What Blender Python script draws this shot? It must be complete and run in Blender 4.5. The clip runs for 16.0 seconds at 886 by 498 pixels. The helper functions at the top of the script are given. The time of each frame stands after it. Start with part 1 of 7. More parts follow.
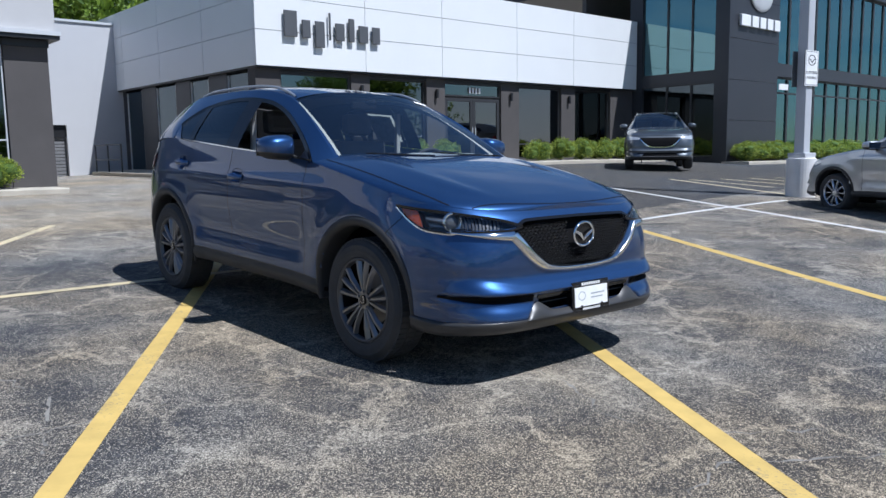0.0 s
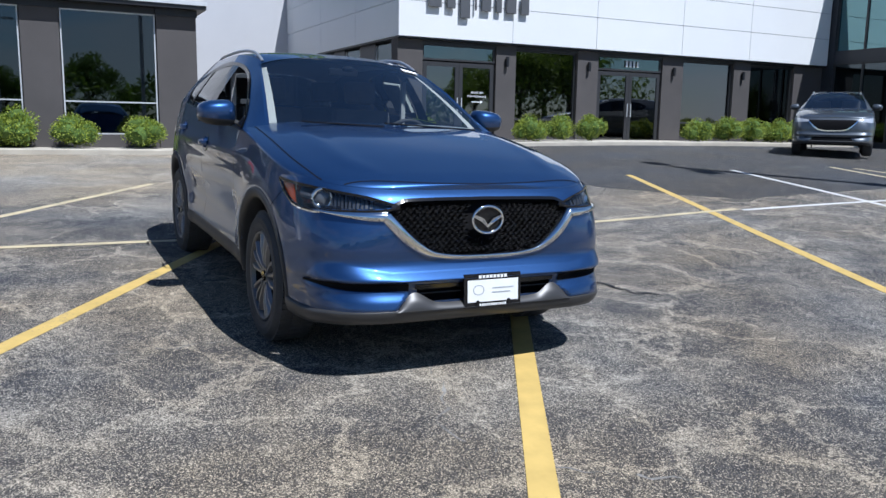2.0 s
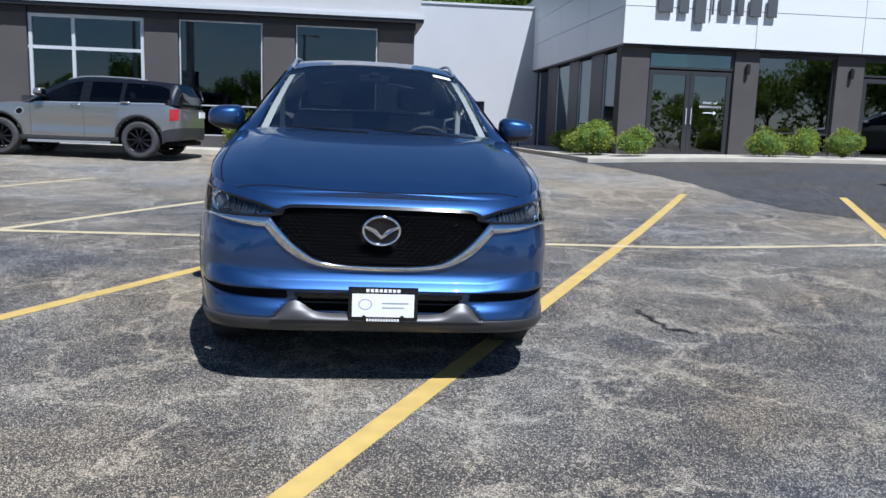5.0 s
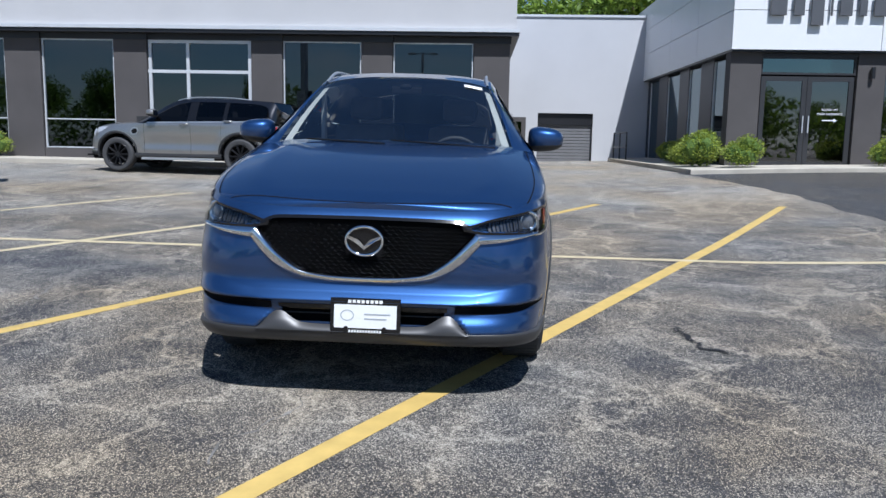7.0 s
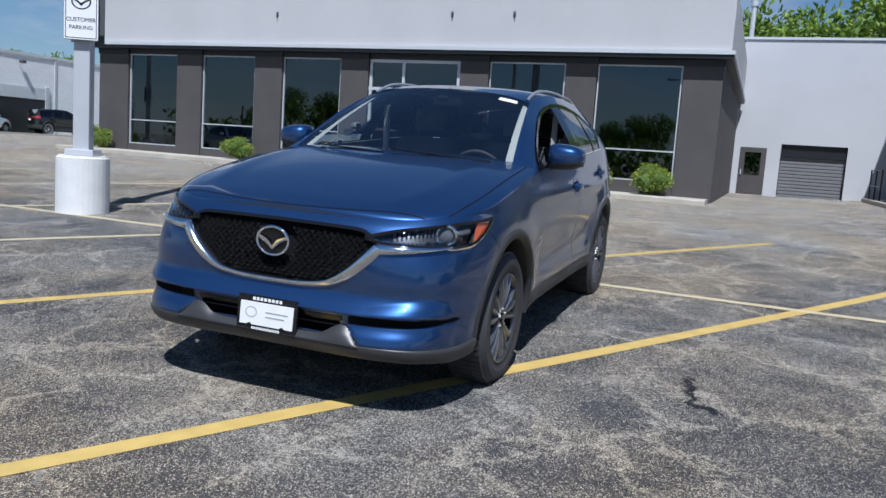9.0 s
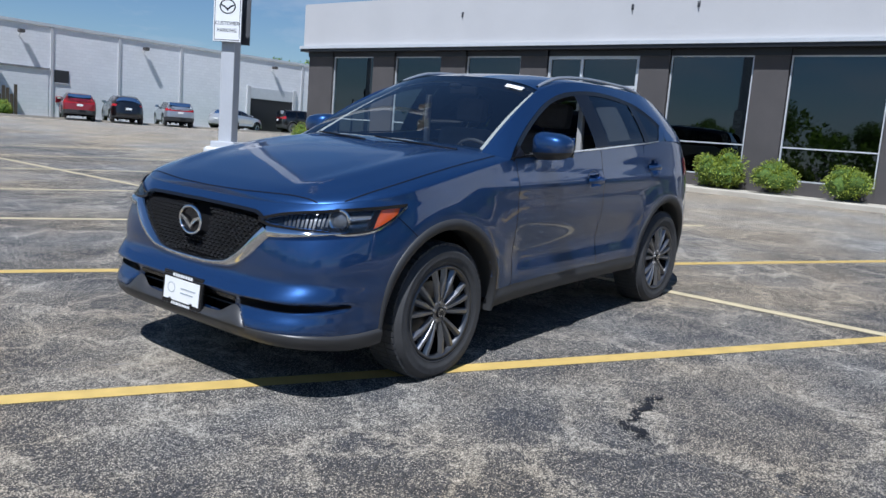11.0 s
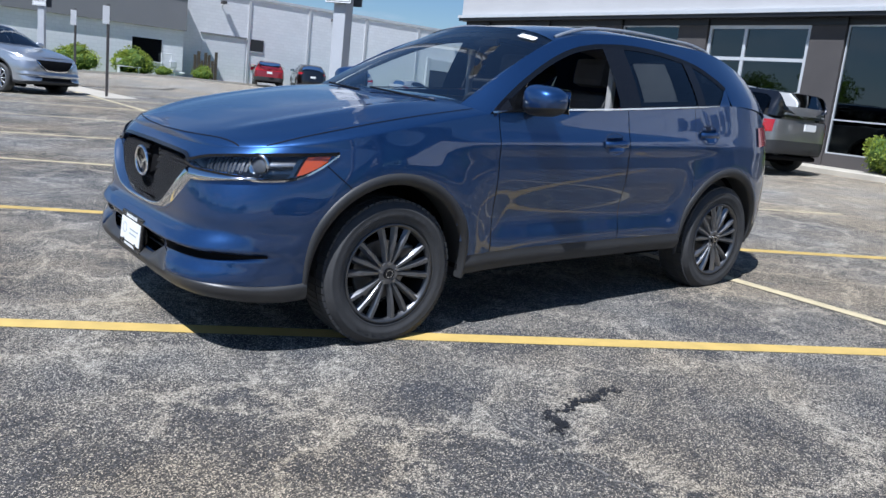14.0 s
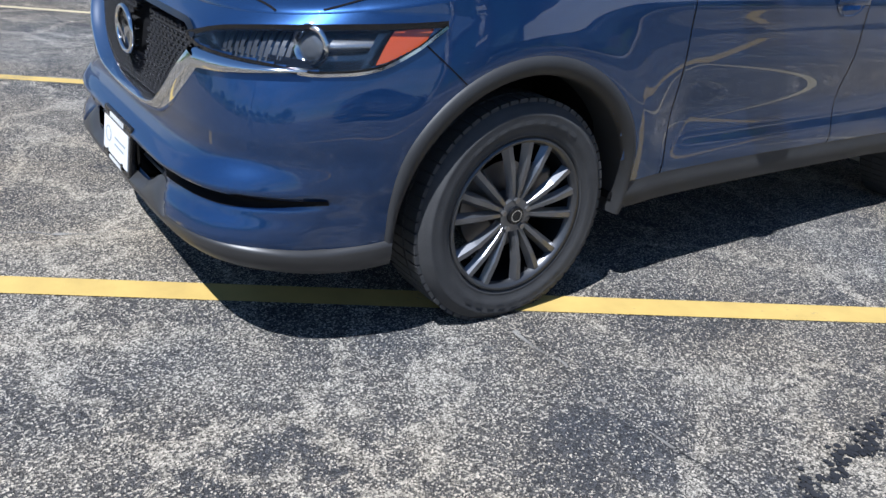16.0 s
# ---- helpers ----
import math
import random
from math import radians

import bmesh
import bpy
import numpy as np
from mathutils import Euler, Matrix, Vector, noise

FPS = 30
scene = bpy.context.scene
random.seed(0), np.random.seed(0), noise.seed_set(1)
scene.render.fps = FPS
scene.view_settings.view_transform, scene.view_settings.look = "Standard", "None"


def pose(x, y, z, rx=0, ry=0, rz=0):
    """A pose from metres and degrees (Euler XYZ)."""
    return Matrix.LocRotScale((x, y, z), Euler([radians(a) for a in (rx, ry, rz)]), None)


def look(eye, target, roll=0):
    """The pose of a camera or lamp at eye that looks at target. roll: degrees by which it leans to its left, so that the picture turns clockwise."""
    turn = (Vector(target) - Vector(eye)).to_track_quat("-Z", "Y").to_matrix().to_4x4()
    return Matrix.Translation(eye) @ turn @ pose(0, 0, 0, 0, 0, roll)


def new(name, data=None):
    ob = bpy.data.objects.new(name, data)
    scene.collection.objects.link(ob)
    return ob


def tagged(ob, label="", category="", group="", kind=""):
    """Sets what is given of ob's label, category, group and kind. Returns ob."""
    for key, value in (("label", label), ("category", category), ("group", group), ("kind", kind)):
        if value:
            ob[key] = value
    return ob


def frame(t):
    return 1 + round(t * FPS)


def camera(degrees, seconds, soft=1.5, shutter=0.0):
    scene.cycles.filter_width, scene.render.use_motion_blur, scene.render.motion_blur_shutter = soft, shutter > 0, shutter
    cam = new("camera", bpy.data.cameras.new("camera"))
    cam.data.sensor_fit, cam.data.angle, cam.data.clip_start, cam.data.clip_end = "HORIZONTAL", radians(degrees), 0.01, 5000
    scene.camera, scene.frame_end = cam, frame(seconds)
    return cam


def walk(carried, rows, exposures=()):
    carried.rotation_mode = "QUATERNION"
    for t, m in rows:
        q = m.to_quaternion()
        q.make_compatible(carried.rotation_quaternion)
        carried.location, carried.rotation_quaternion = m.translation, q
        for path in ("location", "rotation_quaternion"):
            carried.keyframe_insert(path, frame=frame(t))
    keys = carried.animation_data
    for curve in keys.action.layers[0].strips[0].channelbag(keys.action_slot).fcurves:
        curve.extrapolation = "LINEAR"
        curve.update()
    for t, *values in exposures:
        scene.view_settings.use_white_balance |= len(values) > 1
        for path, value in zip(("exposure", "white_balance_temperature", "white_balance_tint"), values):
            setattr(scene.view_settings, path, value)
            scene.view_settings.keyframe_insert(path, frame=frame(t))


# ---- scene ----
import functools

cam = camera(58.72, 16.0)
PATH = [
    (0, (5.023, -3.558, 1.320), (3.547, -2.238, 1.036), 1.10),
    (0.5, (5.174, -3.184, 1.323), (3.621, -1.964, 1.007), 1.63),
    (1, (5.418, -2.818, 1.328), (3.798, -1.695, 0.988), 1.93),
    (1.5, (5.489, -2.399, 1.320), (3.809, -1.374, 0.966), 2.30),
    (2, (5.589, -2.013, 1.345), (3.850, -1.095, 0.983), 2.64),
    (2.5, (5.722, -1.622, 1.356), (3.921, -0.831, 0.993), 3.22),
    (3, (5.791, -1.247, 1.356), (3.935, -0.597, 0.991), 3.84),
    (3.5, (5.891, -0.868, 1.363), (3.992, -0.355, 1.001), 4.13),
    (3.7, (5.936, -0.703, 1.384), (4.024, -0.244, 1.020), 4.22),
    (5.8, (5.878, -0.104, 1.408), (3.919, 0.062, 1.044), 1.83),
    (6, (5.851, -0.086, 1.397), (3.889, 0.058, 1.035), 1.66),
    (6.5, (5.884, 0.132, 1.390), (3.918, 0.193, 1.031), 1.58),
    (7, (5.860, 0.501, 1.399), (3.892, 0.430, 1.053), 1.72),
    (7.5, (5.739, 0.866, 1.386), (3.780, 0.633, 1.053), 2.10),
    (8, (5.661, 1.297, 1.396), (3.729, 0.893, 1.074), 2.71),
    (8.5, (5.593, 1.718, 1.418), (3.701, 1.152, 1.100), 3.35),
    (9, (5.380, 2.083, 1.394), (3.539, 1.369, 1.076), 3.88),
    (9.2, (5.305, 2.233, 1.394), (3.488, 1.461, 1.074), 3.85),
    (11.3, (4.324, 3.483, 1.406), (2.826, 2.206, 1.053), 4.22),
    (11.5, (4.226, 3.565, 1.396), (2.758, 2.252, 1.044), 4.60),
    (12, (3.885, 3.722, 1.395), (2.494, 2.329, 1.039), 4.96),
    (12.5, (3.663, 3.893, 1.385), (2.334, 2.442, 1.025), 5.30),
    (13, (3.564, 4.019, 1.389), (2.285, 2.527, 1.020), 5.34),
    (13.5, (3.516, 4.037, 1.385), (2.275, 2.520, 0.987), 5.03),
    (14, (3.442, 3.926, 1.346), (2.228, 2.400, 0.901), 5.02),
    (14.5, (3.317, 3.587, 1.307), (2.135, 2.059, 0.790), 4.86),
    (15, (3.130, 3.270, 1.280), (1.983, 1.750, 0.671), 5.06),
    (15.5, (2.984, 2.972, 1.249), (1.871, 1.464, 0.550), 5.28),
    (16, (2.851, 2.589, 1.242), (1.775, 1.116, 0.422), 5.05),
]
# The path is given in the axes of the sloping lot (x: the blue car's nose); LEVEL turns it upright.
LEVEL = Matrix(((0.99934, -0.00461, 0.03611, 0), (0.00411, 0.99989, 0.01395, 0), (-0.03617, -0.01379, 0.99925, 0), (0, 0, 0, 1)))
walk(cam, [(t, LEVEL @ look(eye, target, roll)) for t, eye, target, roll in PATH],
     [(0.0, 0.31), (2.0, 0.35), (6.5, 0.35), (8.5, 0.16), (9.5, 0.16), (12.0, 0.36), (14.5, 0.47), (16.0, 0.51)])

# ---- world, sun ----
SUN_TO = Vector((0.57, 0.21, 1.0)).normalized()      # towards the sun
world = bpy.data.worlds.new("world")
scene.world = world
world.use_nodes = True
wn = world.node_tree
sky = wn.nodes.new("ShaderNodeTexSky")
sky.sky_type, sky.sun_disc = "NISHITA", False
sky.sun_elevation = math.asin(SUN_TO.z)
sky.sun_rotation = math.atan2(SUN_TO.x, SUN_TO.y)
sky.altitude, sky.air_density, sky.dust_density, sky.ozone_density = 700, 1.2, 0.0, 6.0
# broken cloud low in the sky, clear overhead
aim = wn.nodes.new("ShaderNodeTexCoord")
flat = wn.nodes.new("ShaderNodeMapping")
flat.inputs["Scale"].default_value = (1.0, 1.8, 5.0)
puff = wn.nodes.new("ShaderNodeTexNoise")
puff.inputs["Scale"].default_value, puff.inputs["Detail"].default_value, puff.inputs["Roughness"].default_value = 2.2, 9.0, 0.6
thin = wn.nodes.new("ShaderNodeValToRGB")
thin.color_ramp.elements[0].position, thin.color_ramp.elements[1].position = 0.44, 0.62
thin.color_ramp.elements[1].color = (0.75, 0.75, 0.75, 1)
veil = wn.nodes.new("ShaderNodeMixRGB")
veil.inputs["Color2"].default_value = (7.5, 7.9, 8.4, 1)
wn.links.new(aim.outputs["Generated"], flat.inputs["Vector"])
wn.links.new(flat.outputs[0], puff.inputs["Vector"])
wn.links.new(puff.outputs["Fac"], thin.inputs[0])
aloft = wn.nodes.new("ShaderNodeSeparateXYZ")
fade = wn.nodes.new("ShaderNodeMapRange")
fade.inputs["From Min"].default_value, fade.inputs["From Max"].default_value = 0.45, 0.10
low_only = wn.nodes.new("ShaderNodeMath")
low_only.operation = "MULTIPLY"
wn.links.new(aim.outputs["Generated"], aloft.inputs[0])
wn.links.new(aloft.outputs[2], fade.inputs["Value"])
wn.links.new(fade.outputs[0], low_only.inputs[0])
wn.links.new(thin.outputs[0], low_only.inputs[1])
wn.links.new(low_only.outputs[0], veil.inputs["Fac"])
wn.links.new(sky.outputs[0], veil.inputs["Color1"])
wn.links.new(veil.outputs[0], wn.nodes["Background"].inputs[0])
wn.nodes["Background"].inputs[1].default_value = 0.060
sun = new("sun", bpy.data.lights.new("sun", "SUN"))
sun.data.energy, sun.data.angle, sun.data.color = 5.0, radians(0.55), (1.0, 0.96, 0.91)
sun.matrix_world = look(SUN_TO * 60, (0, 0, 0))
scene.view_settings.use_white_balance = True
scene.view_settings.white_balance_temperature = 5600


# ---- materials ----
def mat(name, color=(0.5, 0.5, 0.5), rough=0.5, metal=0.0, **more):
    m = bpy.data.materials.new(name)
    m.use_nodes = True
    b = m.node_tree.nodes["Principled BSDF"]
    b.inputs["Base Color"].default_value = (*color, 1)
    b.inputs["Roughness"].default_value = rough
    b.inputs["Metallic"].default_value = metal
    for key, value in more.items():
        b.inputs[key.replace("_", " ")].default_value = value
    return m


def node(m, kind, inputs=(), **props):
    n = m.node_tree.nodes.new(kind)
    for key, value in props.items():
        if key == "op":
            n.operation = value
        elif key == "blend":
            n.blend_type = value
        elif key == "dtype":
            n.data_type = value
        elif key == "feature":
            n.feature = value
    for key, value in dict(inputs).items():
        if isinstance(value, bpy.types.NodeSocket):
            m.node_tree.links.new(value, n.inputs[key])
        else:
            n.inputs[key].default_value = value
    return n


def ramp(m, fac, stops):
    n = m.node_tree.nodes.new("ShaderNodeValToRGB")
    while len(n.color_ramp.elements) < len(stops):
        n.color_ramp.elements.new(0.5)
    for e, (p, c) in zip(n.color_ramp.elements, stops):
        e.position, e.color = p, (*c, 1) if len(c) == 3 else c
    m.node_tree.links.new(fac, n.inputs[0])
    return n.outputs[0]


def coords(m):
    return m.node_tree.nodes.new("ShaderNodeNewGeometry").outputs["Position"]


def noise_of(m, scale, detail=4.0, rough=0.55, vector=None, distort=0.0):
    n = node(m, "ShaderNodeTexNoise", {"Scale": scale, "Detail": detail, "Roughness": rough, "Distortion": distort})
    m.node_tree.links.new(vector or coords(m), n.inputs["Vector"])
    return n.outputs["Fac"]


def mix(m, fac, a, b, blend="MIX"):
    n = m.node_tree.nodes.new("ShaderNodeMixRGB")
    n.blend_type = blend
    for key, value in (("Fac", fac), ("Color1", a), ("Color2", b)):
        if isinstance(value, bpy.types.NodeSocket):
            m.node_tree.links.new(value, n.inputs[key])
        elif key == "Fac":
            n.inputs[key].default_value = value
        else:
            n.inputs[key].default_value = (*value, 1)
    return n.outputs[0]


def finish(m, color=None, rough=None, bump=None, strength=0.2, distance=0.01):
    b = m.node_tree.nodes["Principled BSDF"]
    if color:
        m.node_tree.links.new(color, b.inputs["Base Color"])
    if rough:
        m.node_tree.links.new(rough, b.inputs["Roughness"])
    if bump:
        n = node(m, "ShaderNodeBump", {"Height": bump, "Strength": strength, "Distance": distance})
        m.node_tree.links.new(n.outputs[0], b.inputs["Normal"])
    return m


def worn(name, color, rough=0.6, spread=0.15, scale=3.0, fine=60.0, bump=0.1, distance=0.004, **more):
    """A surface with soft stains at one scale and grain at another."""
    m = mat(name, color, rough, **more)
    big, small = noise_of(m, scale, 5), noise_of(m, fine, 3)
    dark = tuple(c * (1 - spread) for c in color)
    light = tuple(min(1, c * (1 + spread)) for c in color)
    c = ramp(m, big, [(0.3, dark), (0.7, light)])
    c = mix(m, 0.35, c, ramp(m, small, [(0.3, dark), (0.7, light)]))
    return finish(m, c, None, small, bump, distance)


def grey(v):
    return (v, v, v)


def asphalt(name, seal, bare, pale, wear=0.0, veins=1.0, old=0.0):
    """Worn asphalt: blue-grey sealer in patches, elsewhere bare with pale stones of a few millimetres."""
    m = mat(name, bare, 0.9, Specular_IOR_Level=0.2)
    pos = coords(m)
    v = node(m, "ShaderNodeTexVoronoi", {"Scale": 215.0, "Vector": pos})
    v2 = node(m, "ShaderNodeTexVoronoi", {"Scale": 380.0, "Vector": pos})
    one = node(m, "ShaderNodeSeparateColor", {"Color": v.outputs["Color"]})
    two = node(m, "ShaderNodeSeparateColor", {"Color": v2.outputs["Color"]})
    big = noise_of(m, 0.62, 8, 0.66, pos, 0.5)
    patch = noise_of(m, 3.1, 7, 0.72, pos, 0.4)
    clump = noise_of(m, 30.0, 5, 0.8, pos)
    w = node(m, "ShaderNodeMath", {0: big, 1: 0.50}, op="MULTIPLY")
    w = node(m, "ShaderNodeMath", {0: patch, 1: 0.36, 2: w.outputs[0]}, op="MULTIPLY_ADD")
    w = node(m, "ShaderNodeMath", {0: clump, 1: 0.14, 2: w.outputs[0]}, op="MULTIPLY_ADD")
    if old:
        # beyond the slanted stalls the lot is older, bleached and barer
        x = node(m, "ShaderNodeSeparateXYZ", {0: pos}).outputs[0]
        x = node(m, "ShaderNodeMath", {0: patch, 1: 4.0, 2: x}, op="MULTIPLY_ADD").outputs[0]
        far = node(m, "ShaderNodeMapRange", {"Value": x, "From Min": -1.5, "From Max": -5.5, "To Min": 0.0, "To Max": 0.10 * old}).outputs[0]
        w = node(m, "ShaderNodeMath", {0: w.outputs[0], 1: far}, op="ADD")
    bared = ramp(m, w.outputs[0], [(0.42 - wear, grey(0.0)), (0.50 - wear, grey(0.34)), (0.64 - wear, grey(0.9))])
    # a net of worn veins where the sealer has broken along old cracks
    shift = node(m, "ShaderNodeTexNoise", {"Scale": 1.9, "Detail": 7.0, "Roughness": 0.68, "Vector": pos})
    bent = node(m, "ShaderNodeVectorMath", {0: shift.outputs["Color"], 1: (0.9, 0.9, 0.9)}, op="MULTIPLY")
    bent = node(m, "ShaderNodeVectorMath", {0: bent.outputs[0], 1: pos}, op="ADD")
    net = node(m, "ShaderNodeTexVoronoi", {"Scale": 1.25, "Vector": bent.outputs[0]}, feature="DISTANCE_TO_EDGE")
    vein = ramp(m, net.outputs["Distance"], [(0.0, grey(1.0)), (0.016, grey(0.85)), (0.055, grey(0.0))])
    some = ramp(m, noise_of(m, 0.5, 5, 0.6, pos), [(0.39, grey(0.0)), (0.50, grey(veins))])
    k = node(m, "ShaderNodeMath", {0: vein, 1: some}, op="MULTIPLY")
    grit = ramp(m, clump, [(0.36, grey(0.15)), (0.56, grey(1.0))])
    k = node(m, "ShaderNodeMath", {0: k.outputs[0], 1: grit}, op="MULTIPLY")
    worn_to = node(m, "ShaderNodeMath", {0: bared, 1: k.outputs[0]}, op="ADD")
    lift = node(m, "ShaderNodeMath", {0: worn_to.outputs[0], 1: 0.46, 2: 0.085}, op="MULTIPLY_ADD")
    speck = node(m, "ShaderNodeMath", {0: clump, 1: 0.46, 2: -0.23}, op="MULTIPLY_ADD")
    t = node(m, "ShaderNodeMath", {0: one.outputs[0], 1: lift.outputs[0]}, op="ADD")
    t = node(m, "ShaderNodeMath", {0: t.outputs[0], 1: speck.outputs[0]}, op="ADD")
    chip = ramp(m, t.outputs[0], [(0.985, grey(0.0)), (1.065, grey(1.0))])
    under = mix(m, worn_to.outputs[0], seal, bare)
    fine = ramp(m, two.outputs[0], [(0.0, grey(0.3)), (0.6, grey(0.95)), (1.0, grey(1.9))])
    under = mix(m, 0.85, under, fine, "MULTIPLY")
    sand = ramp(m, noise_of(m, 85.0, 3, 0.75, pos), [(0.36, grey(0.55)), (0.50, grey(1.0)), (0.64, grey(1.65))])
    under = mix(m, 0.9, under, sand, "MULTIPLY")
    stone = ramp(m, one.outputs[1], [(0.0, tuple(c * 0.5 for c in pale)), (0.6, pale), (1.0, tuple(min(0.8, c * 1.45) for c in pale))])
    c = mix(m, chip, under, stone)
    tint = ramp(m, noise_of(m, 0.42, 4, 0.55, pos), [(0.36, (0.95, 0.98, 1.03)), (0.62, (1.10, 1.0, 0.86))])
    c = mix(m, 1.0, c, tint, "MULTIPLY")
    h = node(m, "ShaderNodeMath", {0: v.outputs["Distance"], 1: v2.outputs["Distance"]}, op="ADD")
    return finish(m, c, None, h.outputs[0], 0.7, 0.008)


ASPHALT = asphalt("worn_asphalt", (0.066, 0.068, 0.074), (0.148, 0.136, 0.118), (0.50, 0.46, 0.39), old=1.0)
NEW_ASPHALT = asphalt("newer_asphalt", (0.055, 0.058, 0.064), (0.085, 0.085, 0.087), (0.27, 0.26, 0.24), -0.12, 0.3)


def line_paint(name, color, under):
    m = mat(name, color, 0.7)
    w = noise_of(m, 55.0, 4, 0.7)
    big = noise_of(m, 2.0, 4)
    s = node(m, "ShaderNodeMath", {0: w, 1: big}, op="ADD")
    f = ramp(m, s.outputs[0], [(0.72, (1, 1, 1)), (0.86, (0, 0, 0))])
    tone = ramp(m, noise_of(m, 7.0, 4), [(0.3, tuple(c * 0.8 for c in color)), (0.7, color)])
    return finish(m, mix(m, f, tone, under), None, w, 0.3, 0.003)


YELLOW = line_paint("yellow_line_paint", (0.60, 0.42, 0.125), (0.30, 0.235, 0.12))
OLD_YELLOW = line_paint("worn_yellow_paint", (0.62, 0.52, 0.32), (0.20, 0.19, 0.17))
WHITE_LINE = line_paint("white_line_paint", (0.68, 0.67, 0.64), (0.3, 0.29, 0.28))
CONCRETE = worn("kerb_concrete", (0.44, 0.40, 0.33), 0.85, 0.2, 2.0, 90.0, 0.3)
BARE_LAND = worn("bare_land", (0.11, 0.14, 0.05), 0.95, 0.3, 0.2, 8.0, 0.5, 0.05)
PARAPET = worn("grey_white_parapet_paint", (0.465, 0.46, 0.46), 0.85, 0.07, 0.5, 90.0, 0.25)
STUCCO = worn("white_stucco", (0.50, 0.50, 0.51), 0.8, 0.05, 0.6, 120.0, 0.2)
METAL_PANEL = worn("white_metal_panel", (0.745, 0.75, 0.745), 0.35, 0.03, 0.5, 30.0, 0.02)
SEAM = mat("panel_seam", (0.30, 0.31, 0.33), 0.7)
DARK_WALL = worn("brown_grey_pier", (0.070, 0.063, 0.061), 0.75, 0.15, 1.5, 80.0, 0.2)
# the tower panels' own colour; also lends shade to the showroom's flank piers
CHARCOAL = worn("charcoal_panel", (0.030, 0.032, 0.039), 0.45, 0.12, 0.8, 40.0, 0.05)
BLACK_TRIM = mat("black_trim", (0.014, 0.014, 0.016), 0.4)
ALU = worn("aluminium_frame", (0.62, 0.63, 0.64), 0.45, 0.05, 4, 60, 0.02, metal=0.3)
BRONZE_FRAME = mat("dark_window_frame", (0.03, 0.03, 0.032), 0.45)
SLAT = worn("grey_door_slat", (0.17, 0.17, 0.175), 0.5, 0.12, 2, 40, 0.1)
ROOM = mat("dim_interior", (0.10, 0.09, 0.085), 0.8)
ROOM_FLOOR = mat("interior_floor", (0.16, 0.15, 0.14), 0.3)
BLOCK = worn("painted_block", (0.78, 0.78, 0.79), 0.85, 0.06, 0.5, 25.0, 0.3)
course = node(BLOCK, "ShaderNodeTexBrick", {"Scale": 1.0, "Color1": (1, 1, 1, 1), "Color2": (0.94, 0.94, 0.94, 1), "Mortar": (0.88, 0.88, 0.88, 1), "Mortar Size": 0.012, "Brick Width": 0.4, "Row Height": 0.2})
turned = node(BLOCK, "ShaderNodeMapping", {"Vector": coords(BLOCK), "Rotation": (radians(90), 0, 0)})
BLOCK.node_tree.links.new(turned.outputs[0], course.inputs["Vector"])
shell = BLOCK.node_tree.nodes["Principled BSDF"].inputs["Base Color"]
BLOCK.node_tree.links.new(mix(BLOCK, 1.0, shell.links[0].from_socket, course.outputs["Color"], "MULTIPLY"), shell)
GREY_BAND = worn("grey_band_panel", (0.20, 0.20, 0.205), 0.7, 0.08, 0.4, 30.0, 0.1)
SIGN_WHITE = worn("sign_white", (0.80, 0.80, 0.80), 0.4, 0.03)
SIGN_BLACK = mat("sign_black", (0.015, 0.015, 0.017), 0.4)
SIGN_GREY = worn("letter_grey", (0.085, 0.088, 0.095), 0.45, 0.08)
POLE = worn("galvanised_pole", (0.50, 0.51, 0.53), 0.5, 0.08, 3, 60, 0.05, metal=0.2)


def glass(name, tint, ior=1.75, sheen=(1, 1, 1)):
    """A pane: tinted see-through mixed with a mirror by Fresnel."""
    m = bpy.data.materials.new(name)
    m.use_nodes = True
    m.node_tree.nodes.remove(m.node_tree.nodes["Principled BSDF"])
    out = m.node_tree.nodes["Material Output"]
    t = node(m, "ShaderNodeBsdfTransparent", {"Color": (*tint, 1)})
    g = node(m, "ShaderNodeBsdfGlossy", {"Color": (*sheen, 1), "Roughness": 0.015})
    f = node(m, "ShaderNodeFresnel", {"IOR": ior})
    x = node(m, "ShaderNodeMixShader", {0: f.outputs[0], 1: t.outputs[0], 2: g.outputs[0]})
    m.node_tree.links.new(x.outputs[0], out.inputs["Surface"])
    return m


WINDOW = glass("tinted_window_glass", (0.07, 0.08, 0.085), 1.88, (0.80, 0.93, 1.0))
CLEAR_WINDOW = glass("reflecting_window_glass", (0.10, 0.115, 0.115), 2.4)
TRANSOM = glass("pale_transom_glass", (0.30, 0.35, 0.33), 2.5, (0.85, 1.0, 0.97))
TOWER_GLASS = glass("blue_green_glass", (0.16, 0.36, 0.38), 3.4, (0.55, 0.92, 0.95))


# ---- building blocks ----
def mesh_of(name, bm, material, smooth=False):
    me = bpy.data.meshes.new(name)
    bm.to_mesh(me)
    bm.free()
    for m in material if isinstance(material, (list, tuple)) else [material]:
        me.materials.append(m)
    if smooth:
        me.polygons.foreach_set("use_smooth", [True] * len(me.polygons))
    return me


def part(name, bm, material, parent=None, label="", smooth=False, m=None):
    ob = new(name, mesh_of(name, bm, material, smooth))
    ob.parent = parent
    if m is not None:
        ob.matrix_basis = m
    if label:
        ob["label"] = label
    return ob


def thing(name, label, category, group="", kind="", m=None, parent=None):
    ob = new(name)
    ob.parent = parent
    ob.empty_display_size = 0.2
    if m is not None:
        ob.matrix_basis = m
    return tagged(ob, label, category, group, kind)


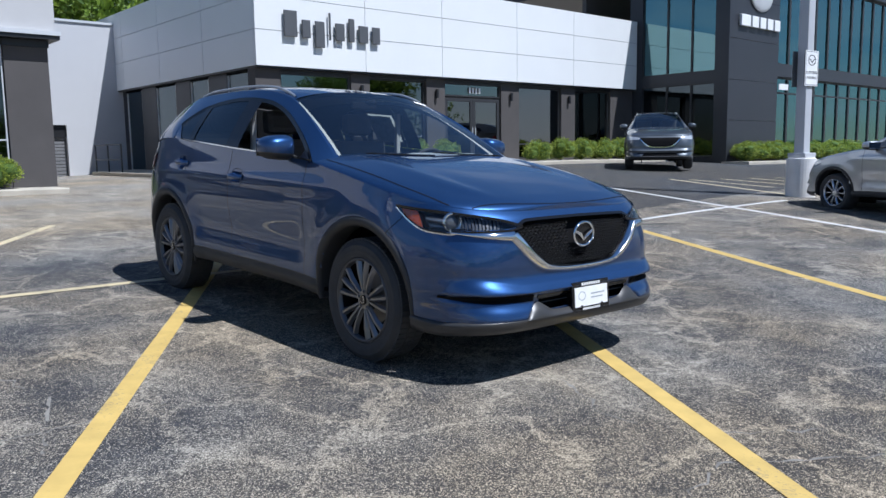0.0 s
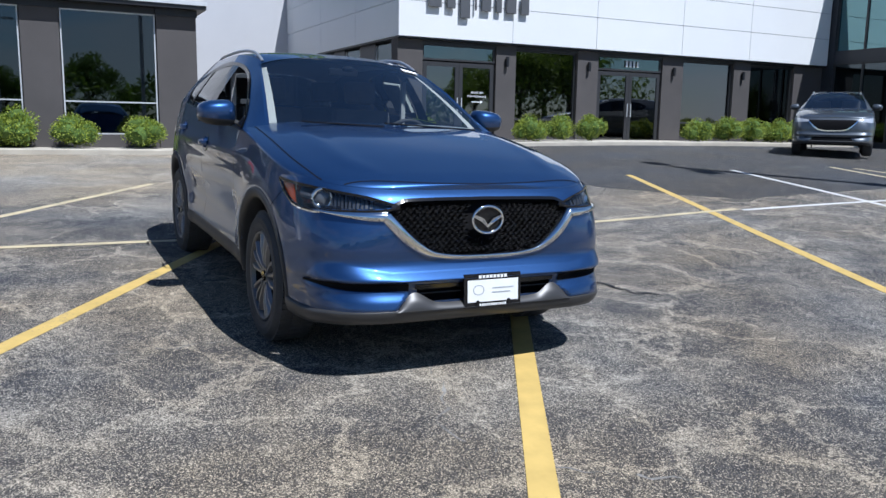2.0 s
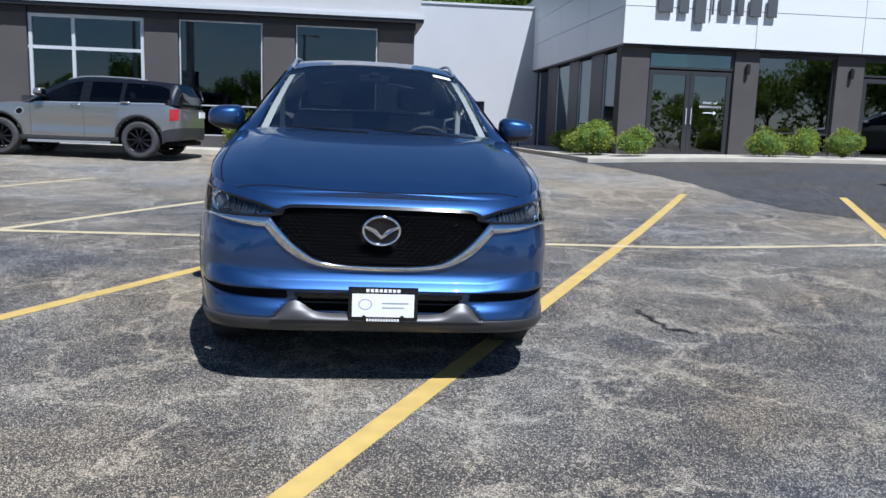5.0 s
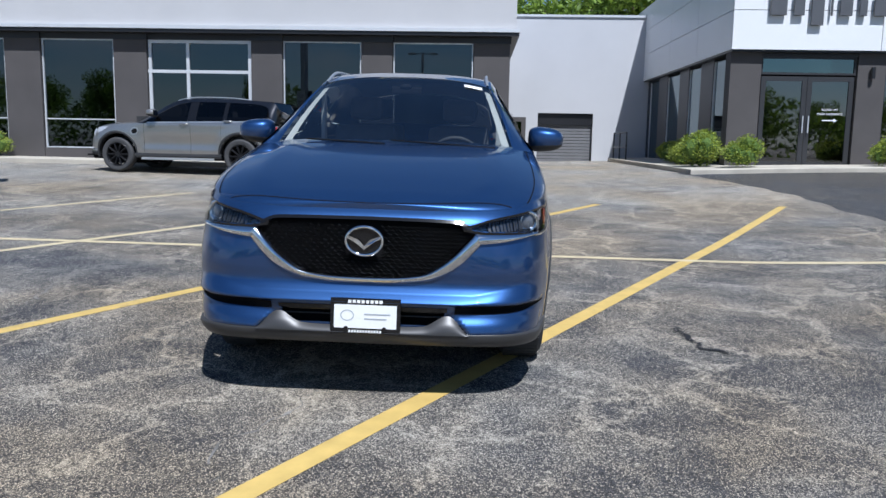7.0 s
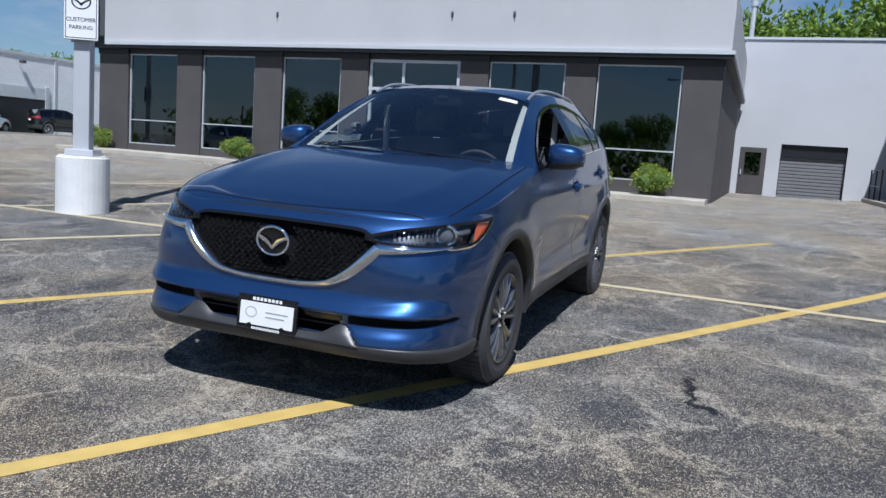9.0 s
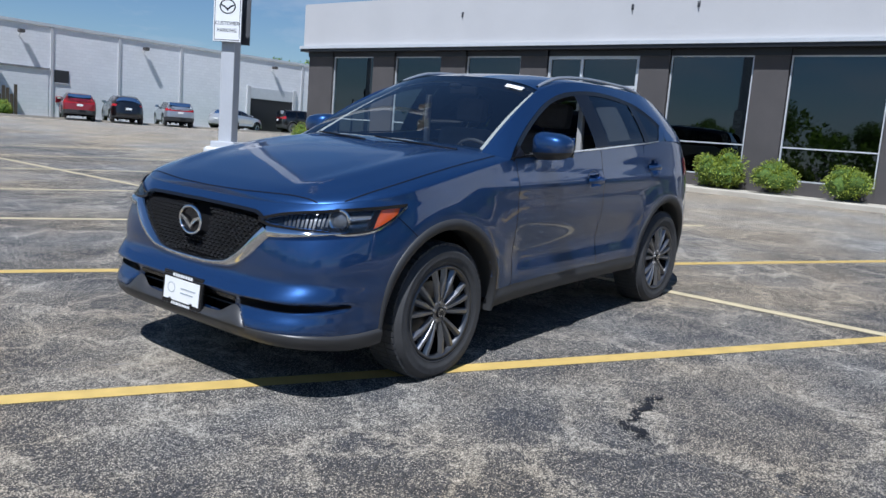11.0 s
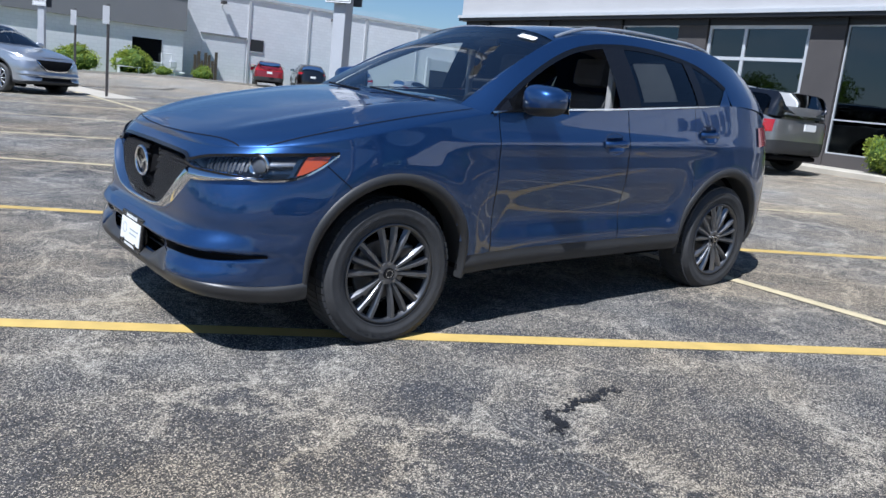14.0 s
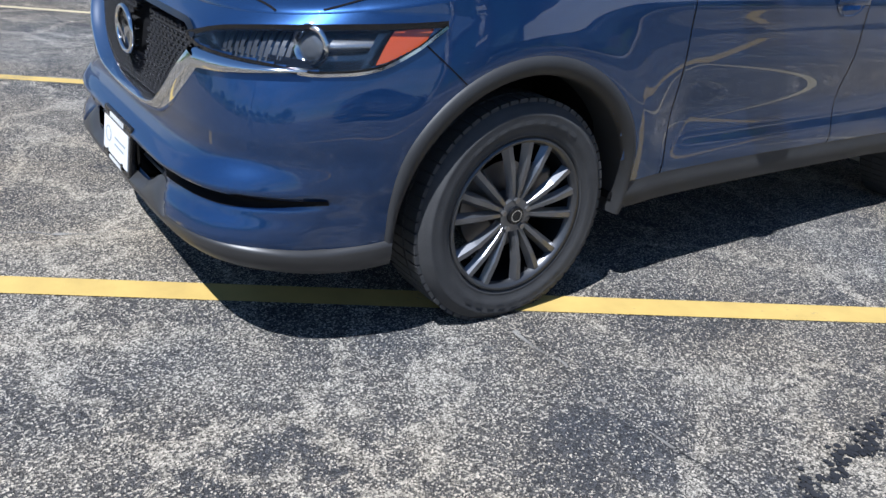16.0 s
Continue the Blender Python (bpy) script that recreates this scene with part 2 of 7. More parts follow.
def add_box(bm, x0, x1, y0, y1, z0, z1, bevel=0.0):
    vs = [bm.verts.new((x, y, z)) for z in (z0, z1) for x, y in ((x0, y0), (x1, y0), (x1, y1), (x0, y1))]
    fs = [bm.faces.new([vs[i] for i in q]) for q in ((3, 2, 1, 0), (4, 5, 6, 7), (0, 1, 5, 4), (1, 2, 6, 5), (2, 3, 7, 6), (3, 0, 4, 7))]
    if bevel:
        es = list({e for f in fs for e in f.edges})
        bmesh.ops.bevel(bm, geom=es, offset=bevel, segments=2, affect="EDGES", profile=0.6)
    return bm


def box(x0, x1, y0, y1, z0, z1, bevel=0.0):
    return add_box(bmesh.new(), min(x0, x1), max(x0, x1), min(y0, y1), max(y0, y1), z0, z1, bevel)


def add_tube(bm, a, b, r0, r1=None, n=10, caps=True):
    a, b = Vector(a), Vector(b)
    r1 = r0 if r1 is None else r1
    q = (b - a).to_track_quat("Z", "Y").to_matrix()
    rings = [[bm.verts.new(p + q @ Vector((r * math.cos(2 * math.pi * i / n), r * math.sin(2 * math.pi * i / n), 0))) for i in range(n)] for p, r in ((a, r0), (b, r1))]
    for i in range(n):
        bm.faces.new((rings[0][i], rings[0][(i + 1) % n], rings[1][(i + 1) % n], rings[1][i]))
    if caps:
        bm.faces.new(rings[0][::-1]), bm.faces.new(rings[1])
    return bm


def tube(a, b, r0, r1=None, n=10):
    return add_tube(bmesh.new(), a, b, r0, r1, n)


def smoothstep(a, b, x):
    t = min(1.0, max(0.0, (x - a) / (b - a)))
    return t * t * (3 - 2 * t)


def curve(x, knots):
    """A smooth curve through a few (x, value) knots."""
    if x <= knots[0][0]:
        return knots[0][1]
    for i in range(len(knots) - 1):
        (x0, v0), (x1, v1) = knots[i], knots[i + 1]
        if x <= x1:
            m0 = (v1 - knots[i - 1][1]) / (x1 - knots[i - 1][0]) if i else (v1 - v0) / (x1 - x0)
            m1 = (knots[i + 2][1] - v0) / (knots[i + 2][0] - x0) if i + 2 < len(knots) else (v1 - v0) / (x1 - x0)
            h, t = x1 - x0, (x - x0) / (x1 - x0)
            return (2 * t**3 - 3 * t**2 + 1) * v0 + (t**3 - 2 * t**2 + t) * h * m0 + (3 * t**2 - 2 * t**3) * v1 + (t**3 - t**2) * h * m1
    return knots[-1][1]


# ---- ground ----
def height(x, y):
    """The lie of the land: a lot that falls gently away from the buildings."""
    xe = min(6.0, max(-11.6, x))
    ye = max(-16.0, min(y, 45.0))
    z = 0.0186 - 0.041 * xe - 0.0061 * ye
    if y > 3:
        z += 0.30 * (1 - math.exp(-(((y - 3) / 5) ** 1.5)))
    if y < -16:
        z -= 0.002 * min(30.0, -16 - y)
    return z


def spread(lo, hi, step, far):
    inner = list(np.arange(lo, hi + 0.01, step))
    out, s, v = [], step, hi
    while v < far:
        s *= 1.5
        v += s
        out.append(v)
    left, s, v = [], step, lo
    while v > -far:
        s *= 1.5
        v -= s
        left.append(v)
    return left[::-1] + inner + out


def sheet(xs, ys, lift=0.0):
    bm = bmesh.new()
    g = [[bm.verts.new((x, y, height(x, y) + lift)) for y in ys] for x in xs]
    for i in range(len(xs) - 1):
        for j in range(len(ys) - 1):
            bm.faces.new((g[i][j], g[i + 1][j], g[i + 1][j + 1], g[i][j + 1]))
    return bm


ground = part("ground", sheet(spread(-27, 20, 0.5, 900), spread(-50, 46, 0.5, 900)), ASPHALT, smooth=True)
tagged(ground, "weathered grey asphalt car park with pale worn patches", "ground", kind="structure")


def strip(a, b, width, lift=0.004):
    """A painted line from a to b that follows the ground."""
    a, b = Vector(a), Vector(b)
    d = (b - a).normalized()
    s = Vector((-d.y, d.x)) * width / 2
    n = max(1, int((b - a).length / 0.4))
    bm = bmesh.new()
    last = None
    for i in range(n + 1):
        p = a + (b - a) * i / n
        wob = 0.004 * math.sin(7.1 * i + a.x)
        pair = [bm.verts.new((q.x, q.y, height(q.x, q.y) + lift)) for q in (p + s * (1 + wob), p - s * (1 - wob))]
        if last:
            bm.faces.new((last[0], last[1], pair[1], pair[0]))
        last = pair
    return bm


def painted(name, a, b, width, material, label, lift=0.004):
    return tagged(part(name, strip(a, b, width, lift), material), label, "road marking", "painted parking lines", "structure")

# stall lines of the two slanted rows, and the line where the rows meet
STALLS = (((4.0, -0.74), (-5.85, 5.03), 0.115, YELLOW), ((3.3, -3.58), (-6.1, 2.37), 0.11, YELLOW), ((3.2, -6.75), (-6.16, -0.53), 0.10, OLD_YELLOW),
          ((3.9, 2.92), (-5.2, 7.27), 0.11, YELLOW), ((2.9, -9.6), (-6.2, -3.9), 0.10, OLD_YELLOW), ((2.4, -12.8), (-6.3, -7.3), 0.10, OLD_YELLOW),
          ((2.0, -15.9), (-6.4, -10.6), 0.10, OLD_YELLOW), ((1.6, -19.0), (-6.4, -13.9), 0.10, OLD_YELLOW))
for a, b, w, m in STALLS:
    painted("parking_line", a, b, w, m, "yellow painted stall line on the asphalt")
painted("parking_line", (-1.95, -20.0), (-1.76, -4.2), 0.10, OLD_YELLOW, "worn yellow line between the stall rows", 0.0065)
painted("parking_line", (-1.76, -4.2), (-1.60, 6.0), 0.10, OLD_YELLOW, "worn yellow line between the stall rows", 0.0065)
painted("parking_line", (-1.49, 6.0), (-1.15, 9.8), 0.10, WHITE_LINE, "white painted line between the stall rows", 0.0065)
painted("parking_line", (-5.16, 9.73), (2.2, 6.80), 0.10, WHITE_LINE, "white painted stall line on the asphalt")
painted("parking_line", (-5.25, 12.62), (-1.6, 10.85), 0.10, OLD_YELLOW, "pale yellow hatching line on the asphalt")
for k in range(4):
    painted("parking_line", (-4.9 + 0.25 * k, 12.9 + 0.9 * k), (-2.6 + 0.4 * k, 12.3 + 0.9 * k), 0.10, OLD_YELLOW, "pale yellow hatching line on the asphalt")
for k in range(6):
    painted("parking_line", (-4.0 - 0.6 * k, -23.5 - 2.6 * k), (3.5 - 0.6 * k, -22.6 - 2.6 * k), 0.10, WHITE_LINE, "white painted stall line on the asphalt")
# smoother, darker asphalt before the white showroom
edge = lambda x: curve(x, ((-12.2, 5.0), (-11.2, 5.1), (-9.5, 5.45), (-7.4, 5.72), (-4.3, 5.75), (-2.2, 6.7)))
bm = bmesh.new()
rows = []
for x in np.arange(-12.2, -2.19, 0.25):
    ys = [edge(x) + 0.05 * math.sin(5 * x)] + list(np.arange(7.0, 40, 0.5))
    rows.append([bm.verts.new((x, y, height(x, y) + 0.002)) for y in ys])
for r, s in zip(rows, rows[1:]):
    for i in range(len(r) - 1):
        bm.faces.new((r[i], s[i], s[i + 1], r[i + 1]))
tagged(part("asphalt_patch", bm, NEW_ASPHALT, smooth=True), "smoother dark asphalt drive before the showroom", "ground", kind="structure")
# an oil stain: a wandering dark trail
bm = bmesh.new()
rnd = random.Random(4)
trail = ((0.76, 1.88), (0.86, 1.86), (0.93, 1.92), (1.02, 1.88), (1.10, 1.93), (1.20, 1.90), (1.24, 1.95), (1.23, 2.02), (1.31, 2.05))
for k in range(380):
    t = rnd.random() * (len(trail) - 1.001)
    i = int(t)
    x = trail[i][0] + (trail[i + 1][0] - trail[i][0]) * (t - i) + rnd.gauss(0, 0.011) * (1 + (rnd.random() < 0.2))
    y = trail[i][1] + (trail[i + 1][1] - trail[i][1]) * (t - i) + rnd.gauss(0, 0.011) * (1 + (rnd.random() < 0.2))
    r = 0.003 + 0.009 * rnd.random() ** 1.5
    bm.faces.new([bm.verts.new((x + r * (0.7 + 0.5 * rnd.random()) * math.cos(a), y + r * (0.7 + 0.5 * rnd.random()) * math.sin(a), height(x, y) + 0.003 + 0.00001 * k)) for a in (0, 0.9, 1.8, 2.7, 3.6, 4.5, 5.4)])
OIL = worn("oil_stain", (0.026, 0.026, 0.028), 0.55, 0.5, 9, 160, 0.5, 0.006)
tagged(part("oil_stain", bm, OIL), "black oil trail soaked into the asphalt", "stain", kind="structure")


# ---- low dark showroom building ----
DB_X, DB_Y1, DB_Y0 = -12.1, 1.2, -15.6
KERB_Z = 0.16


def kerb(name, x_front, y0, y1, x_back, top_lift=0.11):
    """A raised concrete border that follows the ground."""
    bm = bmesh.new()
    n = max(2, int(abs(y1 - y0) / 0.5))
    rows = []
    for i in range(n + 1):
        y = y0 + (y1 - y0) * i / n
        z = height(x_front, y)
        rows.append([bm.verts.new(p) for p in ((x_front, y, z - 0.1), (x_front, y, z + top_lift - 0.02), (x_front - 0.02, y, z + top_lift), (x_back, y, z + top_lift), (x_back, y, z - 0.1))])
    for r, s in zip(rows, rows[1:]):
        for i in range(4):
            bm.faces.new((r[i], r[i + 1], s[i + 1], s[i]))
    bm.faces.new(rows[0]), bm.faces.new(rows[-1][::-1])
    bmesh.ops.recalc_face_normals(bm, faces=bm.faces)
    return tagged(part(name, bm, CONCRETE), "pale concrete kerb along the building front", "kerb", kind="structure")


def frame_of(y0, y1, z0, z1, x, w, d, bars_y=(), bars_z=()):
    bm = bmesh.new()
    add_box(bm, x - d, x, y0, y0 + w, z0, z1), add_box(bm, x - d, x, y1 - w, y1, z0, z1)
    add_box(bm, x - d, x, y0 + w, y1 - w, z0, z0 + w), add_box(bm, x - d, x, y0 + w, y1 - w, z1 - w, z1)
    for b in bars_y:
        add_box(bm, x - d + 0.004, x - 0.004, b - w / 2, b + w / 2, z0 + w, z1 - w)
    for b, (a, c) in bars_z:
        add_box(bm, x - d + 0.002, x - 0.002, a, c, b - w / 2, b + w / 2)
    return bm


def window(parent, name, y0, y1, z0, z1, x, frame_mat, pane_mat, w=0.05, d=0.08, bars_y=(), bars_z=(), label=""):
    win = thing(name, label, "", parent=parent)
    part("window_frame", frame_of(y0, y1, z0, z1, x, w, d, bars_y, bars_z), frame_mat, win)
    p = part("pane", box(x - d / 2 - 0.006, x - d / 2 + 0.006, y0 + w * 0.5, y1 - w * 0.5, z0 + w * 0.5, z1 - w * 0.5), pane_mat, win)
    p.visible_shadow = False
    return win


def showroom_low():
    b = thing("showroom_building", "low showroom with white parapet, dark piers and tinted windows", "building", kind="")
    x = DB_X
    openings = [(-14.56, -12.86, 0), (-12.05, -10.35, 0), (-9.52, -7.80, 0), (-7.04, -4.63, 1), (-3.93, -2.12, 0), (-1.43, 0.40, 0)]
    edges = [DB_Y0] + [v for o in openings for v in o[:2]] + [DB_Y1]
    for y0, y1 in zip(edges[::2], edges[1::2]):
        part("pier", box(x - 0.35, x, y0, y1, 0.2, 3.46), DARK_WALL, b)
        part("pier_cap", box(x - 0.3, x + 0.03, y0 - 0.02, y1 + 0.02, 3.32, 3.46), BLACK_TRIM, b)
    for y0, y1, kind in openings:
        part("window_plinth", box(x - 0.33, x - 0.03, y0 + 0.002, y1 - 0.002, 0.2, 0.86), DARK_WALL, b)
        part("window_head", box(x - 0.33, x - 0.03, y0 + 0.002, y1 - 0.002, 3.33, 3.46), BLACK_TRIM, b)
        if kind:
            bars_y, bars_z = [y0 + 0.93], [(2.63, (y0, y1)), (1.52, (y0, y1))]
            window(b, "window", y0 + 0.02, y1 - 0.02, 0.86, 3.33, x - 0.06, ALU, WINDOW, 0.07, 0.1, bars_y, bars_z)
        else:
            window(b, "window", y0 + 0.02, y1 - 0.02, 0.86, 3.33, x - 0.06, ALU, WINDOW, 0.026, 0.09, (), [(1.52, (y0 + 0.04, y1 - 0.04))])
    # white parapet above a thin black cornice, running back along the side
    part("parapet", box(-23.1, x + 0.17, DB_Y0 - 0.1, DB_Y1 + 0.12, 3.62, 4.86), PARAPET, b)
    part("cornice", box(-23.0, x + 0.24, DB_Y0 - 0.16, DB_Y1 + 0.18, 3.46, 3.54), BLACK_TRIM, b)
    part("cornice_flashing", box(-23.0, x + 0.27, DB_Y0 - 0.18, DB_Y1 + 0.20, 3.54, 3.62), ALU, b)
    part("side_wall", box(-23.1, x - 0.35, DB_Y1 - 0.3, DB_Y1, 0.05, 3.46), DARK_WALL, b)
    part("side_wall", box(-23.1, x - 0.35, DB_Y0, DB_Y0 + 0.3, 0.05, 3.46), DARK_WALL, b)
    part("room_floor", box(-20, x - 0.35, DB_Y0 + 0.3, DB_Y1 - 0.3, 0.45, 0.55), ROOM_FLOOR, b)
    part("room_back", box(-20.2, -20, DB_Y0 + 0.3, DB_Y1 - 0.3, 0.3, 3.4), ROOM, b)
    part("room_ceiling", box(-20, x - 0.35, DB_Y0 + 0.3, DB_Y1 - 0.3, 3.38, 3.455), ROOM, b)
    return b


showroom_low()
for y in (-3.35, -4.85, -9.6):
    hook = thing("wall_bracket", "small dark metal bracket on the parapet face", "bracket", "brackets on the parapet")
    part("plate", box(DB_X + 0.17, DB_X + 0.185, y - 0.03, y + 0.03, 4.30, 4.42), SIGN_GREY, hook)
    part("arm", tube((DB_X + 0.18, y, 4.33), (DB_X + 0.27, y + 0.04, 4.38), 0.014, 0.010, 6), SIGN_GREY, hook)
kerb("kerb", -11.15, -16.2, 1.15, -12.2)


# ---- recessed wall with service doors ----
def service_wall():
    b = thing("service_wall", "plain white wall with a grey door and a louvred roll-up door", "building")
    x = -23.2
    part("wall", box(x - 0.3, x, 1.2, 2.67, 0.0, 5.60), STUCCO, b)
    part("wall", box(x - 0.3, x, 4.66, 7.2, 0.0, 5.60), STUCCO, b)
    part("wall", box(x - 0.3, x, 2.67, 4.66, 2.22, 5.60), STUCCO, b)
    part("wall_coping", box(x - 0.36, x + 0.05, 1.05, 7.2, 5.602, 5.68), ALU, b)
    d = thing("roll_up_door", "", "", parent=b)
    part("hood", box(x - 0.25, x - 0.10, 2.67, 4.66, 1.80, 2.22), BLACK_TRIM, d)
    for i in range(12):
        z = 0.47 + i * 0.112
        part("slat", box(x - 0.24, x - 0.17, 2.69, 4.64, z, z + 0.094, 0.012), SLAT, d)
    part("backing", box(x - 0.30, x - 0.26, 2.67, 4.66, 0.3, 2.22), BLACK_TRIM, d)
    e = thing("service_door", "", "", parent=b)
    part("leaf", box(x + 0.005, x + 0.05, 1.42, 2.24, 0.5, 2.06), DARK_WALL, e)
    part("door_glass", box(x + 0.052, x + 0.058, 1.58, 2.08, 1.15, 1.90), WINDOW, e)
    part("door_handle", box(x + 0.06, x + 0.1, 1.47, 1.50, 1.15, 1.32), ALU, e)
    return b


service_wall()

# ---- white-clad showroom ----
WB_X, WB_Y0, WB_Y1 = -13.25, 6.40, 22.7


def letters(parent, x, y0, z0, widths, tall, h, mat_):
    """The wall sign as plain raised blocks, one for each character."""
    y = y0
    for i, w in enumerate(widths):
        up, down = tall[i]
        bm = box(x, x + 0.06, y + 0.045, y + w - 0.045, z0 - down, z0 + h + up, 0.012)
        part("letter_block", bm, mat_, parent)
        y += w + 0.07
    return y


def showroom_clad():
    b = thing("showroom_building", "white panel-clad showroom over dark glazed entrances", "building")
    x = WB_X
    # cladding panels, each proud of a dark backing
    part("fascia_backing", box(x - 0.6, x - 0.03, WB_Y0 + 0.03, WB_Y1, 3.42, 5.94), SEAM, b)
    part("fascia_backing", box(-25.6, x - 0.62, WB_Y0 + 0.03, WB_Y0 + 0.55, 3.42, 5.94), SEAM, b)
    cuts = [WB_Y0, 9.82, 12.68, 15.98, 18.9, WB_Y1]
    for y0, y1 in zip(cuts, cuts[1:]):
        for z0, z1 in ((3.40, 4.30), (4.30, 5.15), (5.15, 5.97)):
            part("panel", box(x - 0.03, x, y0 + 0.008, y1 - 0.008, z0 + 0.008, z1 - 0.008), METAL_PANEL, b)
    xc = [x, -16.3, -19.4, -22.5, -25.6]
    for x0, x1 in zip(xc, xc[1:]):
        for z0, z1 in ((3.40, 4.30), (4.30, 5.15), (5.15, 5.97)):
            part("panel", box(x1 + 0.008, x0 - 0.008 - (0.03 if x0 == x else 0), WB_Y0, WB_Y0 + 0.03, z0 + 0.008, z1 - 0.008), METAL_PANEL, b)
    part("soffit", box(-25.6, x - 0.03, WB_Y0 + 0.03, WB_Y1, 3.36, 3.42), BLACK_TRIM, b)
    part("roof_deck", box(-25.6, x - 0.6, WB_Y0 + 0.55, WB_Y1, 5.7, 5.9), GREY_BAND, b)
    # piers and glazing below, set back under the fascia
    xf = x - 0.18
    bays = [(7.18, 9.42, "door"), (10.06, 12.18, "win"), (12.92, 15.40, "door"), (16.25, 18.45, "win"), (19.20, 21.30, "win")]
    edges = [WB_Y0 + 0.06] + [v for o in bays for v in o[:2]] + [WB_Y1]
    for y0, y1 in zip(edges[::2], edges[1::2]):
        part("pier", box(xf - 0.4, xf, y0, y1, 0.1, 3.36), DARK_WALL, b)
    for yy in (9.74, 12.55, 15.82, 18.82):
        lamp = thing("wall_lamp", "", "", parent=b)
        part("lamp_body", tube((xf + 0.07, yy, 2.78), (xf + 0.07, yy, 3.04), 0.05, 0.05, 12), BLACK_TRIM, lamp, smooth=False)
        part("bracket", box(xf, xf + 0.06, yy - 0.02, yy + 0.02, 2.94, 2.98), BLACK_TRIM, lamp)
    for y0, y1, kind in bays:
        part("head_beam", box(xf - 0.35, xf - 0.02, y0, y1, 3.28, 3.36), BLACK_TRIM, b)
        if kind == "win":
            part("window_plinth", box(xf - 0.35, xf - 0.05, y0, y1, 0.3, 0.86), DARK_WALL, b)
            window(b, "window", y0 + 0.01, y1 - 0.01, 0.86, 3.28, xf - 0.1, BRONZE_FRAME, CLEAR_WINDOW, 0.05, 0.08, (), [(1.36, (y0 + 0.05, y1 - 0.05))])
        else:
            window(b, "transom_window", y0 + 0.01, y1 - 0.01, 2.86, 3.28, xf - 0.06, BRONZE_FRAME, TRANSOM, 0.05, 0.08)
            mid = (y0 + y1) / 2
            for a, c, hand in ((y0 + 0.04, mid - 0.005, 1), (mid + 0.005, y1 - 0.04, -1)):
                d = thing("entrance_door", "", "", parent=b)
                part("door_frame", frame_of(a, c, 0.70, 2.82, xf - 0.06, 0.11, 0.06), BRONZE_FRAME, d)
                g = part("pane", box(xf - 0.095, xf - 0.085, a + 0.1, c - 0.1, 0.80, 2.72), CLEAR_WINDOW, d)
                g.visible_shadow = False
                hy = c - 0.06 if hand > 0 else a + 0.06
                part("pull_handle", tube((xf - 0.01, hy, 1.5), (xf - 0.01, hy, 1.9), 0.014, 0.014, 8), ALU, d)
            part("threshold", box(xf - 0.3, xf + 0.3, y0, y1, 0.4, 0.698), CONCRETE, b)
    # side wall under the long fascia, with tall slot windows
    ys = WB_Y0 + 0.2
    # flank piers take charcoal, darker than the front ones, to hold their shade
    part("shaded_side_pier", box(-23.9, -23.2, ys, ys + 0.4, 0.0, 3.36), CHARCOAL, b)
    slots = [(-22.9, -21.5), (-20.3, -18.75), (-17.7, -16.45), (-15.3, -13.95)]
    edges = [-23.2] + [v for o in slots for v in o] + [x - 0.25]
    for x0, x1 in zip(edges[::2], edges[1::2]):
        part("shaded_side_pier", box(x0, x1, ys, ys + 0.4, 0.0, 3.36), CHARCOAL, b)
    for x0, x1 in slots:
        w = thing("side_window", "", "", parent=b)
        part("window_frame", box(x0, x0 + 0.06, ys + 0.02, ys + 0.1, 0.5, 3.30), ALU, w)
        part("window_frame", box(x1 - 0.06, x1, ys + 0.02, ys + 0.1, 0.5, 3.30), ALU, w)
        p = part("pane", box(x0 + 0.06, x1 - 0.06, ys + 0.05, ys + 0.06, 0.5, 3.30), WINDOW, w)
        p.visible_shadow = False
        part("window_plinth", box(x0, x1, ys + 0.02, ys + 0.35, 0.0, 0.5), DARK_WALL, b)
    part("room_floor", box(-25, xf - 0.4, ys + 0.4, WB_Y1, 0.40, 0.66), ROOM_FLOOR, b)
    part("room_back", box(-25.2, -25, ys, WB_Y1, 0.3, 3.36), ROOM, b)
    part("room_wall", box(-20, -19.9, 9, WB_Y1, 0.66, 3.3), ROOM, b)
    # raised sign blocks on the front panels
    sign = thing("wall_sign", "", "", parent=b)
    letters(sign, x + 0.05, 7.16, 4.17, (0.46, 0.33, 0.37, 0.13, 0.37, 0.26, 0.39, 0.34), ((0.20, 0), (0, 0), (0, 0.22), (0.25, 0), (0, 0), (0.16, 0), (0, 0), (0, 0)), 0.46, SIGN_GREY)
    return b


showroom_clad()


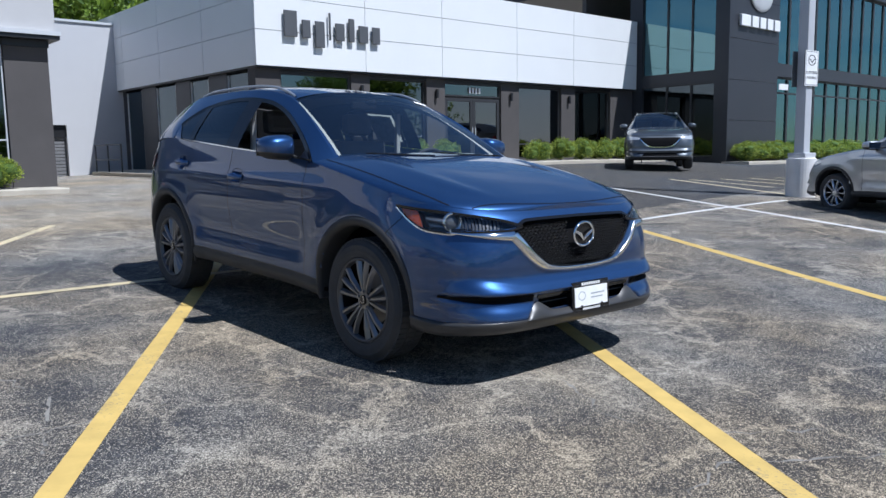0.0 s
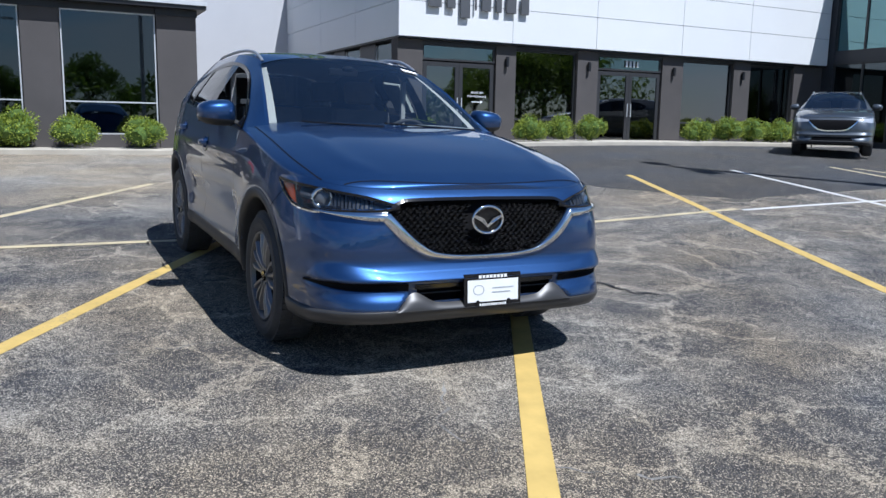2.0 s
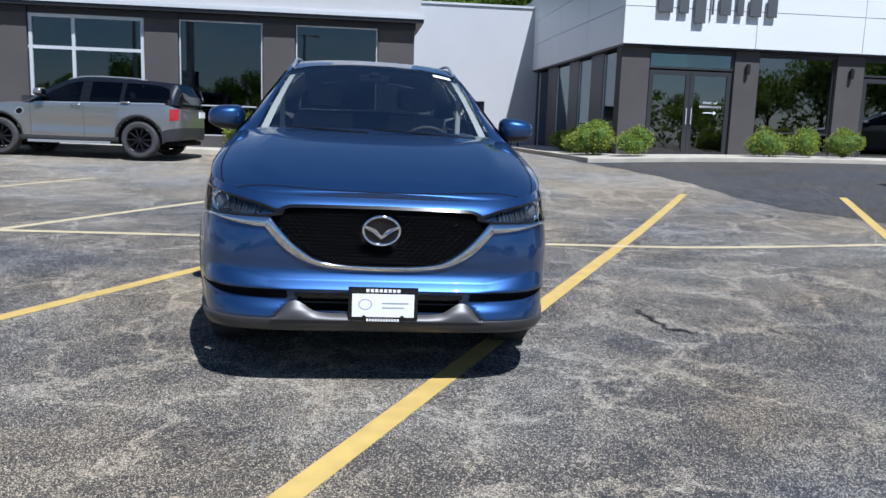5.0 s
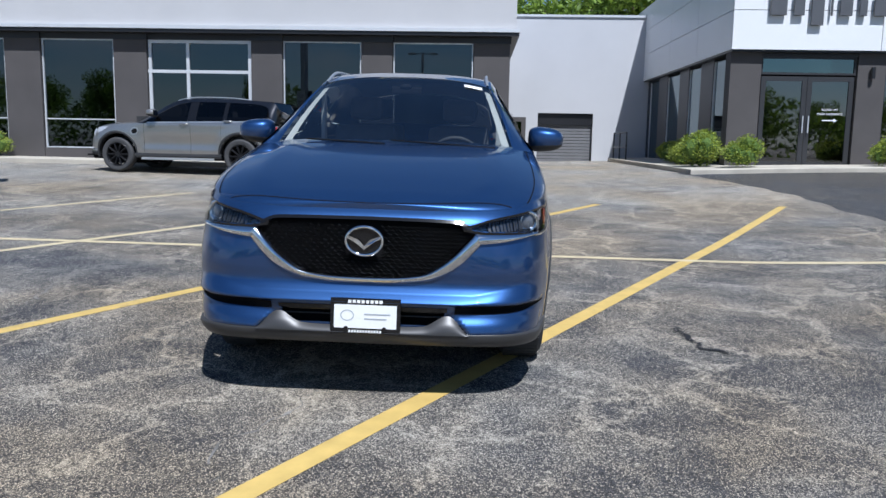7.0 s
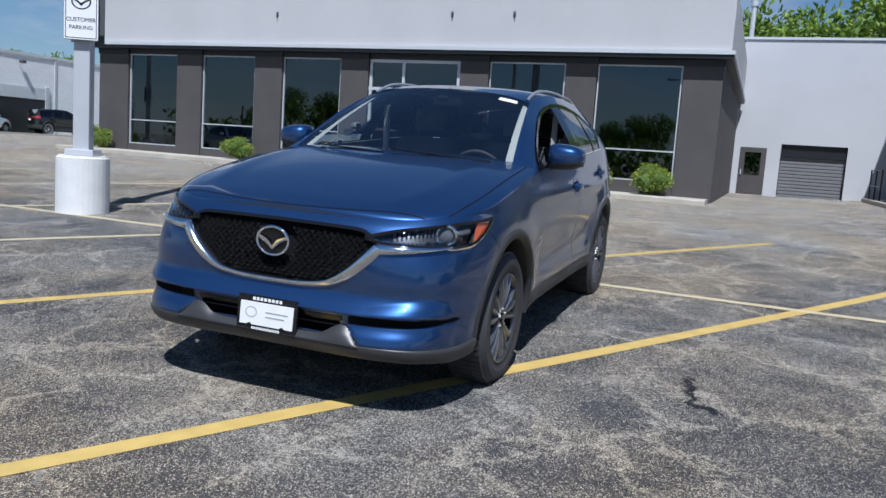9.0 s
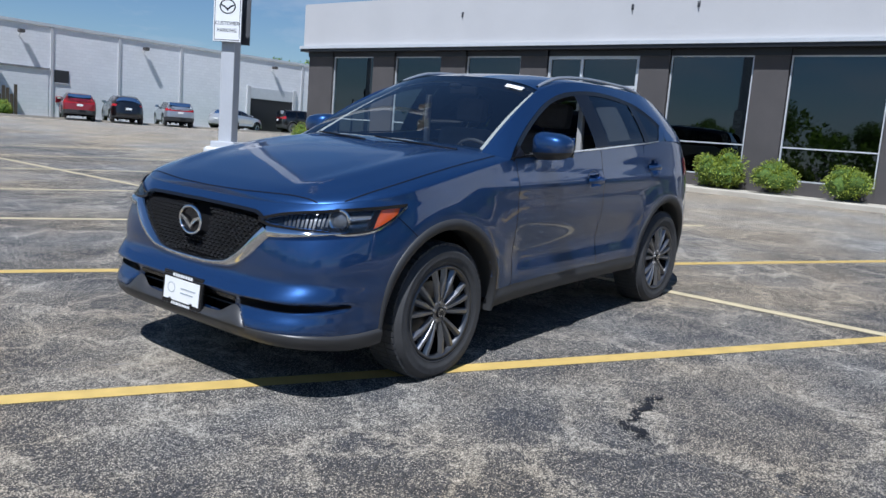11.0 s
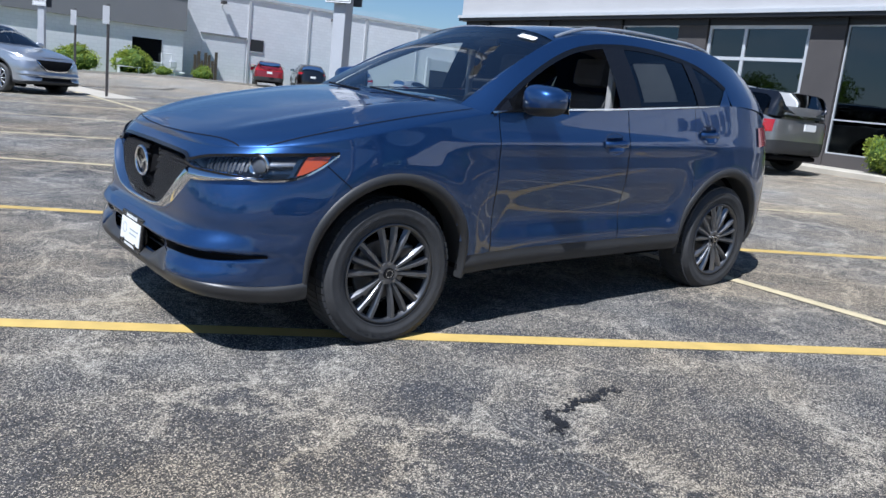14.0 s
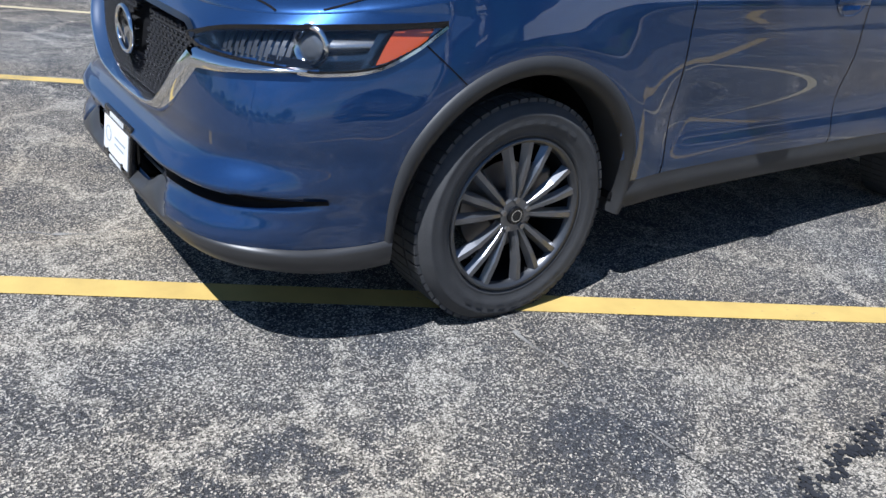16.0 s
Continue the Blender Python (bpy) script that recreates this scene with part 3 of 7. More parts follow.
# ---- tower with tall glazing ----
def tower():
    """Stands forward of the clad showroom: glazed on its near flank, charcoal panels to the lot, glazing beyond."""
    b = thing("showroom_tower", "charcoal two-storey showroom tower with blue-green glazing", "building")
    x, y, top = -9.45, 22.74, 7.62
    xs = [-13.04, -11.97, -10.95, -9.99]
    part("pier", box(-13.6, xs[0], y, y + 0.3, 0.3, top), CHARCOAL, b)
    part("corner_pier", box(xs[-1], x - 0.03, y, y + 0.5, 0.3, top), CHARCOAL, b)
    part("spandrel", box(xs[0], xs[-1], y + 0.03, y + 0.4, 3.46, 3.86), CHARCOAL, b)
    part("glazing_plinth", box(xs[0], xs[-1], y + 0.03, y + 0.3, 0.3, 0.78), CHARCOAL, b)
    for x0, x1 in zip(xs, xs[1:]):
        for z0, z1, pane_mat in ((3.86, top, TOWER_GLASS), (0.78, 3.46, WINDOW)):
            win = thing("window", "", "", parent=b)
            bm = bmesh.new()
            for a, c, e, f in ((x0, x0 + 0.035, z0, z1), (x1 - 0.035, x1, z0, z1), (x0 + 0.035, x1 - 0.035, z0, z0 + 0.04), (x0 + 0.035, x1 - 0.035, z1 - 0.04, z1)):
                add_box(bm, a, c, y + 0.06, y + 0.15, e, f)
            part("window_frame", bm, BRONZE_FRAME, win)
            pane = part("pane", box(x0 + 0.02, x1 - 0.02, y + 0.10, y + 0.11, z0 + 0.02, z1 - 0.02), pane_mat, win)
            pane.visible_shadow = False
    part("wall_backing", box(x - 0.6, x - 0.03, y + 0.5, 26.4, 0.2, top), SEAM, b)
    cuts = [0.2, 2.10, 3.53, 4.97, 6.40, top]
    for z0, z1 in zip(cuts, cuts[1:]):
        part("wall_panel", box(x - 0.03, x, y, 26.4, z0 + 0.008, z1 - 0.008), CHARCOAL, b)
    part("spandrel", box(x - 0.5, x - 0.02, 26.4, 43, 3.80, 4.26), CHARCOAL, b)
    part("roof_slab", box(x - 11, x + 0.02, y, 43, top, 7.92), CHARCOAL, b)
    part("glazing_plinth", box(x - 0.5, x - 0.05, 26.4, 43, 0.2, 0.72), CHARCOAL, b)
    ys = [26.42 + 1.17 * k for k in range(14)]
    for y0, y1 in zip(ys, ys[1:]):
        window(b, "window", y0, y1, 4.26, top, x - 0.15, BRONZE_FRAME, TOWER_GLASS, 0.065, 0.1)
        window(b, "window", y0, y1, 0.72, 3.80, x - 0.15, BRONZE_FRAME, TOWER_GLASS, 0.065, 0.1, (), [(3.2, (y0 + 0.065, y1 - 0.065))])
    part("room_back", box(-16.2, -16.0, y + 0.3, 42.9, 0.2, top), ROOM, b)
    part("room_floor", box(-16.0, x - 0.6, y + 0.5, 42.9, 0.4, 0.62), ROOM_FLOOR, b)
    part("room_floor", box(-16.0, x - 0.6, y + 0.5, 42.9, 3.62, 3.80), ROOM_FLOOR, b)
    # plain raised word blocks and an oval badge
    sign = thing("wall_sign", "", "", parent=b)
    yy = 23.36
    for w in (0.72, 0.54, 0.50, 0.50, 0.50):
        part("letter_block", box(x + 0.01, x + 0.12, yy, yy + w - 0.08, 5.42, 5.82, 0.02), SIGN_WHITE, sign)
        yy += w + 0.05
    bm = bmesh.new()
    bmesh.ops.create_uvsphere(bm, u_segments=24, v_segments=12, radius=1.0, matrix=Matrix.Translation((x + 0.04, 24.9, 6.62)) @ Matrix.Diagonal((0.10, 0.82, 0.6, 1)))
    part("badge", bm, ALU, sign, smooth=True)
    part("number_bar", box(x + 0.02, x + 0.05, 26.46, 27.2, 3.30, 3.52), SIGN_WHITE, sign)
    return b


tower()
kerb("kerb", -11.45, 5.15, 22.2, -13.4)
kerb("kerb", -8.4, 22.4, 41, -9.44)
kerb("kerb", -13.4, 5.15, 6.55, -22.5)


# ---- far warehouse ----
def warehouse():
    b = thing("warehouse_building", "long white painted block warehouse with pilaster joints", "building")
    Y, x0, x1 = -46.0, -13.7, -75.0
    part("wall", box(x1, x0, Y - 0.3, Y, 0.2, 5.95), BLOCK, b)
    part("coping", box(x1 - 0.1, x0 + 0.1, Y - 0.4, Y + 0.08, 5.95, 6.12), ALU, b)
    for px in (-13.9, -18.3, -22.6, -27.1, -31.7, -38.0, -43, -48):
        part("joint_pilaster", box(px - 0.08, px + 0.08, Y, Y + 0.06, 0.2, 5.95), STUCCO, b)
    bay = thing("bricked_up_bay", "", "", parent=b)
    part("panel", box(-18.1, -15.2, Y + 0.002, Y + 0.03, 0.4, 3.4), BLOCK, bay)
    part("lintel", box(-18.15, -15.1, Y, Y + 0.1, 3.4, 3.5), GREY_BAND, bay)
    w = thing("small_window", "", "", parent=b)
    part("pane", box(-19.35, -18.45, Y + 0.02, Y + 0.04, 2.7, 3.45), BRONZE_FRAME, w)
    part("window_frame", box(-19.4, -18.4, Y, Y + 0.05, 2.64, 2.7), ALU, w)
    g = thing("garage_opening", "", "", parent=b)
    # black sheet on the wall face; its colour is the garage's inner shade
    part("opening_shade", box(-37.1, -33.0, Y + 0.01, Y + 0.03, 0.4, 3.5), SIGN_BLACK, g)
    part("rolled_door", box(-37.1, -33.0, Y + 0.03, Y + 0.08, 3.0, 3.8), ALU, g)
    part("opening_frame", box(-37.4, -37.1, Y, Y + 0.12, 0.4, 3.9), STUCCO, g)
    part("opening_frame", box(-33.0, -32.7, Y, Y + 0.12, 0.4, 3.9), STUCCO, g)
    for px in (-16.4, -24.3, -35):
        l = thing("wall_lamp", "", "", parent=b)
        part("lamp_head", box(px - 0.15, px + 0.15, Y + 0.15, Y + 0.5, 5.35, 5.55, 0.03), DARK_WALL, l)
        part("bracket", tube((px, Y, 5.2), (px, Y + 0.3, 5.4), 0.03), ALU, l)
    c = thing("office_building", "low white building under a grey metal band", "building")
    part("wall", box(-13.7, 14, -45.2, -45.0, 0.2, 3.35), BLOCK, c)
    part("band", box(-13.8, 14.2, -45.3, -44.8, 3.35, 5.5), GREY_BAND, c)
    part("coping", box(-13.9, 14.3, -45.4, -44.7, 5.5, 5.65), SIGN_BLACK, c)
    part("roof_deck", box(-13.9, 14.3, -60, -45.4, 5.2, 5.4), GREY_BAND, c)
    wd = thing("window", "", "", parent=c)
    part("pane", box(-12.4, -10.7, -45.0, -44.96, 1.35, 2.65), WINDOW, wd)
    part("window_sill", box(-12.5, -10.6, -45.0, -44.9, 1.26, 1.35), ALU, wd)
    return b


warehouse()


# ---- vehicles ----
def car_paint(name, color, flake=0.25, rough=0.28):
    m = mat(name, color, rough, 0.75, Coat_Weight=1.0, Coat_Roughness=0.015, Coat_IOR=1.66)
    b = m.node_tree.nodes["Principled BSDF"]
    v = node(m, "ShaderNodeTexVoronoi", {"Scale": 1400.0})
    m.node_tree.links.new(coords(m), v.inputs["Vector"])
    c = ramp(m, v.outputs["Color"], [(0.2, tuple(k * (1 - flake) for k in color)), (0.8, tuple(min(1, k * (1 + flake)) for k in color))])
    m.node_tree.links.new(c, b.inputs["Base Color"])
    return m


BLUE = car_paint("blue_metallic_paint", (0.0155, 0.054, 0.160), 0.25, 0.37)
GREY_PAINT = car_paint("grey_metallic_paint", (0.105, 0.117, 0.13), 0.1, 0.42)
SILVER = car_paint("silver_metallic_paint", (0.48, 0.50, 0.53), 0.15)
CHAMPAGNE = car_paint("warm_grey_paint", (0.33, 0.325, 0.315), 0.15)
RED_PAINT = car_paint("red_paint", (0.42, 0.02, 0.03), 0.1)
WHITE_PAINT = car_paint("white_car_paint", (0.75, 0.75, 0.74), 0.03)
BLACK_PAINT = car_paint("black_car_paint", (0.02, 0.02, 0.022), 0.1)
CLADDING = worn("grey_black_plastic", (0.037, 0.0375, 0.039), 0.5, 0.12, 8, 300, 0.15, 0.0006, Specular_IOR_Level=0.35)
SATIN = worn("satin_dark_silver", (0.055, 0.054, 0.054), 0.40, 0.06, 8, 300, 0.03, 0.0006, metal=0.35)
GLOSS_BLACK = mat("gloss_black", (0.008, 0.008, 0.009), 0.12)
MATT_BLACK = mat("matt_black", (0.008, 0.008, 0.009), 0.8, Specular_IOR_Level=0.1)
RAIL = mat("silver_rail", (0.55, 0.56, 0.57), 0.34, 0.7)
LATTICE = mat("grille_lattice", (0.32, 0.32, 0.33), 0.22, 0.9)
CHROME = mat("chrome", (0.78, 0.79, 0.80), 0.08, 1.0)
RUBBER = worn("tyre_rubber", (0.056, 0.056, 0.057), 0.7, 0.2, 12, 200, 0.2, 0.001, Specular_IOR_Level=0.3)
RIM_DARK = mat("gunmetal_alloy", (0.21, 0.214, 0.226), 0.30, 0.8)
RIM_EDGE = mat("dark_rim_edge", (0.11, 0.112, 0.118), 0.33, 0.75)
RIM_SILVER = mat("silver_alloy", (0.55, 0.56, 0.58), 0.25, 0.85)
STEEL = mat("brake_steel", (0.32, 0.31, 0.30), 0.4, 0.9)
PROJECTOR = mat("projector_glass", (0.16, 0.165, 0.175), 0.05, 0.3, Coat_Weight=1.0)
AMBER = mat("amber_lens", (0.55, 0.09, 0.015), 0.12, 0.0, Coat_Weight=1.0)
RED_LENS = mat("red_lens", (0.38, 0.012, 0.015), 0.15, 0.0, Coat_Weight=1.0)
LAMP_INSIDE = mat("lamp_housing", (0.24, 0.245, 0.25), 0.24, 0.8)
CAR_GLASS = glass("car_glass", (0.55, 0.62, 0.60), 1.6)
PRIVACY = glass("privacy_glass", (0.10, 0.11, 0.12), 1.7)
SCREEN = glass("windscreen_glass", (0.78, 0.86, 0.85), 2.3)
LENS = glass("lamp_lens", (0.86, 0.88, 0.90), 1.5)
CABIN = worn("black_cabin_trim", (0.028, 0.028, 0.030), 0.7, 0.15, 8, 120, 0.1, 0.001)
SEAT_CLOTH = worn("black_seat_cloth", (0.10, 0.10, 0.105), 0.85, 0.2, 10, 240, 0.2, 0.001)
LENS_SOLID = mat("clear_lamp", (0.55, 0.57, 0.60), 0.12, 0.3, Coat_Weight=1.0)
PALE_TRIM = mat("pale_pillar_trim", (0.40, 0.395, 0.385), 0.7)
PLATE_GREY = mat("pale_grey_print", (0.33, 0.36, 0.38), 0.6)
SHEET = worn("printed_sheet", (0.34, 0.35, 0.34), 0.8, 0.25, 25, 70)
PAPER = worn("white_paper", (0.75, 0.75, 0.73), 0.8, 0.04, 20, 100)

GRILLE_LOW = ((0, 0.614), (0.15, 0.617), (0.26, 0.630), (0.32, 0.650), (0.414, 0.716), (0.50, 0.805), (0.545, 0.860))
GRILLE_HIGH = ((0, 0.882), (0.42, 0.876), (0.47, 0.862), (0.52, 0.828), (0.545, 0.82))
LAMP_TOP = ((0.20, 0.853), (0.35, 0.886), (0.50, 0.903), (0.82, 0.924), (1.05, 0.934), (1.23, 0.941))
LAMP_LOW = ((0.20, 0.848), (0.30, 0.833), (0.65, 0.824), (0.81, 0.815), (0.91, 0.814), (1.09, 0.830), (1.18, 0.878), (1.23, 0.936))
HUB_X, HUB_Z, ARCH_R = 1.349, 0.362, 0.435
HANDLES = ((-0.16, 1.005), (-1.09, 1.072))

SUV = dict(
    n=4.5, xa=0.9, wide=((0.22, 0.85), (0.30, 0.885), (0.45, 0.905), (0.62, 0.918), (0.80, 0.922), (0.95, 0.915), (1.06, 0.897), (1.18, 0.872), (1.30, 0.845)),
    nose=((0.22, 2.13), (0.28, 2.215), (0.34, 2.266), (0.40, 2.272), (0.45, 2.258), (0.50, 2.272), (0.535, 2.262), (0.585, 2.236), (0.65, 2.234), (0.75, 2.225), (0.84, 2.205), (0.90, 2.172), (0.96, 2.10)),
    tail=((0.25, -2.16), (0.40, -2.25), (0.60, -2.27), (0.80, -2.24), (1.0, -2.20), (1.2, -2.14)),
    top=((-2.25, 1.08), (-2.0, 1.20), (-1.5, 1.262), (-1.0, 1.238), (-0.26, 1.198), (0.7, 1.152), (1.0, 1.110), (1.35, 1.050), (1.7, 0.985), (2.0, 0.942), (2.2, 0.920)),
    sill=((-2.3, 0.47), (-1.8, 0.44), (-0.9, 0.435), (0.8, 0.425), (1.75, 0.343), (1.97, 0.358), (2.2, 0.374), (2.3, 0.376)),
    hood=((0.85, 1.203), (1.3, 1.150), (1.7, 1.080), (2.0, 1.006), (2.12, 0.964), (2.2, 0.926)),
    roof_z=((-2.11, 1.17), (-1.96, 1.345), (-1.78, 1.480), (-1.45, 1.588), (-1.0, 1.622), (-0.5, 1.634), (-0.15, 1.614), (0.1, 1.561), (0.35, 1.466), (0.6, 1.336), (0.88, 1.168)),
    roof_y=((-2.13, 0.68), (-1.75, 0.60), (-1.2, 0.590), (-0.5, 0.605), (0.1, 0.610), (0.5, 0.685), (0.88, 0.765)),
    crown=((-1.95, 1.540), (-1.75, 1.600), (-1.3, 1.654), (-0.8, 1.672), (-0.3, 1.672), (0.14, 1.626)),
    dlo=((-1.345, 1.375), (-1.30, 1.412), (-1.20, 1.468), (-1.08, 1.515), (-0.8, 1.560), (-0.5, 1.577), (-0.2, 1.562), (0.0, 1.526), (0.2, 1.456), (0.45, 1.338), (0.78, 1.150)),
    kick=(-1.215, -1.345, 1.372), a=0.88, header=0.14, cowl=0.95, hatch=-1.88,
)


class Shape:
    """The analytic outer surface of a car body; x points to its nose, y to its left."""

    def __init__(self, d):
        self.d = d
        self.rear = -0.95
        self.tuck = d.get("tuck", 4.0)

    def wide(self, x, z):
        w = curve(z, self.d["wide"])
        mid = smoothstep(-1.0, -0.75, x) * (1 - smoothstep(0.62, 0.86, x))
        w -= 0.030 * mid * math.exp(-(((z - 0.62) / 0.13) ** 2))
        w += 0.008 * mid * math.exp(-(((z - 0.47) / 0.06) ** 2))
        w += 0.010 * math.exp(-(((z - 1.0) / 0.05) ** 2)) * smoothstep(-1.8, -1.2, x) * (1 - smoothstep(0.7, 1.1, x))
        for hx in (HUB_X, -HUB_X):
            r = math.hypot(x - hx, z - HUB_Z)
            w += 0.012 * math.exp(-(((r - 0.50) / 0.10) ** 2))
        return w

    def full(self, z):
        """How square the plan of the nose is at that height."""
        return self.d["n"] + 1.3 * (1 - smoothstep(0.62, 0.92, z))

    def front(self, phi, z, facet=1.0):
        n, xa = self.full(z), self.d["xa"]
        c, s = max(0.0, math.cos(phi)), max(0.0, math.sin(phi))
        nose = curve(z, self.d["nose"])
        fade = 1 - smoothstep(0.95, 1.2, phi)
        nose -= 0.034 * math.exp(-(((z - 0.482) / 0.016) ** 2)) * fade * smoothstep(0.12, 0.25, phi)
        # the scooped shelf above the side slot, bounded by a crease
        crease = curve(phi, ((0.2, 0.545), (0.6, 0.59), (0.85, 0.565), (1.04, 0.505)))
        if phi < 1.08:
            if z > 0.50:
                ease = 1 - smoothstep(0.98, 1.08, phi)
                nose += 0.024 * ease * min(1.0, max(0.0, (crease - z) / max(0.02, crease - 0.50)))
            else:
                # the facet below the slot, leaning back to catch the sky
                y = 0.9 * s ** (2 / n)
                inner = 0.43 + (0.43 - z)
                ease = smoothstep(inner, inner + 0.012, y) * (1 - smoothstep(1.0, 1.05, phi))
                nose += facet * ease * 0.030 * min(1.0, max(0.0, (0.470 - z) / 0.095))
        x = xa + (nose - xa) * c ** (2 / n)
        return Vector((x, self.wide(x, z) * s ** (2 / n), z))

    def side(self, x, z):
        if x > self.d["xa"]:
            nose = curve(z, self.d["nose"])
            k = min(1.0, (x - self.d["xa"]) / (nose - self.d["xa"]))
            return Vector((x, self.wide(x, z) * (1 - k ** self.full(z)) ** (1 / self.full(z)), z))
        if x < self.rear:
            tail = curve(z, self.d["tail"])
            k = min(1.0, (self.rear - x) / (self.rear - tail))
            return Vector((x, self.wide(x, z) * (1 - k ** self.tuck) ** (1 / self.tuck), z))
        return Vector((x, self.wide(x, z), z))

    def by_y(self, y, z, out=0.0):
        """A point of the front, at the given y."""
        nose, n, xa = curve(z, self.d["nose"]), self.full(z), self.d["xa"]
        k = min(1.0, abs(y) / self.wide(1.9, z))
        return Vector((xa + (nose - xa) * (1 - k ** n) ** (1 / n) + out, y, z))

    def top(self, x):
        return curve(x, self.d["top"])

    def deck(self, x, q):
        """The bonnet and wing tops; q: 0 on the axis, 1 on the rim."""
        zt = self.top(x)
        rim = self.side(x, zt)
        zc = max(curve(x, self.d["hood"]), zt + 0.002)
        ridge = 0.009 * math.exp(-(((q - 0.70) / 0.075) ** 2)) * smoothstep(0.85, 1.2, x) * (1 - smoothstep(1.85, 2.08, x))
        return Vector((x, rim.y * q, zt + (zc - zt) * (1 - q ** 4.0) ** 0.62 + ridge))

    def green(self, x, z):
        """The side glass surface above the belt."""
        zb = self.top(x)
        yb = self.side(x, zb).y
        zr, yr = curve(x, self.d["roof_z"]), curve(x, self.d["roof_y"])
        t = min(1.0, max(0.0, (z - zb) / max(0.02, zr - zb)))
        return Vector((x, yb - (yb - yr) * t ** 1.25, z))


def grid(f, us, vs, flip=False, bm=None, keep=None):
    bm = bm or bmesh.new()
    g = [[bm.verts.new(f(u, v)) for v in vs] for u in us]
    for i in range(len(us) - 1):
        for j in range(len(vs) - 1):
            q = (g[i][j], g[i + 1][j], g[i + 1][j + 1], g[i][j + 1])
            if keep and not keep((q[0].co + q[1].co + q[2].co + q[3].co) / 4):
                continue
            try:
                bm.faces.new(q[::-1] if flip else q)
            except ValueError:
                pass
    bmesh.ops.remove_doubles(bm, verts=bm.verts, dist=1e-5)
    loose = [v for v in bm.verts if not v.link_faces]
    bmesh.ops.delete(bm, geom=loose, context="VERTS")
    return bm


def lin(a, b, n):
    return [a + (b - a) * i / n for i in range(n + 1)]


def mirrored(f, side):
    def g(u, v):
        p = f(u, v)
        return Vector((p.x, p.y * side, p.z))
    return g


def ribbon(points, width, lift=None, thick=0.0):
    """A narrow band along points whose normals are given: [(place, normal), ...]."""
    bm = bmesh.new()
    last = None
    for i, (p, nrm) in enumerate(points):
        a, b = points[max(0, i - 1)][0], points[min(len(points) - 1, i + 1)][0]
        d = (b - a).normalized()
        s = d.cross(nrm).normalized() * width / 2
        o = nrm * (lift or 0.0015)
        pair = [bm.verts.new(p + o + s), bm.verts.new(p + o - s)]
        if last:
            bm.faces.new((last[0], last[1], pair[1], pair[0]))
        last = pair
    return bm


def normal_of(f, u, v, e=1e-3):
    a = f(u + e, v) - f(u - e, v)
    b = f(u, v + e) - f(u, v - e)
    n = a.cross(b)
    return n.normalized() if n.length > 1e-12 else Vector((0, 0, 1))


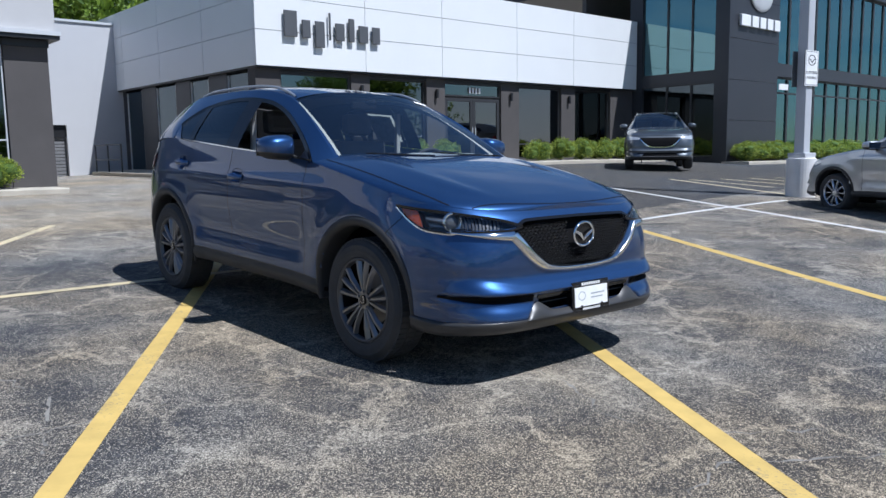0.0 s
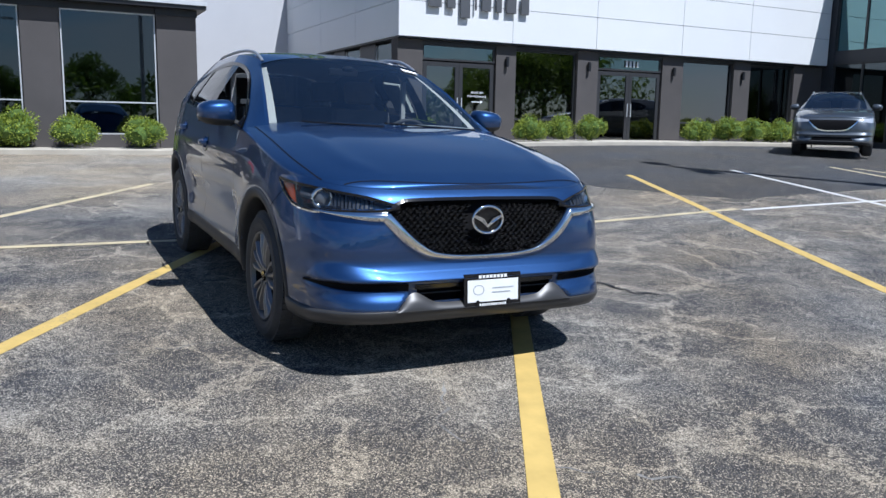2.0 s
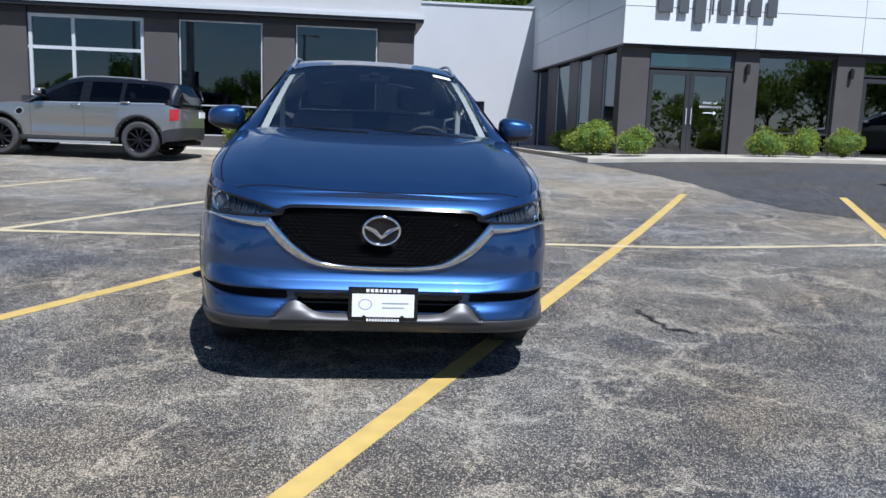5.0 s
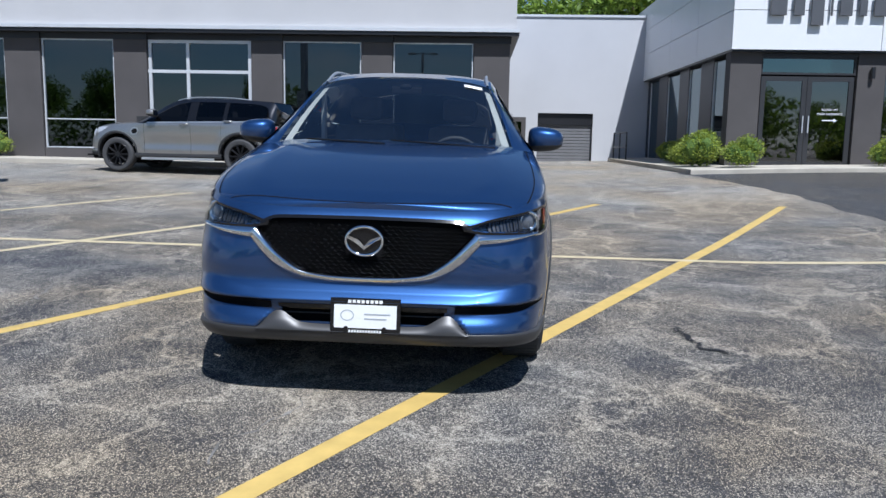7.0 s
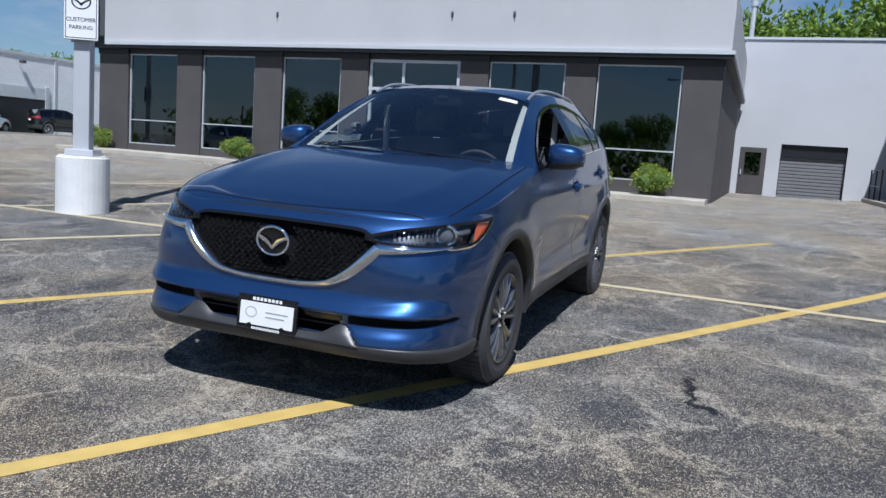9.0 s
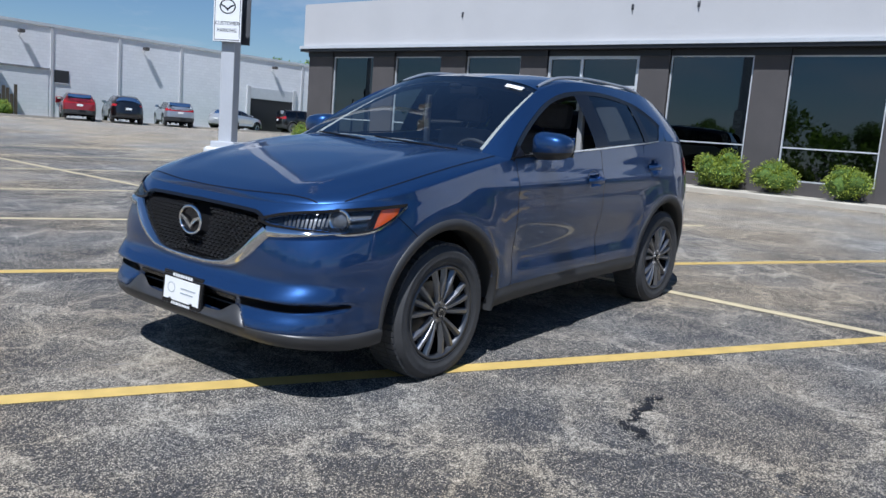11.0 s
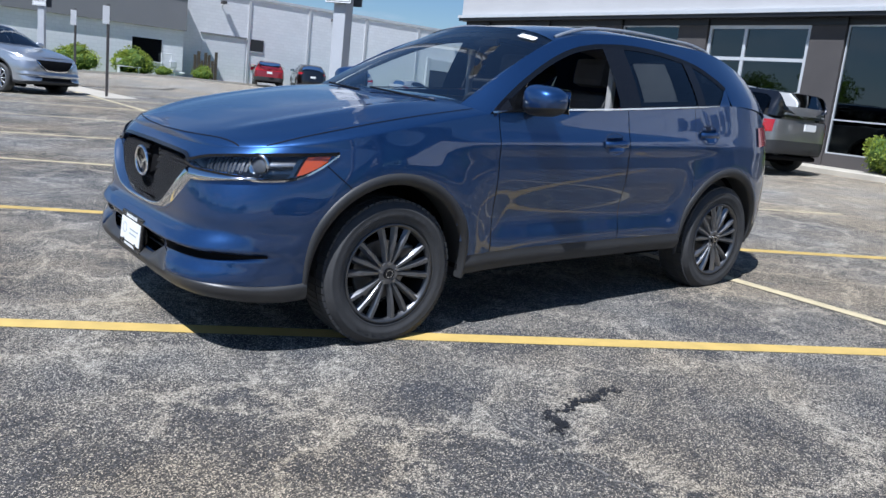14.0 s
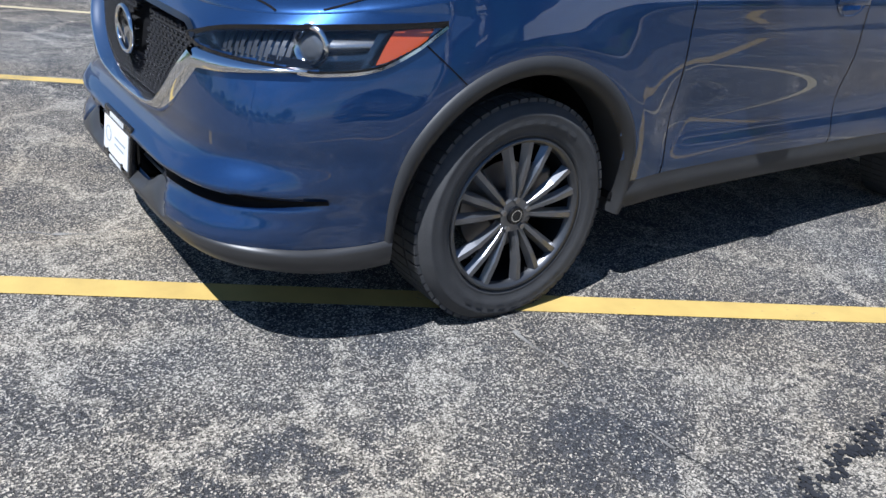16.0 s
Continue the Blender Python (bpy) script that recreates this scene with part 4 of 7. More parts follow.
def wheel_mesh_parts(root, side, rim_mat, spokes=15, fine=True, name="wheel", hub=None, radius=0.362):
    """One wheel; its axle is y, and its face looks to side."""
    w = thing(name, "", "", parent=root, m=pose(hub[0], hub[1], hub[2], 0, 0, 0 if side > 0 else 180))
    k = 48 if fine else 24
    s = radius / 0.362
    prof = [(0.236, 0.075), (0.246, 0.100), (0.254, 0.106), (0.257, 0.1095), (0.262, 0.1095), (0.265, 0.108), (0.280, 0.1180), (0.300, 0.1190), (0.318, 0.1175), (0.322, 0.1185), (0.327, 0.1165), (0.330, 0.1125), (0.338, 0.107), (0.352, 0.094), (0.360, 0.070)]
    prof = prof + [(0.362, 0.0)] + [(r, -y) for r, y in prof[::-1]]
    bm = bmesh.new()
    rings = []
    for i in range(k):
        a = 2 * math.pi * i / k
        rings.append([bm.verts.new((r * s * math.cos(a), y * s, r * s * math.sin(a))) for r, y in prof])
    for i in range(k):
        for j in range(len(prof) - 1):
            bm.faces.new((rings[i][j], rings[i][j + 1], rings[(i + 1) % k][j + 1], rings[(i + 1) % k][j]))
    bmesh.ops.recalc_face_normals(bm, faces=bm.faces)
    tyre = part("tyre", bm, RUBBER, w, smooth=True)
    if fine:
        # tread ribs and sidewall relief
        bm = bmesh.new()
        for i in range(64):
            a = 2 * math.pi * (i + 0.5) / 64
            m = Matrix.Rotation(-a, 4, "Y")
            for y0, y1, r0, r1 in ((0.035, 0.092, 0.352, 0.364), (-0.028, 0.028, 0.358, 0.3655), (-0.092, -0.035, 0.352, 0.364)):
                vs = [bm.verts.new(m @ Vector((r, y, z))) for r, y, z in ((r1, y0, -0.014), (r1, y1, -0.014), (r1, y1, 0.014), (r1, y0, 0.014), (r0 - 0.012, y0, -0.0155), (r0 - 0.012, y1, -0.0155), (r0 - 0.012, y1, 0.0155), (r0 - 0.012, y0, 0.0155))]
                for q in ((0, 1, 2, 3), (0, 4, 5, 1), (1, 5, 6, 2), (2, 6, 7, 3), (3, 7, 4, 0)):
                    bm.faces.new([vs[t] for t in q])
        part("tread_block", bm, RUBBER, tyre)
        for a0 in [48 + 9.2 * t for t in range(9)] + [228 + 9.2 * t for t in range(9)]:
            ang = lin(radians(a0), radians(a0 + 5.4), 4)
            part("sidewall_bar", grid(lambda a, r: Vector((r * math.cos(a), 0.1215 if r < 0.3 else 0.1205, r * math.sin(a))), ang, (0.294, 0.307)), RUBBER, tyre, "raised plain bar")
    # rim: barrel, lip, spokes, hub
    bm = bmesh.new()
    prof = [(0.240, -0.09), (0.222, -0.085), (0.219, 0.02), (0.226, 0.084), (0.236, 0.106), (0.246, 0.111), (0.250, 0.098)]
    rings = []
    for i in range(k):
        a = 2 * math.pi * i / k
        rings.append([bm.verts.new((r * s * math.cos(a), y * s, r * s * math.sin(a))) for r, y in prof])
    for i in range(k):
        for j in range(len(prof) - 1):
            bm.faces.new((rings[i][j], rings[(i + 1) % k][j], rings[(i + 1) % k][j + 1], rings[i][j + 1]))
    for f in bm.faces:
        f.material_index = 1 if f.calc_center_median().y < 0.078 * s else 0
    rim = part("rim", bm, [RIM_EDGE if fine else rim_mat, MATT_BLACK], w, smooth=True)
    for i in range(spokes):
        a = 2 * math.pi * i / spokes + (0.07 if i % 3 == 0 else -0.07 if i % 3 == 2 else 0) * (spokes == 15)
        a0 = 2 * math.pi * (i // 3 * 3 + 1) / spokes + (i % 3 - 1) * 0.30 if spokes == 15 else a
        bm = bmesh.new()
        rows = []
        for t in (0.0, 0.25, 0.6, 1.0):
            r = (0.040 + (0.240 - 0.040) * t) * s
            ang = a0 + (a - a0) * t ** 0.7
            hw = (0.011 + 0.006 * t) * s if spokes > 8 else (0.028 - 0.008 * t) * s
            y = (0.088 + 0.012 * math.sin(math.pi * min(1, t * 0.9)) + 0.008 * t) * s
            c, d = Vector((math.cos(ang), 0, math.sin(ang))), Vector((-math.sin(ang), 0, math.cos(ang)))
            rows.append([bm.verts.new(c * r + d * hw * q + Vector((0, yy, 0))) for q, yy in ((-1.3, y - 0.020 * s), (-0.5, y), (0.5, y), (1.3, y - 0.020 * s))])
        for p, q in zip(rows, rows[1:]):
            for j in range(3):
                bm.faces.new((p[j], p[j + 1], q[j + 1], q[j]))
        bmesh.ops.recalc_face_normals(bm, faces=bm.faces)
        part("spoke", bm, rim_mat, rim)
    bm = tube((0, 0.035 * s, 0), (0, 0.092 * s, 0), 0.064 * s, 0.054 * s, 24)
    part("hub", bm, rim_mat, rim)
    if fine:
        bm = tube((0, 0.088, 0), (0, 0.102, 0), 0.030, 0.028, 24)
        part("hub_cap", bm, GLOSS_BLACK, rim)
        bm = bmesh.new()
        bmesh.ops.create_circle(bm, segments=24, radius=0.02, matrix=Matrix.Translation((0, 0.1025, 0)) @ Matrix.Rotation(radians(-90), 4, "X"))
        bmesh.ops.create_circle(bm, segments=24, radius=0.0165, matrix=Matrix.Translation((0, 0.1025, 0)) @ Matrix.Rotation(radians(-90), 4, "X"))
        bmesh.ops.bridge_loops(bm, edges=bm.edges)
        part("hub_badge", bm, CHROME, rim)
        for i in range(5):
            a = 2 * math.pi * i / 5 + 0.3
            c = Vector((0.049 * math.cos(a), 0, 0.049 * math.sin(a)))
            part("wheel_nut", tube(c + Vector((0, 0.078, 0)), c + Vector((0, 0.101, 0)), 0.011, 0.009, 6), STEEL, rim)
        part("brake_disc", tube((0, -0.01, 0), (0, 0.012, 0), 0.150, 0.150, 32), STEEL, w)
        part("brake_caliper", box(-0.175, -0.085, -0.03, 0.045, -0.02, 0.12, 0.015), STEEL, w)
    else:
        part("wheel_back", tube((0, -0.02, 0), (0, 0.0, 0), 0.2 * s, 0.2 * s, 16), MATT_BLACK, w)
    return w


def car(name, label, paint, where, d=SUV, fine=False, rim_mat=RIM_SILVER, spokes=10, group="", scale=(1, 1, 1), lamps=True, rails=True, glass_side=PRIVACY, roof_paint=None):
    S = Shape(d)
    root = thing(name, label, "car", group)
    root.matrix_basis = where @ Matrix.Diagonal((*scale, 1))
    den = 1.0 if fine else 0.45
    N = lambda k: max(3, int(k * den))
    in_arch = lambda p: min(math.hypot(p.x - HUB_X, p.z - HUB_Z), math.hypot(p.x + HUB_X, p.z - HUB_Z)) < ARCH_R + 0.012 and abs(p.y) > 0.5

    def in_grille(p):
        if p.x < 1.9 or abs(p.y) > 0.56:
            return False
        y = abs(p.y)
        low = curve(y, GRILLE_LOW)
        high = curve(y, GRILLE_HIGH)
        inside = low - 0.006 < p.z < high + 0.006
        intake = 0.40 < p.z < 0.474 and y < 0.385
        return inside or intake

    def in_lamp(p):
        if p.x < 1.6 or p.z < 0.8:
            return False
        n, k = S.full(p.z), max(0.0, (p.x - d["xa"]) / (curve(p.z, d["nose"]) - d["xa"]))
        phi = math.atan2(min(1.0, abs(p.y) / S.wide(p.x, p.z)) ** (n / 2), min(1.0, k) ** (n / 2))
        return 0.24 < phi < 1.2 and curve(phi, LAMP_LOW) + 0.008 < p.z < curve(phi, LAMP_TOP) - 0.008
    in_cup = lambda p: fine and any(math.hypot((p.x - hx) / 0.080, (p.z - hz) / 0.044) < 1 for hx, hz in HANDLES)
    keep = lambda p: not in_arch(p) and not in_cup(p) and not (fine and (in_grille(p) or in_lamp(p)))
    sides = (1, -1)
    # lower shell, split at the shut lines
    phis = lin(0, 1.25, N(88)) + [math.acos(k ** 2.25) for k in lin(0.59, 0, N(44))]
    lo = lambda x: curve(x, d["sill"])

    @functools.lru_cache(None)
    def rim_x(phi):
        x = S.front(phi, 0.9).x
        for _ in range(5):
            x = S.front(phi, S.top(x)).x
        return x

    def front_sheet(v0, v1):
        def f(u, v):
            x = rim_x(u)
            z = v * S.top(x) + (1 - v) * lo(x) if v1 > 0 else v * lo(x) + (1 - v) * (lo(x) - 0.10)
            return S.front(u, z)
        return f

    def side_sheet(body):
        def f(u, v):
            z = v * S.top(u) + (1 - v) * lo(u) if body else v * lo(u) + (1 - v) * (lo(u) - 0.10)
            return S.side(u, z)
        return f
    for side in sides:
        part("front_wing", grid(mirrored(front_sheet(0, 1), side), phis, lin(0, 1, N(96)), side < 0, keep=keep), paint, root, smooth=True)
        part("wing_panel", grid(mirrored(side_sheet(1), side), lin(d["xa"], 0.733, N(14)), lin(0, 1, N(60)), side < 0, keep=keep), paint, root, smooth=True)
        part("front_door", grid(mirrored(side_sheet(1), side), lin(0.727, -0.287, N(50)), lin(0, 1, N(40)), side < 0, keep=keep), paint, root, smooth=True)
        part("rear_door", grid(mirrored(side_sheet(1), side), lin(-0.293, -0.947, N(36)), lin(0, 1, N(40)), side < 0, keep=keep), paint, root, smooth=True)
        rear = [S.rear - 1.349 * math.sin(math.pi / 2 * i / N(70)) for i in range(N(70) + 1)]

        def rear_sheet(b):
            def f(u, v):
                z = v * S.top(u) + (1 - v) * lo(u) if b else v * lo(u) + (1 - v) * (lo(u) - d.get("skirt", 0.12))
                tail = curve(z, d["tail"])
                k = (S.rear - u) / 1.349
                x = S.rear + (tail - S.rear) * k
                p = S.side(x, z)
                return p
            return f
        part("rear_quarter", grid(mirrored(rear_sheet(1), side), [x for x in rear], lin(0, 1, N(40)), side < 0, keep=keep), paint, root, smooth=True)
        def lip(u, j):
            # a proud dark band with a ledge along its top
            x = rim_x(u)
            dz, out = ((-0.078, -0.03), (-0.070, 0.002), (-0.045, 0.022), (-0.012, 0.034), (-0.003, 0.031), (0.006, 0.016), (0.008, -0.01))[int(j)]
            p = S.front(u, lo(x) - 0.02, 0.0)
            out *= 1 - 0.5 * smoothstep(0.85, 1.2, u)
            return Vector((p.x + out * math.cos(u), p.y + out * math.sin(u), lo(x) + dz))
        clad = grid(mirrored(lip, side), phis, list(range(7)), side < 0, keep=keep)
        part("bumper_lip", clad, SATIN if fine else CLADDING, root, smooth=True)
        bm = grid(mirrored(lambda u, v: side_sheet(0)(u, v) + Vector((0, 0.012 * math.sin(math.pi * min(1, v * 1.1)), 0)), side), lin(0.95, -0.95, N(40)), lin(0, 1, 8), side < 0, keep=keep)
        part("sill_cladding", bm, CLADDING, root, smooth=True)
        part("rear_bumper_cladding", grid(mirrored(rear_sheet(0), side), rear, lin(0, 1, 6), side < 0, keep=keep), CLADDING, root, smooth=True)
        # arch cladding with a turned-in lip
        for hx in (HUB_X, -HUB_X):
            ra, rb = ARCH_R, 0.494
            th = lin(radians(-8), radians(188), N(56))
            prof = ((ra + 0.004, -0.16), (ra, -0.02), (ra + 0.006, 0.004), (ra + 0.03, 0.011), (rb - 0.015, 0.009), (rb, 0.002), (rb, -0.012))

            def arch(u, j):
                r, out = prof[int(j)]
                r = ra + (r - ra) * (0.5 + 0.5 * smoothstep(0.0, 0.6, math.sin(u)))
                x, z = hx + r * math.cos(u), HUB_Z + r * math.sin(u)
                p = S.side(x, max(z, 0.24))
                return Vector((x, (p.y + out) * side, z))
            bm = grid(arch, th, list(range(len(prof))), side > 0)
            part("arch_cladding", bm, CLADDING, root, smooth=True)
            bm = bmesh.new()
            for u0, u1 in zip(th, th[1:]):
                q = [bm.verts.new((hx + (ra + 0.003) * math.cos(u), side * y, HUB_Z + (ra + 0.003) * math.sin(u))) for u, y in ((u0, 0.80), (u1, 0.80), (u1, 0.45), (u0, 0.45))]
                bm.faces.new(q)
            bm.faces.new([bm.verts.new((hx + 0.44 * math.cos(t), side * 0.46, HUB_Z + 0.44 * math.sin(t))) for t in lin(radians(-25), radians(205), 24)])
            part("wheel_housing", bm, MATT_BLACK, root)
    # bonnet and wing tops
    xs = [0.80, 0.85] + [rim_x(p) for p in phis[::-1]]
    qs = [math.sin(math.pi / 2 * t) for t in lin(-1, 1, N(56))]
    part("bonnet", grid(lambda u, v: Vector((u, math.copysign(S.deck(u, abs(v)).y, v), S.deck(u, abs(v)).z)), xs, qs), paint, root, smooth=True)
    # roof
    xr = lin(d["header"], d["hatch"], N(40))

    def roof(u, v):
        yr, zr, zc = curve(u, d["roof_y"]), curve(u, d["roof_z"]), curve(u, d["crown"])
        zc = max(zc, zr + 0.002)
        return Vector((u, yr * v, zr + (zc - zr) * (1 - abs(v) ** 2.6) ** 0.8))
    part("roof", grid(roof, xr, qs, True), roof_paint or paint, root, smooth=True)
    # windscreen between cowl and roof header
    def screen(u, v):
        q = v
        xb = d["cowl"] - 0.06 * abs(q) ** 2.2
        zb = max(curve(xb, d["hood"]) - 0.012, 1.0) if xb > 0.85 else curve(0.85, d["hood"]) - 0.012
        top = roof(d["header"], q)
        base = Vector((xb, (curve(d["a"], d["roof_y"]) - 0.005) * q, zb - 0.02 * abs(q) ** 3))
        xt = d["header"] - 0.03 * abs(q) ** 2.5
        tip = roof(max(d["hatch"], xt), q)
        p = base.lerp(tip, u)
        return p + Vector((0.5, 0, 0.8)) * 0.035 * math.sin(math.pi * u) * (1 - 0.5 * q * q)
    sc = part("windscreen", grid(screen, lin(0, 1, N(16)), lin(-0.978, 0.978, N(24)), True), SCREEN, root, smooth=True)
    sc.visible_shadow = False
    # pillars, door frames and side glass
    zb = lambda x: S.top(x)
    dl = lambda x: curve(x, d["dlo"])

    def sill_of(x):
        """The lower edge of the side glass, kicked up at its rear end where the car has that."""
        k = d.get("kick")
        return zb(x) if not k or x > k[0] else zb(x) + (k[2] - zb(x)) * min(1.0, (k[0] - x) / (k[0] - k[1]))
    for side in sides:
        def above(u, v):
            z0 = max(dl(u), zb(u)) if d["dlo"][0][0] < u < d["dlo"][-1][0] else zb(u)
            zr = max(curve(u, d["roof_z"]), z0 + 0.001)
            return S.green(u, z0 + (zr - z0) * v)
        us = [d["a"] + (d["hatch"] - 0.26 - d["a"]) * t for t in lin(0, 1, N(110))]
        part("roof_side", grid(mirrored(above, side), us, lin(0, 1, 6), side < 0), roof_paint or paint, root, smooth=True)
        if d.get("kick"):
            corner = lambda u, v: S.green(u, zb(u) + (sill_of(u) + 0.004 - zb(u)) * v)
            part("window_corner", grid(mirrored(corner, side), lin(d["kick"][0], d["dlo"][0][0], 8), lin(0, 1, 5), side < 0), paint, root, smooth=True)
        # the windscreen pillar's front face
        def pillar(u, v):
            r = S.green(u, curve(u, d["roof_z"]))
            t = (d["a"] - u) / (d["a"] - d["header"])
            q = screen(max(0.0, min(1.0, t)), 0.975)
            return r.lerp(q, v)
        part("screen_pillar", grid(mirrored(pillar, side), lin(d["a"], d["header"] - 0.1, N(24)), lin(0, 1, 4), side < 0), roof_paint or paint, root, smooth=True)

        def pane(x0, x1, inset=0.0):
            def f(u, v):
                b, t = sill_of(u) + 0.004, max(dl(u) - 0.004, sill_of(u) + 0.005)
                p = S.green(u, b + (t - b) * v)
                return Vector((p.x, p.y - inset, p.z))
            return grid(mirrored(f, side), lin(x0, x1, N(24)), lin(0, 1, 8), side < 0)
        wins = [(min(0.72, d["dlo"][-1][0] - 0.04), -0.225, None if fine else glass_side), (-0.41, -0.985, glass_side), (-1.07, d["dlo"][0][0] + 0.005, glass_side)]
        for (x0, x1, gm), nm in zip(wins, ("front_window", "rear_window", "quarter_window")):
            if gm:
                part(nm, pane(x0, x1, 0.006), gm, root, smooth=True).visible_shadow = False
        part("centre_pillar", pane(-0.225, -0.41), GLOSS_BLACK, root, smooth=True)
        part("rear_door_pillar", pane(-0.985, -1.07), GLOSS_BLACK, root, smooth=True)
        if fine:
            # black window surround and bright waist strip
            pts = [(mirrored(S.green, side)(u, max(dl(u), zb(u)) - 0.012), Vector((0, side, 0.35)).normalized()) for u in lin(0.77, -1.34, 80)]
            part("window_surround", ribbon(pts, 0.030, 0.003), GLOSS_BLACK, root)
            pts = [(mirrored(S.green, side)(u, sill_of(u) + 0.007), Vector((0, side, 0.2)).normalized()) for u in lin(0.775, -1.215, 60)]
            part("waist_strip", ribbon(pts, 0.009, 0.005), CHROME, root)
            part("mirror_corner", pane(0.775, 0.63), GLOSS_BLACK, root)
    # tailgate with its glass
    def gate(u, v):
        top = roof(d["hatch"], v)
        bot = Vector((-2.16 + 0.10 * v * v, 0.70 * v, 1.08))
        return top.lerp(bot, u) + Vector((-0.06, 0, 0)) * math.sin(math.pi * u)
    part("tailgate", grid(gate, lin(0.62, 1, N(10)), lin(-1, 1, N(20))), paint, root, smooth=True)
    part("rear_screen", grid(gate, lin(0.03, 0.62, N(12)), lin(-1, 1, N(20))), PRIVACY, root, smooth=True)
    part("tail_infill", grid(lambda u, v: Vector((-2.02 - 0.06 * (1 - v * v), 0.50 * v, 0.6 + u * 0.55)), lin(0, 1, 4), lin(-1, 1, 8)), paint, root, smooth=True)
    if not fine:
        lw = lambda y: curve(abs(y), GRILLE_LOW)
        part("grille", grid(lambda u, v: S.by_y(u, lw(u) + (0.875 - lw(u)) * v, 0.018), lin(-0.53, 0.53, 24), lin(0, 1, 5)), MATT_BLACK, root)
        part("grille_trim", ribbon([(S.by_y(u, lw(u), 0.022), Vector((1, 0, 0))) for u in lin(-0.54, 0.54, 30)], 0.03, 0.004), CHROME, root)
        part("lower_intake", grid(lambda u, v: S.by_y(u, 0.375 + 0.09 * v, 0.006), lin(-0.6, 0.6, 14), lin(0, 1, 3)), MATT_BLACK, root)
        part("bumper_trim", ribbon([(S.by_y(u, 0.335, 0.008), Vector((1, 0, 0))) for u in lin(-0.72, 0.72, 20)], 0.03, 0.004), SILVER, root)
        part("rear_plate", box(-2.30, -2.27, -0.16, 0.16, 0.82, 0.94), PAPER, root)
    if d.get("sill_strip"):
        for side in sides:
            pts = [(mirrored(S.side, side)(x, 0.29), Vector((0, side, 0))) for x in lin(0.80, -0.80, 16)]
            part("sill_strip", ribbon(pts, 0.05, 0.03), RAIL, root)
            pts = [(mirrored(S.green, side)(u, zb(u) + 0.012), Vector((0, side, 0.2)).normalized()) for u in lin(0.66, -1.85, 40)]
            part("waist_strip", ribbon(pts, 0.022, 0.006), RAIL, root)
            nrm = Vector((0.75, side * 0.62, 0.2)).normalized()
            hexa = bmesh.new()
            for r, e in ((0.085, 0.0), (0.06, 0.006)):
                f = hexa.faces.new([hexa.verts.new((0.93 + 1.15 * r * math.cos(radians(60 * k)) - 0.25 * r * math.sin(radians(60 * k)), side * (S.side(0.93, 0.85).y + 0.012 + e), 0.85 + r * math.sin(radians(60 * k)))) for k in range(6)])
                f.material_index = 0 if e == 0 else 1
            part("side_scuttle", hexa, [RAIL, MATT_BLACK], root, "bright-edged black side scuttle")
            c = S.front(0.78, 0.80)
            part("round_lamp", grid(lambda a, q: Vector((0.105 * q * math.cos(a), 0.105 * q * math.sin(a), 0.03 * (1 - q * q))), lin(0, 2 * math.pi, 20), (0.02, 0.5, 0.85, 1.0)), LENS_SOLID, root, smooth=True, m=Matrix.Translation((c.x, c.y * side, c.z)) @ nrm.to_track_quat("Z", "Y").to_matrix().to_4x4())
    # floor and closed underside; unseen bumper and sill plates added against sunlight leaks
    part("floor_pan", box(-2.05, 2.03, -0.70, 0.70, 0.26, 0.34, 0.03), MATT_BLACK, root)
    part("bumper_light_stop", box(1.76, 2.08, -0.82, 0.82, 0.325, 0.36), MATT_BLACK, root)
    for side in sides:
        part("sill_light_stop", box(-0.93, 0.92, side * 0.66, side * 0.875, 0.345, 0.37), MATT_BLACK, root)
    part("engine_bay", box(1.05, 2.02, -0.55, 0.55, 0.34, 0.86), MATT_BLACK, root)
    for side in sides:
        part("cabin_wall", box(-1.95, 0.98, side * 0.70, side * 0.74, 0.34, 1.16), CABIN, root)
    if not fine:
        part("cabin_tub", box(-1.9, 0.9, -0.7, 0.7, 0.34, 1.10), CABIN, root)
        for sx in (0.0, -0.85):
            for sy in (-0.36, 0.36):
                part("seat_back", box(sx - 0.32, sx - 0.2, sy - 0.22, sy + 0.22, 1.0, 1.42, 0.04), SEAT_CLOTH, root)
    # wheels
    for hx in (HUB_X, -HUB_X):
        for side in sides:
            wheel_mesh_parts(root, side, rim_mat, spokes, fine, hub=(hx, side * 0.797, HUB_Z))
    # lamps
    if lamps:
        for side in sides:
            def lamp(out):
                def f(u, v):
                    z = curve(u, LAMP_LOW) + (curve(u, LAMP_TOP) - curve(u, LAMP_LOW)) * v
                    p = S.front(u, z) + Vector((math.cos(u), math.sin(u), 0)) * (out + 0.003)
                    return Vector((p.x, p.y * side, p.z))
                return f
            hl = part("headlamp", grid(lamp(-0.05 if fine else 0.0), lin(0.20, 1.23, N(40)), lin(-0.12, 1.12, 6) if fine else lin(0, 1, 4), side < 0), LAMP_INSIDE if fine else LENS_SOLID, root, smooth=True)
            if fine:
                nrm = Vector((math.cos(0.55), side * math.sin(0.55), 0.08)).normalized()
                c = lamp(-0.034)(0.80, 0.52)
                turn = nrm.to_track_quat("Z", "Y").to_matrix().to_4x4()
